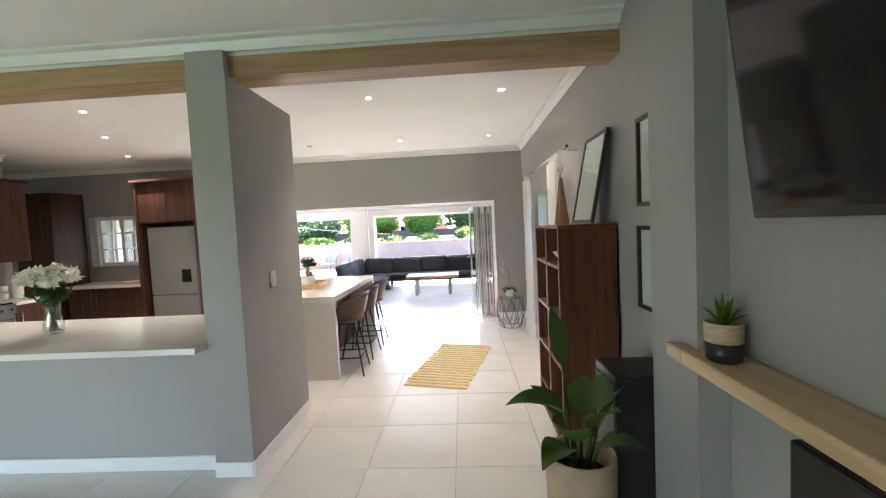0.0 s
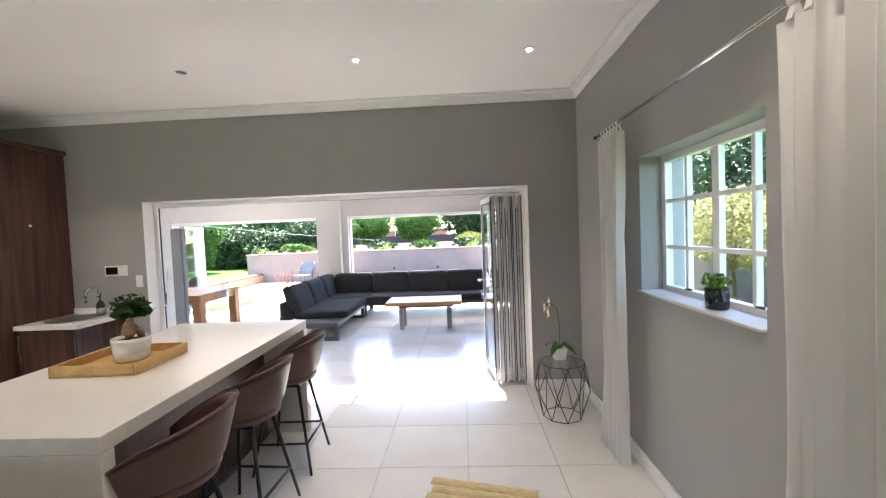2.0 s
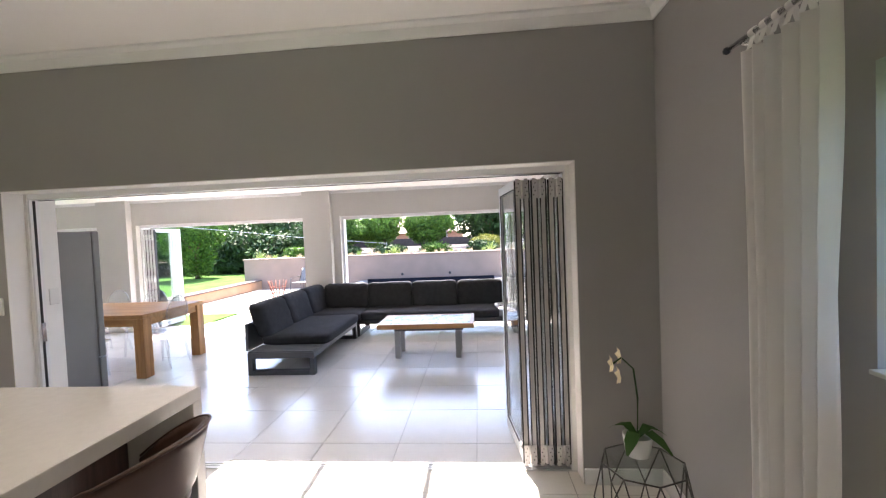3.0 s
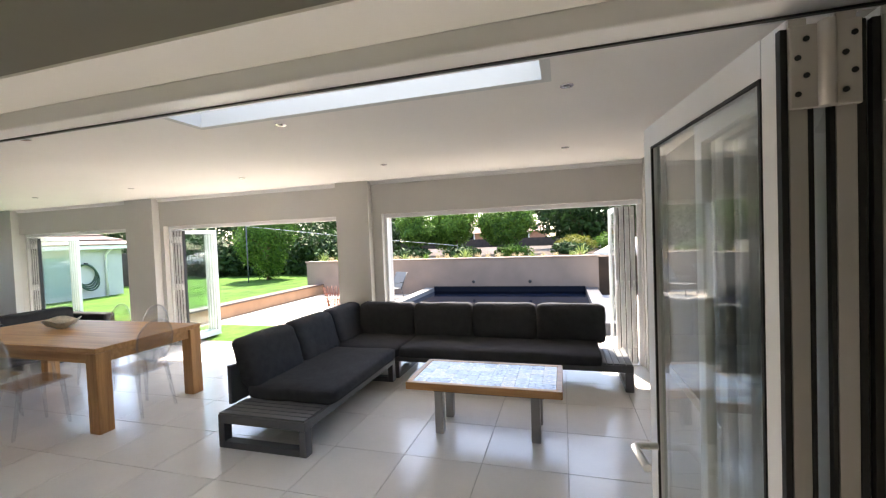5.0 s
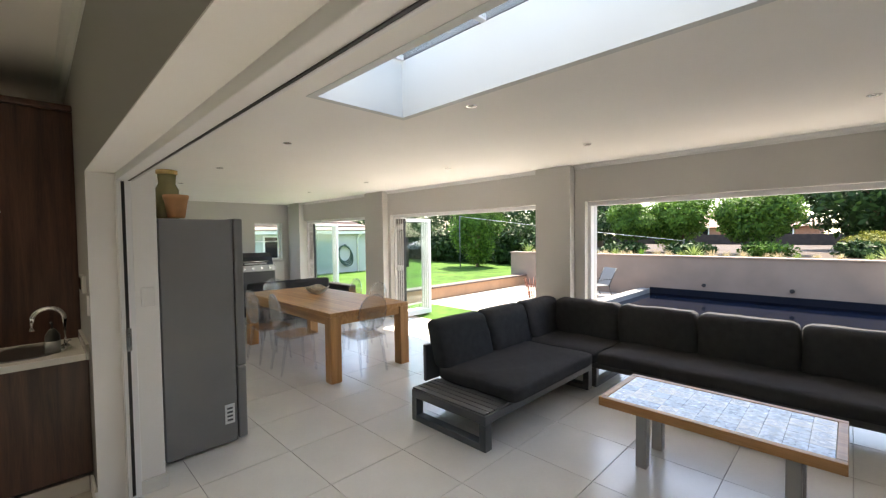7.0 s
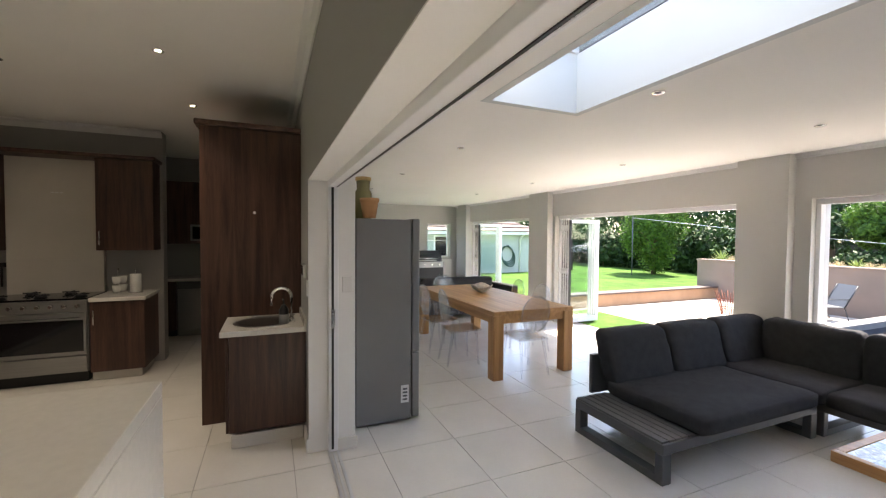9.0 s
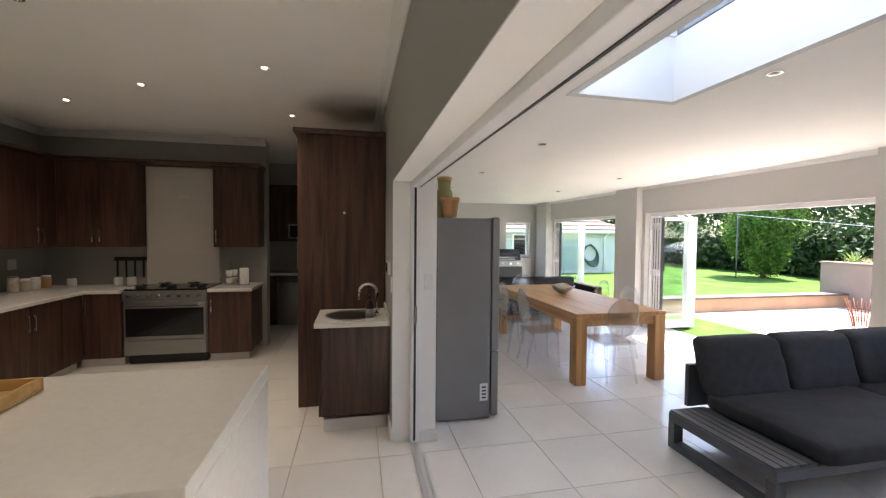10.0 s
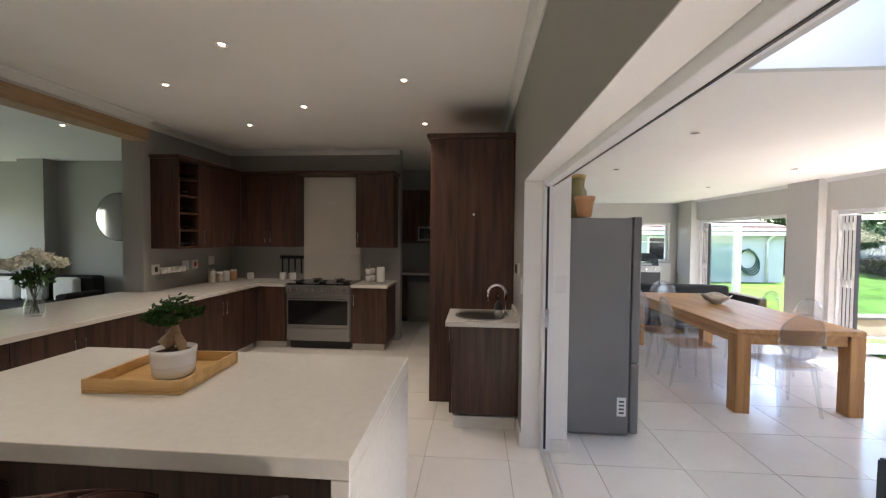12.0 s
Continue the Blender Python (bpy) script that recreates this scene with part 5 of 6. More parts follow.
# wall fittings
al = thing("alarm_panel", "white wall intercom with a black screen", "intercom")
part("case", cube(-4.66, -4.43, -0.022, -0.001, 1.27, 1.375, bevel=0.004), CERAMIC, al)
part("screen", cube(-4.645, -4.52, -0.0245, -0.0225, 1.285, 1.36), BLACKGLASS, al)
sw = thing("light_switch", "white light switch plate on the grey pier", "switch")
part("plate", cube(-2.399, -2.39, -3.93, -3.85, 1.21, 1.33, bevel=0.003), CERAMIC, sw)
part("rocker", cube(-2.3895, -2.385, -3.905, -3.875, 1.24, 1.30, bevel=0.002), CERAMIC, sw)
for x, y, z, nm in ((-4.31, -0.008, 1.21, 0), (-4.212, 0.27, 1.24, 1)):
    so = thing("light_switch", "small white switch beside the folding doors", "switch")
    part("plate", cube(x - 0.035, x + 0.035, y - 0.006, y + 0.006, z - 0.06, z + 0.06, bevel=0.003) if nm == 0 else cube(-4.204, -4.196, y - 0.035, y + 0.035, z - 0.06, z + 0.06, bevel=0.003), CERAMIC, so)


def downlight(x, y, z, lit):
    d = thing("downlight", "recessed chrome ceiling downlight" + (", switched on" if lit else ", switched off"), "downlight", "recessed ceiling downlights")
    part("ring", lathe(bmesh.new(), [(0.019, 0.0), (0.036, -0.001), (0.038, -0.005), (0.033, -0.007), (0.021, -0.004), (0.019, 0.0)], (x, y, z - 0.0005), 20), CHROME, d)
    part("bulb", lathe(bmesh.new(), [(0.018, -0.001), (0.018, -0.003), (0.011, -0.005)], (x, y, z - 0.0005), 16), LAMPGLOW if lit else CHARCOAL, d)


for x, y in ((-4.55, -3.06), (-5.84, -3.04), (-5.2, -2.1), (-4.57, -0.97), (-5.88, -0.96), (-3.86, -2.1), (-1.79, -2.92), (-0.51, -2.92), (-1.78, -0.93), (-0.5, -0.94), (-3.2, -2.95), (-5.74, -5.33), (-6.9, -5.33)):
    downlight(x, y, ZK, True)
downlight(-3.13, -0.91, ZK, False)
for x in (-1.0, -2.9, -4.78, -6.6, -8.5):
    downlight(x, 3.57, ZP, False)
for x, y in ((-1.0, 1.85), (-2.89, 1.86), (-4.74, 1.44), (-6.58, 1.42), (-8.5, 1.43)):
    downlight(x, y, ZP, False)


# ---------- things by the television and bookcase ----------
tv = thing("television", "black flat television on the grey wall", "television")
part("body", cube(-0.10, -0.05, -7.05, -5.70, 1.58, 2.36, bevel=0.006), BLACK, tv)
part("screen", cube(-0.1035, -0.1005, -7.03, -5.72, 1.605, 2.345), BLACKGLASS, tv)
tv.matrix_world = Matrix.Translation((-0.05, 0, 1.58)) @ Matrix.Rotation(radians(-7), 4, "Y") @ Matrix.Translation((0.05, 0, -1.575))
part("bracket", cube(-0.0495, -0.028, -6.5, -6.2, 1.6, 1.75), BLACK, tv)
msh = thing("mantel_shelf", "thick pale wooden shelf below the television", "shelf")
part("board", cube(-0.20, -0.031, -7.6, -5.481, 1.08, 1.13, bevel=0.006), PALEWOOD, msh)
part("nose", cube(-0.20, -0.1405, -5.48, -5.38, 1.08, 1.13, bevel=0.006), PALEWOOD, msh)
sp = thing("succulent", "green spiky succulent in a two-tone woven basket", "plant", at=(-0.125, -5.60, 1.131))
sp.scale = (0.82, 0.82, 0.95)
part("basket", lathe(bmesh.new(), [(0.06, 0.05), (0.066, 0.07), (0.068, 0.13), (0.06, 0.13), (0.055, 0.1)], (0, 0, 0), 24), SEAGRASS, sp)
part("band", lathe(bmesh.new(), [(0.055, 0), (0.062, 0.005), (0.067, 0.065), (0.05, 0.065)], (0, 0, 0), 24), BLACK, sp, "black lower half")


def blades(owner, n, length, width, z, m, seed, lean=1.0, nm="blade", joined=False):
    """Pointed leaves that arch out from one point."""
    rnd = random.Random(seed)
    bmj = bmesh.new() if joined else None
    for k in range(n):
        bm = bmj if joined else bmesh.new()
        a = k * 2.39996 + rnd.uniform(-0.2, 0.2)
        el = (0.25 + 0.75 * k / n) * lean
        d = Vector((math.cos(a), math.sin(a), 0))
        s = Vector((-d.y, d.x, 0))
        L = length * rnd.uniform(0.75, 1.1)
        rows_ = []
        for q in range(5):
            v = q / 4
            p = d * (L * v * math.sin(el)) + Vector((0, 0, z + L * v * math.cos(el) - 0.25 * L * v * v * el))
            w = width * (0.5 + v * 1.2) * (1 - v) ** 0.7 + 0.0005
            rows_.append((bm.verts.new(p + s * w), bm.verts.new(p - d * w * 0.3), bm.verts.new(p - s * w)))
        for r0, r1 in zip(rows_, rows_[1:]):
            for q in range(2):
                bm.faces.new((r0[q], r0[q + 1], r1[q + 1], r1[q])).smooth = True
        if not joined:
            part(nm, bm, m, owner)
    if joined:
        part(nm, bmj, m, owner, recalc=False)


blades(sp, 22, 0.13, 0.011, 0.11, LIMELEAF, 4, 1.0)
fp = thing("fireplace", "black cast iron fireplace front with a handle", "fireplace")
part("front", cube(-0.08, -0.031, -7.3, -5.80, 0.001, 0.98, bevel=0.01), BLACK, fp)
part("door", cube(-0.10, -0.081, -7.0, -5.95, 0.15, 0.86, bevel=0.008), BLACKGLASS, fp)
part("handle", tube(bmesh.new(), [(-0.1, -5.98, 0.72), (-0.14, -5.96, 0.72), (-0.14, -5.96, 0.60)], 0.012), BLACK, fp)
spk = thing("speaker", "tall black floor speaker behind the pilaster", "speaker")
part("cabinet", cube(-0.30, -0.02, -5.13, -4.86, 0.0, 0.90, bevel=0.006), BLACK, spk)
part("grille", cube(-0.306, -0.3005, -5.115, -4.875, 0.05, 0.86, bevel=0.002), CHARCOAL, spk)
bp = thing("bird_of_paradise_plant", "broad-leaved green plant in a pale paper-wrapped pot", "plant", at=(-0.46, -5.12, 0))
part("pot", lathe(bmesh.new(), [(0.125, 0), (0.14, 0.02), (0.15, 0.3), (0.155, 0.56), (0.148, 0.57), (0.138, 0.55), (0.135, 0.45)], (0, 0, 0), 20), surf("kraft_paper_wrap", (0.50, 0.37, 0.24), 0.85, var=0.14, scale=9, bump=0.5, bscale=30), bp)
part("soil", lathe(bmesh.new(), [(0.136, 0.46), (0.05, 0.475), (0.001, 0.48)], (0, 0, 0), 16), SOIL, bp)
rnd = random.Random(12)
for a, tilt, L, W, base_h in ((2.3, 0.18, 0.26, 0.065, 0.62), (3.3, 1.15, 0.26, 0.085, 0.42), (0.35, 0.9, 0.27, 0.085, 0.42), (5.2, 0.75, 0.20, 0.07, 0.38), (4.2, 0.8, 0.2, 0.075, 0.32), (1.2, 0.9, 0.24, 0.07, 0.36), (0.0, 0.5, 0.15, 0.035, 0.34), (3.9, 1.4, 0.2, 0.075, 0.28), (5.9, 1.2, 0.2, 0.07, 0.26), (2.6, 0.7, 0.2, 0.07, 0.36)):
    d = Vector((math.cos(a), math.sin(a), 0))
    s = Vector((-d.y, d.x, 0))
    foot = Vector((0.02 * math.cos(a), 0.02 * math.sin(a), 0.46))
    tip = foot + d * 0.06 + Vector((0, 0, base_h - 0.13))
    part("stalk", tube(bmesh.new(), [foot, (foot + tip) / 2 + d * 0.005, tip], [0.008, 0.007, 0.005], 6), BIGLEAF, bp)
    bm = bmesh.new()
    rows_ = []
    for q in range(9):
        v = q / 8
        el = 0.72 * tilt + 0.45 * v * tilt
        p = tip + d * (L * v * math.sin(el)) + Vector((0, 0, L * v * math.cos(el)))
        w = 1.0 * W * math.sin(math.pi * min(1, 0.08 + 0.92 * v) ** 0.75) + 0.002
        up = Vector((0, 0, 1)) * w * 0.35
        rows_.append([bm.verts.new(p + s * w + up), bm.verts.new(p + s * w * 0.5 + up * 0.3), bm.verts.new(p), bm.verts.new(p - s * w * 0.5 + up * 0.3), bm.verts.new(p - s * w + up)])
    for r0, r1 in zip(rows_, rows_[1:]):
        for q in range(4):
            bm.faces.new((r0[q], r0[q + 1], r1[q + 1], r1[q])).smooth = True
    part("leaf", bm, BIGLEAF, bp)


def picture(name, y0, y1, z0, z1, label, draw):
    pc = thing(name, label, "picture")
    x0, x1, f = 0.065, 0.089, 0.022
    for a in ((y0, y1, z0, z0 + f), (y0, y1, z1 - f, z1), (y0, y0 + f, z0 + f, z1 - f), (y1 - f, y1, z0 + f, z1 - f)):
        part("frame", cube(x0 - 0.006, x1 - 0.001, *a, bevel=0.002), BLACK, pc)
    part("mount", cube(0.0780, 0.0820, y0 + f, y1 - f, z0 + f, z1 - f), PAPER, pc)
    g = part("glass", cube(0.0700, 0.0720, y0 + f, y1 - f, z0 + f, z1 - f), GLASS, pc)
    g.visible_shadow = False
    yc, zc, h = (y0 + y1) / 2, (z0 + z1) / 2, (z1 - z0) / 2
    if draw == "leaf":
        part("print_sheet", cube(0.0765, 0.0775, yc - h * 0.55, yc + h * 0.55, zc - h * 0.6, zc + h * 0.6), surf("print_cream", (0.66, 0.66, 0.63), 0.7), pc)
        bm = bmesh.new()
        for k in range(7):
            a = math.pi * (0.1 + 0.8 * k / 6)
            c = Vector((0.0755, yc - math.cos(a) * h * 0.28, zc - 0.02 + math.sin(a) * h * 0.32))
            u, v = Vector((0, -math.cos(a), math.sin(a))) * h * 0.16, Vector((0, math.sin(a), math.cos(a))) * h * 0.07
            bm.faces.new([bm.verts.new(c - u), bm.verts.new(c + v), bm.verts.new(c + u), bm.verts.new(c - v)])
        part("motif", bm, surf("print_grey_green", (0.30, 0.33, 0.30), 0.8), pc, "grey-green leaf sprig")
    else:
        bm = bmesh.new()
        for k, (a, b, r) in enumerate(((0.0, 0.22, 0.2), (0.02, -0.05, 0.26), (-0.03, -0.3, 0.2))):
            vs = [bm.verts.new((0.0765 - k * 0.0003, yc + (a + r * 0.7 * math.cos(q)) * h, zc + (b + r * math.sin(q)) * h)) for q in [2 * math.pi * i / 14 for i in range(14)]]
            bm.faces.new(vs)
        part("motif", bm, surf("print_rust", (0.40, 0.17, 0.08), 0.8, var=0.3, scale=30), pc, "rust-coloured painted shape")
    return pc


picture("framed_print", -4.95, -4.53, 1.66, 2.15, "black-framed leaf print on the grey wall", "leaf")
picture("framed_print", -4.95, -4.515, 1.08, 1.55, "black-framed rust-toned print on the grey wall", "rust")
lp = thing("leaning_picture", "large black-framed print leaning on the bookcase", "picture")
LY0, LY1, LH = -4.14, -3.66, 0.64
for a in ((LY0, LY1, 0, 0.025), (LY0, LY1, LH - 0.025, LH), (LY0, LY0 + 0.025, 0.025, LH - 0.025), (LY1 - 0.025, LY1, 0.025, LH - 0.025)):
    part("frame", cube(-0.012, 0.012, *a, bevel=0.002), BLACK, lp)
part("mount", cube(-0.002, 0.004, LY0 + 0.025, LY1 - 0.025, 0.025, LH - 0.025), PAPER, lp)
g = part("glass", cube(-0.008, -0.006, LY0 + 0.025, LY1 - 0.025, 0.025, LH - 0.025), GLASS, lp)
g.visible_shadow = False
part("motif", cube(-0.0035, -0.0025, -3.93, -3.87, 0.42, 0.425), CHARCOAL, lp)
lp.matrix_world = pose(-0.07, 0, 1.574, 0, 11, 0)
cn = thing("wooden_cone", "turned wooden cone figure with silver antlers", "ornament", at=(-0.22, -3.93, 1.571))
part("cone", lathe(bmesh.new(), [(0.05, 0), (0.052, 0.008), (0.012, 0.33), (0.006, 0.335)], (0, 0, 0), 24), CONEWOOD, cn)
part("neck", lathe(bmesh.new(), [(0.008, 0.335), (0.012, 0.345), (0.012, 0.37), (0.004, 0.385)], (0, 0, 0), 14), CHROME, cn)
for sgn in (-1, 1):
    part("antler", tube(bmesh.new(), [(0, 0, 0.36), (0, sgn * 0.03, 0.365), (0, sgn * 0.055, 0.39), (0, sgn * 0.06, 0.43)], [0.006, 0.006, 0.005, 0.003], 6), CHROME, cn)
    part("tine", tube(bmesh.new(), [(0, sgn * 0.055, 0.39), (0, sgn * 0.085, 0.41)], [0.005, 0.003], 6), CHROME, cn)

# bookcase contents
rnd = random.Random(21)


def books(y0, y1, z, cols, hs):
    y = y1
    for c, h in zip(cols, hs):
        w = rnd.uniform(0.022, 0.04)
        if y - w < y0:
            break
        b = thing("book", "upright hardback book on the bookcase shelf", "book", "books in the bookcase")
        part("cover", cube(-0.24, -0.06, y - w, y, z, z + h, bevel=0.002), surf("book_cloth", c, 0.7, var=0.12, scale=20), b)
        part("pages", cube(-0.236, -0.062, y - w + 0.004, y - 0.004, z + h, z + h + 0.0015), PAPER, b)
        y -= w + 0.002


books(-3.76, -3.39, 1.2955, [(0.20, 0.05, 0.03), (0.12, 0.10, 0.08), (0.03, 0.03, 0.03), (0.022, 0.055, 0.032), (0.02, 0.05, 0.03)], [0.19, 0.21, 0.18, 0.23, 0.225])
books(-3.76, -3.39, 0.6025, [(0.25, 0.20, 0.14), (0.10, 0.06, 0.05), (0.20, 0.17, 0.13), (0.08, 0.03, 0.03)], [0.26, 0.24, 0.27, 0.25])
dp = thing("pottery_jar", "small dark green glazed jar on the shelf", "jar", at=(-0.22, -3.70, 1.2955))
part("body", lathe(bmesh.new(), [(0.025, 0), (0.05, 0.02), (0.06, 0.06), (0.05, 0.1), (0.03, 0.115), (0.034, 0.125)], (0, 0, 0), 20), surf("dark_green_glaze", (0.05, 0.06, 0.04), 0.25), dp)
bw = thing("brass_bowl", "wide hammered brass bowl on the bookcase shelf", "bowl", at=(-0.16, -3.97, 1.2955))
part("bowl", lathe(bmesh.new(), [(0.04, 0), (0.045, 0.006), (0.10, 0.035), (0.14, 0.085), (0.135, 0.086), (0.095, 0.042), (0.03, 0.014)], (0, 0, 0), 32), BRASS, bw)
mg = thing("rough_mug", "off-white lumpy ceramic mug on the shelf", "mug", at=(-0.2, -3.62, 0.9475))
part("body", lathe(bmesh.new(), [(0.045, 0), (0.06, 0.02), (0.058, 0.06), (0.065, 0.12), (0.055, 0.12), (0.05, 0.03)], (0, 0, 0), 9), CERAMIC, mg)
part("ear", tube(bmesh.new(), [(-0.03, 0.055, 0.1), (-0.05, 0.085, 0.09), (-0.05, 0.09, 0.06), (-0.03, 0.06, 0.04)], 0.009, 8), CERAMIC, mg)
wv = thing("driftwood_ornament", "pale branching wooden ornament on the shelf", "ornament", at=(-0.18, -3.95, 0.9475))
part("trunk", tube(bmesh.new(), [(0, 0, 0), (0.01, 0.01, 0.12), (-0.01, 0.0, 0.24), (0.0, 0.03, 0.29)], [0.035, 0.028, 0.02, 0.01], 10), CONEWOOD, wv)
part("twig", tube(bmesh.new(), [(-0.005, 0.0, 0.2), (-0.02, -0.05, 0.29), (-0.01, -0.06, 0.30)], [0.014, 0.01, 0.006], 8), CONEWOOD, wv)
bx2 = thing("storage_box", "pale woven box on a low shelf", "box")
part("box", cube(-0.27, -0.04, -4.12, -3.84, 0.6025, 0.76, bevel=0.008), SEAGRASS, bx2)
wp = thing("window_plant", "small leafy plant in a dark glass pot on the sill", "plant", at=(0.15, -2.02, 1.166))
part("pot", lathe(bmesh.new(), [(0.045, 0), (0.05, 0.005), (0.052, 0.10), (0.047, 0.10), (0.045, 0.08)], (0, 0, 0), 20), BLACKGLASS, wp)
part("leaves", foliage(bmesh.new(), (0, 0, 0.13), (0.07, 0.07, 0.045), 90, 0.022, random.Random(2), 0.1), LIMELEAF, wp, recalc=False)

# living room seen through the hatch
mi = thing("round_mirror", "round wall mirror with a thin black rim", "mirror")
def disc_x(bm, x, y, z, r, t):
    ring = lathe(bm, [(r, 0), (r, t)], (0, 0, 0), 48)
    bmesh.ops.transform(bm, matrix=Matrix.Translation((x, y, z)) @ Matrix.Rotation(math.pi / 2, 4, "Y"), verts=bm.verts)
    return bm
part("backing", disc_x(bmesh.new(), -7.999, -6.72, 1.88, 0.43, 0.018), BLACK, mi)
part("mirror_glass", disc_x(bmesh.new(), -7.98, -6.72, 1.88, 0.415, 0.003), MIRROR, mi)
ls = thing("living_room_sofa", "dark sofa with pale cushions in the living room", "sofa")
part("base", cube(-7.9, -7.0, -9.2, -6.9, 0.0, 0.42, bevel=0.03), FABRIC, ls)
part("backrest", cube(-7.9, -7.66, -9.2, -6.9, 0.421, 0.85, bevel=0.05), FABRIC, ls)
part("armrest", cube(-7.65, -7.0, -6.9, -6.7, 0.0, 0.62, bevel=0.04), FABRIC, ls)
for k, y in enumerate((-8.6, -8.1, -7.5)):
    b = cube(-7.64, -7.5, y, y + 0.42, 0.43, 0.83, bevel=0.05)
    part("cushion", b, (LINEN, PAPER, LINEN)[k], ls, "pale scatter cushion")
sb = thing("sideboard", "low dark sideboard in the living room", "sideboard")
part("body", cube(-7.7, -6.2, -4.95, -4.5, 0.05, 0.8, bevel=0.005), WALNUTX, sb)
for x in (-7.6, -6.3):
    part("leg", cube(x - 0.03, x + 0.03, -4.9, -4.55, 0, 0.049), BLACK, sb)


# ---------- patio things ----------
def ghost_chair():
    c = thing("ghost_chair", "clear acrylic armchair with an oval back", "chair", "clear chairs round the dining table")
    bm = cube(-0.21, 0.2, -0.22, 0.22, 0.43, 0.452, bevel=0.008)
    for v in bm.verts:
        v.co.y *= 1.0 - 0.45 * max(0.0, v.co.x)
        v.co.z -= 0.02 * max(0.0, v.co.x) / 0.2
    part("seat", bm, ACRYLIC, c)
    bm = bmesh.new()
    N = 24
    for k in range(2):
        vs = []
        for i in range(N):
            a = 2 * math.pi * i / N
            y, z = 0.19 * math.cos(a), 0.72 + 0.21 * math.sin(a)
            vs.append((0.20 + 0.10 * (z - 0.45) - 0.35 * y * y + k * 0.012, y, z))
        if k == 0:
            first = [bm.verts.new(v) for v in vs]
        else:
            second = [bm.verts.new(v) for v in vs]
    bm.faces.new(first)
    bm.faces.new(second[::-1])
    for i in range(N):
        bm.faces.new((first[i], first[(i + 1) % N], second[(i + 1) % N], second[i])).smooth = True
    part("backrest", bm, ACRYLIC, c)
    part("back_rim", tube(bmesh.new(), [(0.206 + 0.10 * (0.72 + 0.21 * math.sin(a) - 0.45) - 0.35 * (0.19 * math.cos(a)) ** 2, 0.19 * math.cos(a), 0.72 + 0.21 * math.sin(a)) for a in [2 * math.pi * q / 24 for q in range(25)]], 0.011, 8, False), ACRYLIC, c)
    for sy in (-1, 1):
        part("arm", tube(bmesh.new(), [(0.20, sy * 0.185, 0.68), (0.05, sy * 0.23, 0.66), (-0.06, sy * 0.225, 0.62), (-0.08, sy * 0.205, 0.45)], 0.013, 8), ACRYLIC, c)
        part("leg", tube(bmesh.new(), [(-0.15, sy * 0.16, 0.44), (-0.18, sy * 0.185, 0.0)], [0.02, 0.013], 8), ACRYLIC, c)
        part("leg", tube(bmesh.new(), [(0.15, sy * 0.15, 0.44), (0.23, sy * 0.18, 0.0)], [0.02, 0.013], 8), ACRYLIC, c)
    return c


g0 = ghost_chair()
g0.matrix_world = pose(-5.22, 2.53, 0, 0, 0, 0)
for x, y, r in ((-5.85, 1.98, -94), (-6.5, 1.95, -86), (-7.1, 1.96, -90), (-5.95, 3.08, 92), (-6.6, 3.1, 86), (-7.42, 2.5, 180)):
    copy_thing(g0, pose(x, y, 0, 0, 0, r))
fb = thing("fruit_bowl", "pale shell-shaped bowl on the dining table", "bowl", at=(-6.55, 2.66, 0.773))
bm = lathe(bmesh.new(), [(0.06, 0), (0.07, 0.005), (0.16, 0.05), (0.21, 0.10), (0.2, 0.102), (0.14, 0.055), (0.03, 0.015)], (0, 0, 0), 32, 1.0, 0.75)
for v in bm.verts:
    if v.co.z > 0.04:
        v.co.z += 0.02 * math.sin(3 * math.atan2(v.co.y, v.co.x))
part("bowl", bm, surf("mottled_shell", (0.50, 0.45, 0.38), 0.4, var=0.35, scale=14), fb)
vp = thing("terracotta_vase", "tapered terracotta pot standing on the fridge", "vase", at=(-4.58, 0.52, 1.751))
part("body", lathe(bmesh.new(), [(0.05, 0), (0.055, 0.005), (0.074, 0.13), (0.08, 0.135), (0.082, 0.165), (0.074, 0.166), (0.068, 0.12)], (0, 0, 0), 24), TERRA, vp)
gj = thing("glass_jar", "tall greenish glass jar on the fridge", "jar", at=(-4.74, 0.50, 1.751))
part("body", lathe(bmesh.new(), [(0.07, 0), (0.075, 0.01), (0.075, 0.22), (0.055, 0.26), (0.06, 0.33)], (0, 0, 0), 20), surf("olive_glass", (0.30, 0.27, 0.13), 0.15), gj)
part("rim", lathe(bmesh.new(), [(0.062, 0.33), (0.07, 0.335), (0.07, 0.36), (0.05, 0.365)], (0, 0, 0), 20), BRASS, gj)
ps = thing("patio_sofa", "dark grey low sofa behind the dining table", "sofa")
part("base", cube(-9.3, -8.35, 2.3, 4.3, 0.12, 0.42, bevel=0.03), FABRIC, ps)
part("backrest", cube(-8.34, -8.12, 2.3, 3.75, 0.12, 0.82, bevel=0.04), FABRIC, ps)
part("armrest", cube(-9.3, -8.34, 4.301, 4.48, 0.12, 0.60, bevel=0.03), FABRIC, ps)
for x, y in ((-9.2, 2.4), (-9.2, 4.2), (-8.25, 2.4), (-8.25, 3.6)):
    part("foot", cube(x - 0.03, x + 0.03, y - 0.03, y + 0.03, 0, 0.119), BLACK, ps)
gb = thing("gas_barbecue", "black and steel gas barbecue with a domed lid", "barbecue")
part("cart", cube(-11.75, -11.2, 3.1, 4.0, 0.06, 0.78, bevel=0.01), BLACK, gb)
part("control_panel", cube(-11.199, -11.17, 3.1, 4.0, 0.78, 0.93, bevel=0.005), STEEL, gb)
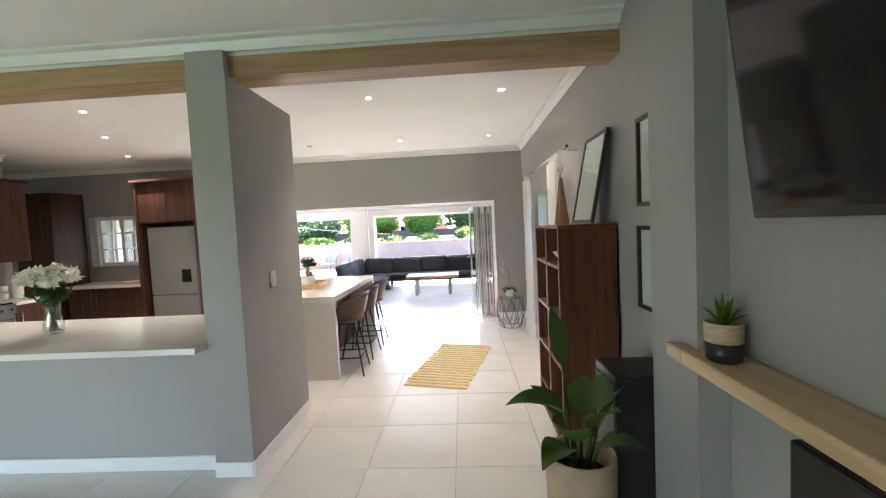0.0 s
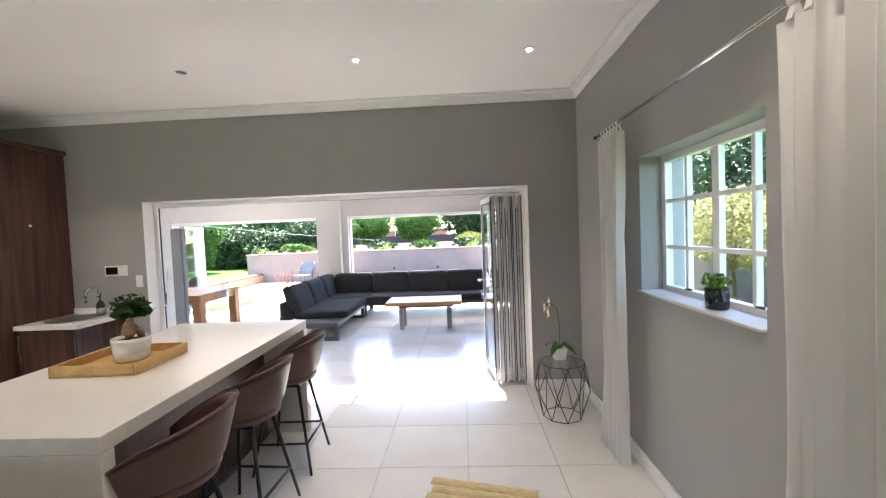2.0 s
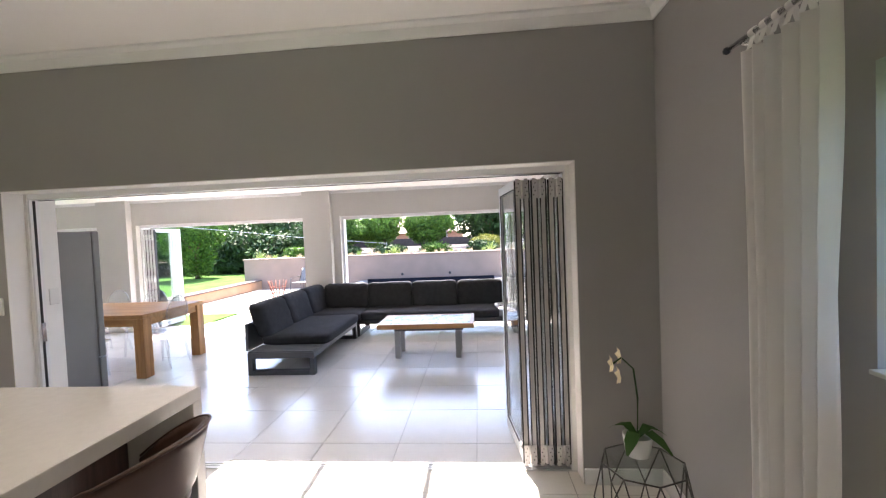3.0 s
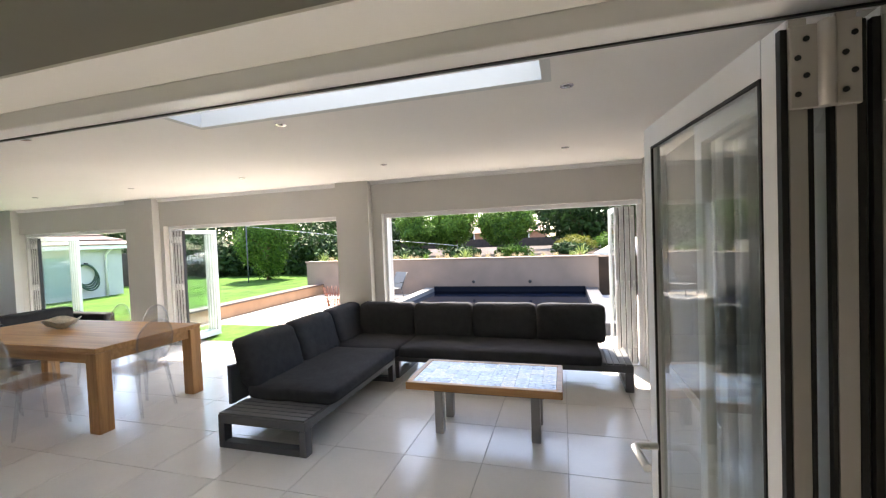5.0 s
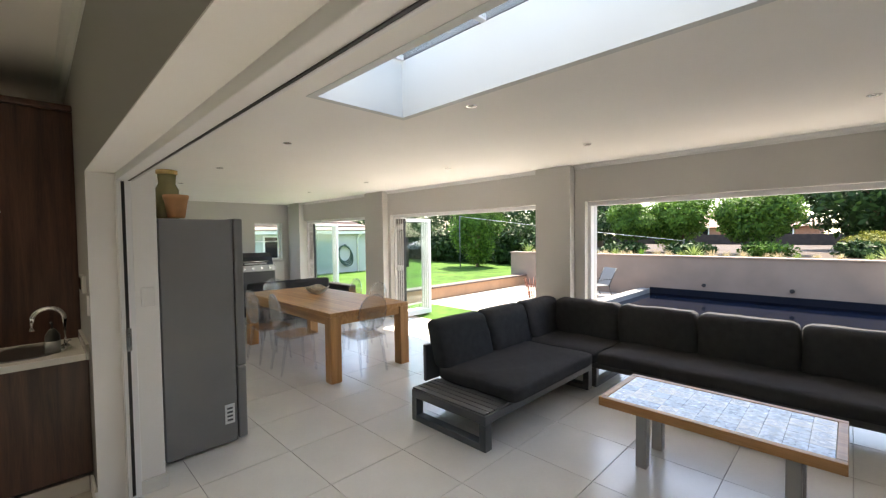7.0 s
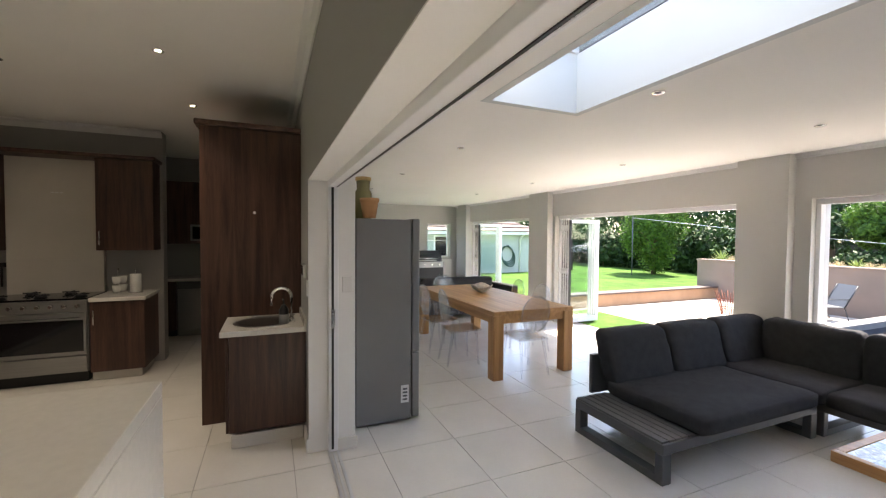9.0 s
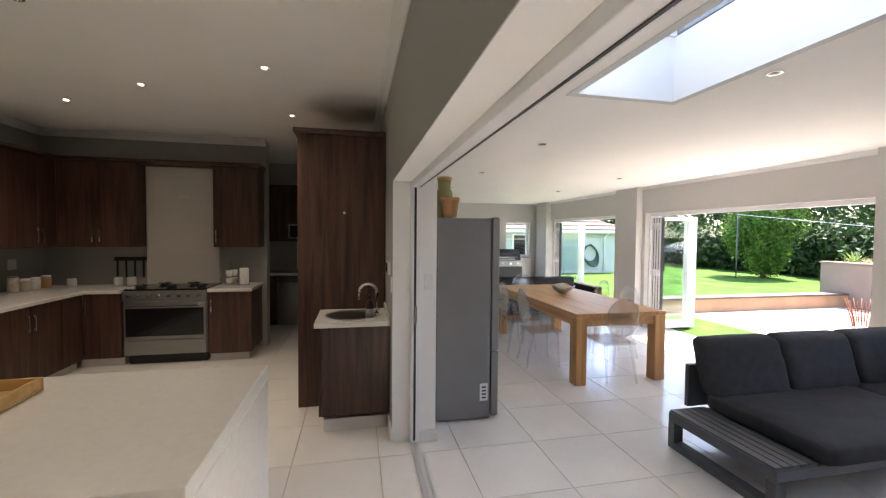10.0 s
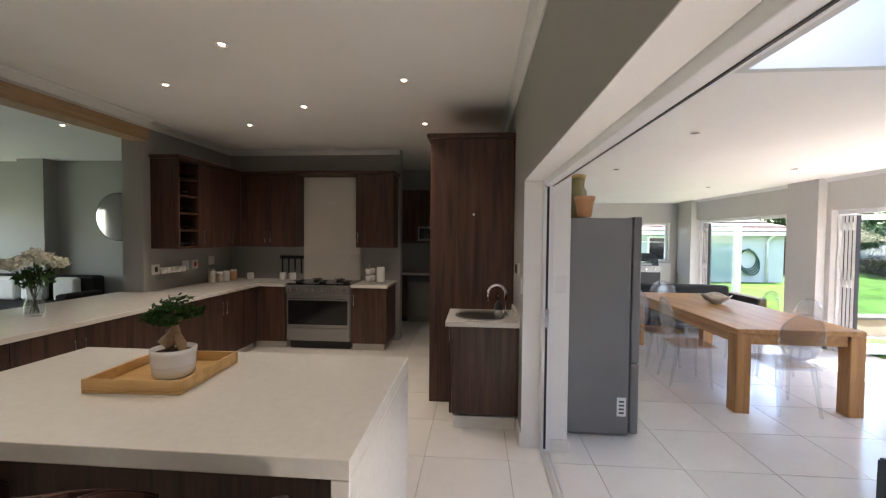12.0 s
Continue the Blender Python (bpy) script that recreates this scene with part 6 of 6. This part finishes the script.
part("firebox", cube(-11.75, -11.2, 3.12, 3.98, 0.781, 0.93, bevel=0.01), CHARCOAL, gb)
bm = bmesh.new()
pr = [(-11.74, 0.931), (-11.74, 1.10), (-11.62, 1.2), (-11.45, 1.22), (-11.28, 1.12), (-11.22, 0.931)]
for (xa, za), (xb, zb) in zip(pr, pr[1:]):
    bm.faces.new([bm.verts.new(p) for p in ((xa, 3.14, za), (xb, 3.14, zb), (xb, 3.96, zb), (xa, 3.96, za))])
for y in (3.14, 3.96):
    bm.faces.new([bm.verts.new((x, y, z)) for x, z in pr])
bmesh.ops.remove_doubles(bm, verts=bm.verts, dist=1e-5)
part("lid", bm, BLACK, gb)
part("lid_handle", tube(bmesh.new(), [(-11.19, 3.25, 1.02), (-11.19, 3.85, 1.02)], 0.014), CHROME, gb)
part("lid_strip", cube(-11.25, -11.21, 3.3, 3.8, 0.95, 0.98), STEEL, gb)
for k in range(4):
    part("knob", tube(bmesh.new(), [(-11.169, 3.25 + k * 0.2, 0.855), (-11.13, 3.25 + k * 0.2, 0.855)], 0.025, 12), CHROME, gb)
for x in (-11.7, -11.25):
    for y in (3.15, 3.95):
        part("wheel", tube(bmesh.new(), [(x, y - 0.02, 0.03), (x, y + 0.02, 0.03)], 0.03, 12), RUBBER, gb)
lw2 = thing("laundry_counter", "white low cabinet below the patio end window", "cabinet")
part("body", cube(-11.89, -11.8, 2.2, 4.5, 0.0, 0.95, bevel=0.004), WHITE, lw2)

# coffee table tiles
pat = [surf("patterned_tile_a", (0.50, 0.56, 0.66), 0.25, var=0.45, scale=26), surf("patterned_tile_b", (0.64, 0.66, 0.70), 0.25, var=0.3, scale=34), surf("patterned_tile_c", (0.36, 0.44, 0.58), 0.25, var=0.5, scale=30), surf("patterned_tile_d", (0.70, 0.70, 0.69), 0.25, var=0.15, scale=30)]
motif_m = surf("blue_grey_glaze_line", (0.22, 0.29, 0.42), 0.3, var=0.2)
rnd = random.Random(33)
nx, ny = 11, 5
tw, th = (CX1 - CX0 - 0.094) / nx, (CY1 - CY0 - 0.094) / ny
for i in range(nx):
    for j in range(ny):
        x, y = CX0 + 0.047 + i * tw, CY0 + 0.047 + j * th
        k = rnd.randrange(4)
        t = part("tile", cube(x + 0.001, x + tw - 0.001, y + 0.001, y + th - 0.001, CZ - 0.0115, CZ - 0.003), pat[k], ct)
        bm = bmesh.new()
        cx, cy, z = x + tw / 2, y + th / 2, CZ - 0.0024
        if k % 2 == 0:
            for q in range(4):
                a = math.pi / 2 * q + (math.pi / 4 if k else 0)
                u, v = Vector((math.cos(a), math.sin(a), 0)) * tw * 0.36, Vector((-math.sin(a), math.cos(a), 0)) * tw * 0.12
                c = Vector((cx, cy, z))
                bm.faces.new([bm.verts.new(c), bm.verts.new(c + u * 0.5 + v), bm.verts.new(c + u), bm.verts.new(c + u * 0.5 - v)])
        else:
            for s_ in (0.42, 0.26):
                o = [Vector((cx + tw * s_ * dx, cy + th * s_ * dy, z)) for dx, dy in ((1, 0), (0, 1), (-1, 0), (0, -1))]
                n_ = [Vector((cx + tw * (s_ - 0.07) * dx, cy + th * (s_ - 0.07) * dy, z)) for dx, dy in ((1, 0), (0, 1), (-1, 0), (0, -1))]
                for q in range(4):
                    bm.faces.new([bm.verts.new(p) for p in (o[q], o[(q + 1) % 4], n_[(q + 1) % 4], n_[q])])
        part("glaze_pattern", bm, motif_m, t)

# ---------- garden ----------
lf = thing("lawn_edge_coping", "brown coping bricks on the low lawn wall", "coping")
cop = bpy.data.meshes.new("brick")
bm = cube(-8.80, -8.46, 0.003, 0.197, 0.261, 0.30, bevel=0.004)
bm.to_mesh(cop)
bm.free()
cop.materials.append(COPING)
for k in range(30):
    o = new("brick", cop)
    o.location = (0, 4.97 + k * 0.2, 0)
    o.parent = lf
pv = bpy.data.meshes.new("paving_slab")
bm = cube(0.004, 0.446, 0.004, 0.446, -0.045, -0.02, bevel=0.004)
bm.to_mesh(pv)
bm.free()
pv.materials.append(PAVING)
bed = bpy.data.objects["paving_bed"]
for i in range(23):
    for j in range(13):
        x, y = -8.49 + i * 0.45, 4.97 + j * 0.45
        if (x + 0.45 > -5.0 and x < -0.2 and y + 0.45 > 6.45) or (-8.45 < x < -6.6 and 5.1 < y < 6.3) or y + 0.45 > 11.0:
            continue
        o = new("paving_slab", pv)
        o.location = (x, y, 0)
        o.parent = bed

rnd = random.Random(77)


def tree(x, y, z0, crown_z, radii, count, size, m, label, trunk=0.08, clumps=7, name="tree"):
    t = thing(name, label, "tree", at=(x, y, z0))
    h = crown_z - z0
    part("trunk", tube(bmesh.new(), [(0, 0, -0.1), (0.03, 0.02, h * 0.4), (-0.02, 0.0, h * 0.8), (0, 0, h)], [trunk, trunk * 0.8, trunk * 0.6, trunk * 0.3], 8), BARK, t)
    bm = bmesh.new()
    foliage(bm, (0, 0, h), (radii[0] * 0.85, radii[1] * 0.85, radii[2] * 0.85), int(count * 0.5), size, rnd, 0.4)
    lb = bmesh.new()
    for k in range(clumps):
        d = Vector((rnd.gauss(0, 1), rnd.gauss(0, 1), rnd.gauss(0, 0.8))).normalized()
        c = Vector((d.x * radii[0] * 0.68, d.y * radii[1] * 0.68, h + d.z * radii[2] * 0.68))
        s = rnd.uniform(0.32, 0.5)
        foliage(bm, c, (radii[0] * s, radii[1] * s, radii[2] * s), int(count * 0.5 / clumps), size, rnd, 0.45)
        tube(lb, [(0, 0, h * 0.6), (c + Vector((0, 0, h * 0.8))) / 2, c], [trunk * 0.4, trunk * 0.25, trunk * 0.1], 6)
    part("limbs", lb, BARK, t)
    part("crown", bm, m, t, recalc=False)
    return t


MOP = "clipped round-headed green tree behind the garden wall"
tree(-6.2, 14.0, 0.85, 1.95, (0.9, 0.85, 0.72), 12000, 0.05, TREELEAF, MOP)
tree(-5.0, 14.6, 0.85, 2.15, (1.0, 0.95, 1.1), 12000, 0.05, LIMELEAF, MOP)
tree(-2.95, 14.0, 0.85, 2.0, (1.15, 1.0, 0.9), 15000, 0.05, TREELEAF, MOP)
tree(-0.3, 18.5, 0.85, 2.6, (2.6, 2.0, 1.5), 8000, 0.12, DARKLEAF, "broad dark tree in the neighbouring garden", 0.14, 10)
tree(3.6, 17.0, 0.85, 2.7, (2.4, 2.0, 1.9), 6000, 0.13, DARKLEAF, "broad dark tree in the neighbouring garden", 0.14, 9)
tree(-8.6, 15.5, 0.85, 1.8, (1.1, 0.9, 0.8), 2600, 0.08, DARKLEAF, "dark leafy shrub beside the garden wall", 0.06)
tree(-12.6, 13.4, 0.2, 2.0, (1.25, 1.1, 1.85), 14000, 0.055, TREELEAF, "sunlit tree with bright glossy leaves over the lawn", 0.1, 9)
for k, (x, y, r, h) in enumerate(((-10.2, 18.5, 2.4, 2.4), (-14.2, 19.0, 2.8, 2.8), (-18.0, 18.5, 2.7, 2.6), (-22.5, 18.0, 3.0, 2.8), (-27.0, 17.0, 3.0, 2.8), (-12.2, 17.0, 1.7, 1.2), (-16.3, 17.2, 1.6, 1.2), (-31, 14.0, 3.2, 2.6))):
    tree(x, y, 0.2, h, (r, r * 0.75, r * 0.95), 9000, 0.10, DARKLEAF, "tall dark tree in the boundary planting", 0.15, 10)
for k in range(9):
    tree(-28.5 + k * 2.3, 15.6 + 0.5 * math.sin(k * 2.1), 0.2, 1.05, (1.7, 1.0, 1.35), 3600, 0.11, DARKLEAF, "dense dark shrub along the back of the lawn", 0.06, 6, "shrub")
for k in range(5):
    tree(-8.0 + k * 1.8, 13.0 + 0.25 * math.sin(k * 3.3), 0.96, 1.12, (0.75, 0.45, 0.27), 1500, 0.06, DARKLEAF if k % 3 else TREELEAF, "low dark shrub below the round trees", 0.03, 5, "shrub")
# palm with drooping dead fronds
pm = thing("palm_tree", "palm with a skirt of dry brown fronds", "palm", at=(-9.3, 18.0, 0.85))
part("trunk", tube(bmesh.new(), [(0, 0, -0.1), (0, 0, 3.0)], [0.25, 0.2], 10), BARK, pm)
blades(pm, 60, 1.1, 0.05, 2.6, TUFTLEAF, 6, 2.6, "dead_fronds", True)
blades(pm, 40, 1.8, 0.06, 3.0, DARKLEAF, 7, 1.4, "fronds", True)
hd2 = thing("golden_hedge", "clipped golden-green hedge behind the wall", "hedge", at=(-0.6, 15.0, 0.85))
part("leaves", foliage(bmesh.new(), (0, 0, 0.35), (0.75, 0.6, 0.36), 4000, 0.035, rnd, 0.4), GOLDLEAF, hd2, recalc=False)
hd3 = thing("green_hedge", "rounded green hedge behind the wall", "hedge", at=(0.8, 15.6, 0.85))
part("leaves", foliage(bmesh.new(), (0, 0, 0.4), (0.8, 0.6, 0.4), 3600, 0.045, rnd, 0.4), TREELEAF, hd3, recalc=False)


def agave(x, y, z, n, L, w, m, seed, nm="agave", label="spiky yellow-green agave above the garden wall"):
    a = thing(nm, label, "plant", "plants along the garden wall", at=(x, y, z))
    blades(a, n, L, w, 0.0, m, seed, 1.25, "leaves", True)


for k, (x, s) in enumerate(((-3.95, 0.42), (-0.55, 0.45), (-8.9, 0.40), (-5.95, 0.28), (-8.35, 0.25), (-6.6, 0.25))):
    agave(x, 11.75, 0.96, 34, s, 0.022, SPIKELEAF, k)
rs = random.Random(4)
for k in range(26):
    x = -8.7 + k * 0.325 + rs.uniform(-0.1, 0.1)
    agave(x, 11.5 + rs.uniform(0, 0.4), 0.96, 60, rs.uniform(0.17, 0.27), 0.007, rs.choice([TUFTLEAF, SPIKELEAF, TUFTLEAF, LIMELEAF]), k + 50, "grass_tuft", "low tuft of dry ornamental grass above the wall")

# outbuilding
ob = thing("outbuilding", "pale sage outbuilding with a brown tiled roof", "building")
part("wall", cube(-20, -15.0, 2.0, 9.4, 0.0, 1.76), SAGE, ob)
part("fascia", cube(-14.75, -14.70, 1.7, 9.75, 1.69, 1.81, bevel=0.004), TRIM, ob)
part("soffit", cube(-20, -14.751, 1.7, 9.75, 1.761, 1.78), TRIM, ob)
bm = bmesh.new()
for k in range(8):
    xa, xb = -14.66 - k * 0.36, -14.66 - (k + 1) * 0.36 - 0.05
    za, zb = 1.81 + k * 0.155, 1.81 + (k + 1) * 0.155
    e = 0.36 * k
    vs = [bm.verts.new(p) for p in ((xa, 1.6 + e, za + 0.03), (xa, 9.85 - e, za + 0.03), (xb, 9.85 - e - 0.36, zb), (xb, 1.6 + e + 0.36, zb), (xa, 1.6 + e, za), (xa, 9.85 - e, za))]
    bm.faces.new(vs[:4])
    bm.faces.new((vs[0], vs[1], vs[5], vs[4]))
    b2 = [bm.verts.new(p) for p in ((xa, 9.85 - e, za + 0.03), (-20, 9.85 - e, za + 0.03), (-20, 9.85 - e - 0.36, zb), (xb, 9.85 - e - 0.36, zb))]
    bm.faces.new(b2)
part("roof", bm, ROOFTILE, ob)
part("downpipe", tube(bmesh.new(), [(-14.78, 8.95, 1.70), (-14.86, 8.9, 1.62), (-14.95, 8.87, 1.5), (-14.95, 8.87, 0.2)], 0.035), TRIM, ob)
wi = part("window", cube(-14.999, -14.97, 5.2, 6.6, 0.75, 1.65), TRIM, ob)
for k in range(2):
    part("pane", cube(-14.969, -14.965, 5.26 + k * 0.67, 5.86 + k * 0.67, 0.81, 1.59), BLACKGLASS, wi)
hz = thing("garden_hose", "dark green garden hose coiled on the outbuilding wall", "hose")
for k in range(4):
    part("coil", tube(bmesh.new(), [(-14.96 + 0.02 * k, 8.30 + (0.26 + 0.02 * k) * math.cos(a + 0.1 * k), 0.93 - 0.03 * k + (0.31 + 0.03 * k) * math.sin(a)) for a in [2 * math.pi * q / 28 for q in range(29)]], 0.022, 6, False), surf("green_hose", (0.03, 0.07, 0.05), 0.45), hz)
part("hook", cube(-14.999, -14.9, 8.27, 8.33, 1.22, 1.28), BLACK, hz)
fn = struct("wall_boundary", cube(-15.5, 20, 24, 24.2, -0.1, 1.45), FENCE, "dark boundary fence behind the planting")
struct("wall_boundary_west", cube(-30, -15.05, 11.4, 11.6, 0.1, 1.5), FENCE, "dark boundary fence beside the outbuilding")


def house(x0, x1, y0, y1, zw, label):
    h = thing("house", label, "house")
    part("wall", cube(x0, x1, y0, y1, 0.5, zw), BRICK, h)
    bm = bmesh.new()
    ym = (y0 + y1) / 2
    o = 0.4
    A = [bm.verts.new(p) for p in ((x0 - o, y0 - o, zw), (x1 + o, y0 - o, zw), (x1 + o, y1 + o, zw), (x0 - o, y1 + o, zw), (x0 + 2, ym, zw + 1.5), (x1 - 2, ym, zw + 1.5))]
    for f in ((0, 1, 5, 4), (1, 2, 5), (2, 3, 4, 5), (3, 0, 4), (3, 2, 1, 0)):
        bm.faces.new([A[i] for i in f])
    part("roof", bm, surf("weathered_pink_roof", (0.30, 0.20, 0.16), 0.8, var=0.2, scale=5, bump=0.3), h)
    for k in range(3):
        xx = x0 + 1 + k * (x1 - x0 - 2) / 2.6
        w = part("window", cube(xx, xx + 1.2, y0 - 0.05, y0 - 0.001, 1.0, 1.9), TRIM, h)
        part("pane", cube(xx + 0.07, xx + 1.13, y0 - 0.06, y0 - 0.0505, 1.07, 1.83), BLACKGLASS, w)


house(-10.5, -2.5, 34, 40, 1.9, "distant brick house with a pinkish tiled roof")
house(-1.2, 9.0, 36, 42, 1.8, "distant brick house with a pinkish tiled roof")
cl = thing("washing_line", "thin white wire strung across the garden", "wire")
part("wire", tube(bmesh.new(), [(-12.5, 12.2, 2.35), (-8.0, 12.6, 1.75), (-4.5, 13.0, 1.35)], 0.006, 6), TRIM, cl)
part("post", tube(bmesh.new(), [(-12.5, 12.2, 0.1), (-12.5, 12.2, 2.4)], 0.02, 6), CHARCOAL, cl)
part("post", tube(bmesh.new(), [(-4.5, 13.0, 0.9), (-4.5, 13.0, 1.4)], 0.02, 6), CHARCOAL, cl)


def lounger(x, y, r):
    l = thing("pool_chair", "dark sling pool chair on the paving", "chair", "chairs beside the pool")
    bm = bmesh.new()
    box(bm, -0.25, 0.25, -0.3, 0.25, 0.38, 0.40)
    part("seat", bm, CHARCOAL, l)
    bm = bmesh.new()
    bm.faces.new([bm.verts.new(p) for p in ((-0.25, 0.25, 0.40), (0.25, 0.25, 0.40), (0.25, 0.5, 1.0), (-0.25, 0.5, 1.0))])
    bm.faces.new([bm.verts.new(p) for p in ((-0.25, 0.265, 0.39), (-0.25, 0.515, 0.99), (0.25, 0.515, 0.99), (0.25, 0.265, 0.39))])
    part("backrest", bm, CHARCOAL, l)
    for s in (-0.27, 0.27):
        part("leg", tube(bmesh.new(), [(s, -0.3, 0.0), (s, -0.28, 0.6), (s, 0.32, 0.62)], 0.014, 6), BLACK, l)
        part("leg", tube(bmesh.new(), [(s, 0.35, 0.0), (s, 0.25, 0.39), (s, 0.5, 1.0)], 0.014, 6), BLACK, l)
    l.matrix_world = pose(x, y, -0.02, 0, 0, r) @ Matrix.Diagonal((0.9, 0.9, 0.72, 1))


lounger(-5.75, 10.0, -30)
lounger(-6.7, 10.2, -10)
fpit = thing("fire_basket", "rusty iron slatted fire basket on the paving", "fire basket", at=(-6.75, 8.7, -0.02))
RUST = surf("rusted_iron", (0.20, 0.07, 0.04), 0.8, 0.3, var=0.3, scale=12)
for k in range(14):
    a = 2 * math.pi * k / 14
    part("bar", tube(bmesh.new(), [(0.13 * math.cos(a), 0.13 * math.sin(a), 0.0), (0.16 * math.cos(a), 0.16 * math.sin(a), 0.15), (0.26 * math.cos(a), 0.26 * math.sin(a), 0.5)], 0.009, 6), RUST, fpit)
for r_, z in ((0.16, 0.15), (0.21, 0.32)):
    part("hoop", tube(bmesh.new(), [(r_ * math.cos(a), r_ * math.sin(a), z) for a in [2 * math.pi * q / 20 for q in range(21)]], 0.008, 6, False), RUST, fpit)
um = thing("garden_parasol", "white parasol beyond the end of the pool wall", "parasol", at=(1.0, 13.0, 0))
part("pole", tube(bmesh.new(), [(0, 0, -0.1), (0, 0, 1.5)], 0.03), ALU, um)
part("canopy", lathe(bmesh.new(), [(1.2, 0.95), (0.6, 1.25), (0.02, 1.45)], (0, 0, 0), 8), LINEN, um)

# outside the recessed window
for x, y, z, r, m in ((2.6, -0.9, 1.4, 0.75, YELLOWLEAF), (3.0, 0.6, 1.5, 0.85, YELLOWLEAF), (2.8, 2.0, 1.5, 0.85, YELLOWLEAF), (2.9, -2.2, 1.3, 0.7, YELLOWLEAF)):
    tree(x, y, -0.12, z, (r, r, r * 0.75), 5000, 0.035, m, "yellow-green flowering shrub outside the window", 0.05)
for x, y, z, r in ((6.4, -5.5, 2.8, 2.0), (6.0, -3.5, 2.8, 2.0), (6.2, 0.0, 3.0, 2.2), (6.0, 3.2, 2.8, 2.0), (5.2, 5.5, 2.4, 1.6)):
    tree(x, y, -0.12, z, (r, r, r), 8000, 0.08, DARKLEAF, "dark tree outside the window", 0.12)
struct("fence_east", cube(4.6, 4.7, -12, 9, -0.12, 1.25), FENCE, "dark timber fence beside the house", "fence")
struct("pier_outside", cube(0.361, 0.42, -1.34, -1.0, -0.12, 2.6), WHITE, "white outside pier beside the window", "pier")

# ---------- floor tiles ----------
T = 0.597
tile_me = bpy.data.meshes.new("tile")
bm = cube(0.002, T - 0.002, 0.002, T - 0.002, -0.008, 0.0, bevel=0.0012)
bm.to_mesh(tile_me)
bm.free()
tile_me.materials.append(TILE)
floor_ob = bpy.data.objects["floor"]
rest = bmesh.new()
count = 0
for i in range(-14, 8):
    for j in range(-20, 8):
        x, y = -4.04 + i * T, 1.083 + j * T
        if x < -12.0 or x + T > 0.12 + T or y < -10.2 or y + T > 5.3:
            continue
        if -5.5 < x < 0.03 and -7.4 < y < 4.6 and x + T < 0.07 and count < 300:
            o = new("tile", tile_me)
            o.location = (x, y, 0)
            o.parent = floor_ob
            count += 1
        else:
            x1, y1 = min(x + T, 0.089), min(y + T, 4.93)
            if x1 - x > 0.02 and y1 - y > 0.02:
                box(rest, x + 0.002, x1 - 0.002, y + 0.002, y1 - 0.002, -0.008, 0.0)
part("tile_field", rest, TILE, floor_ob, kind="stuff")
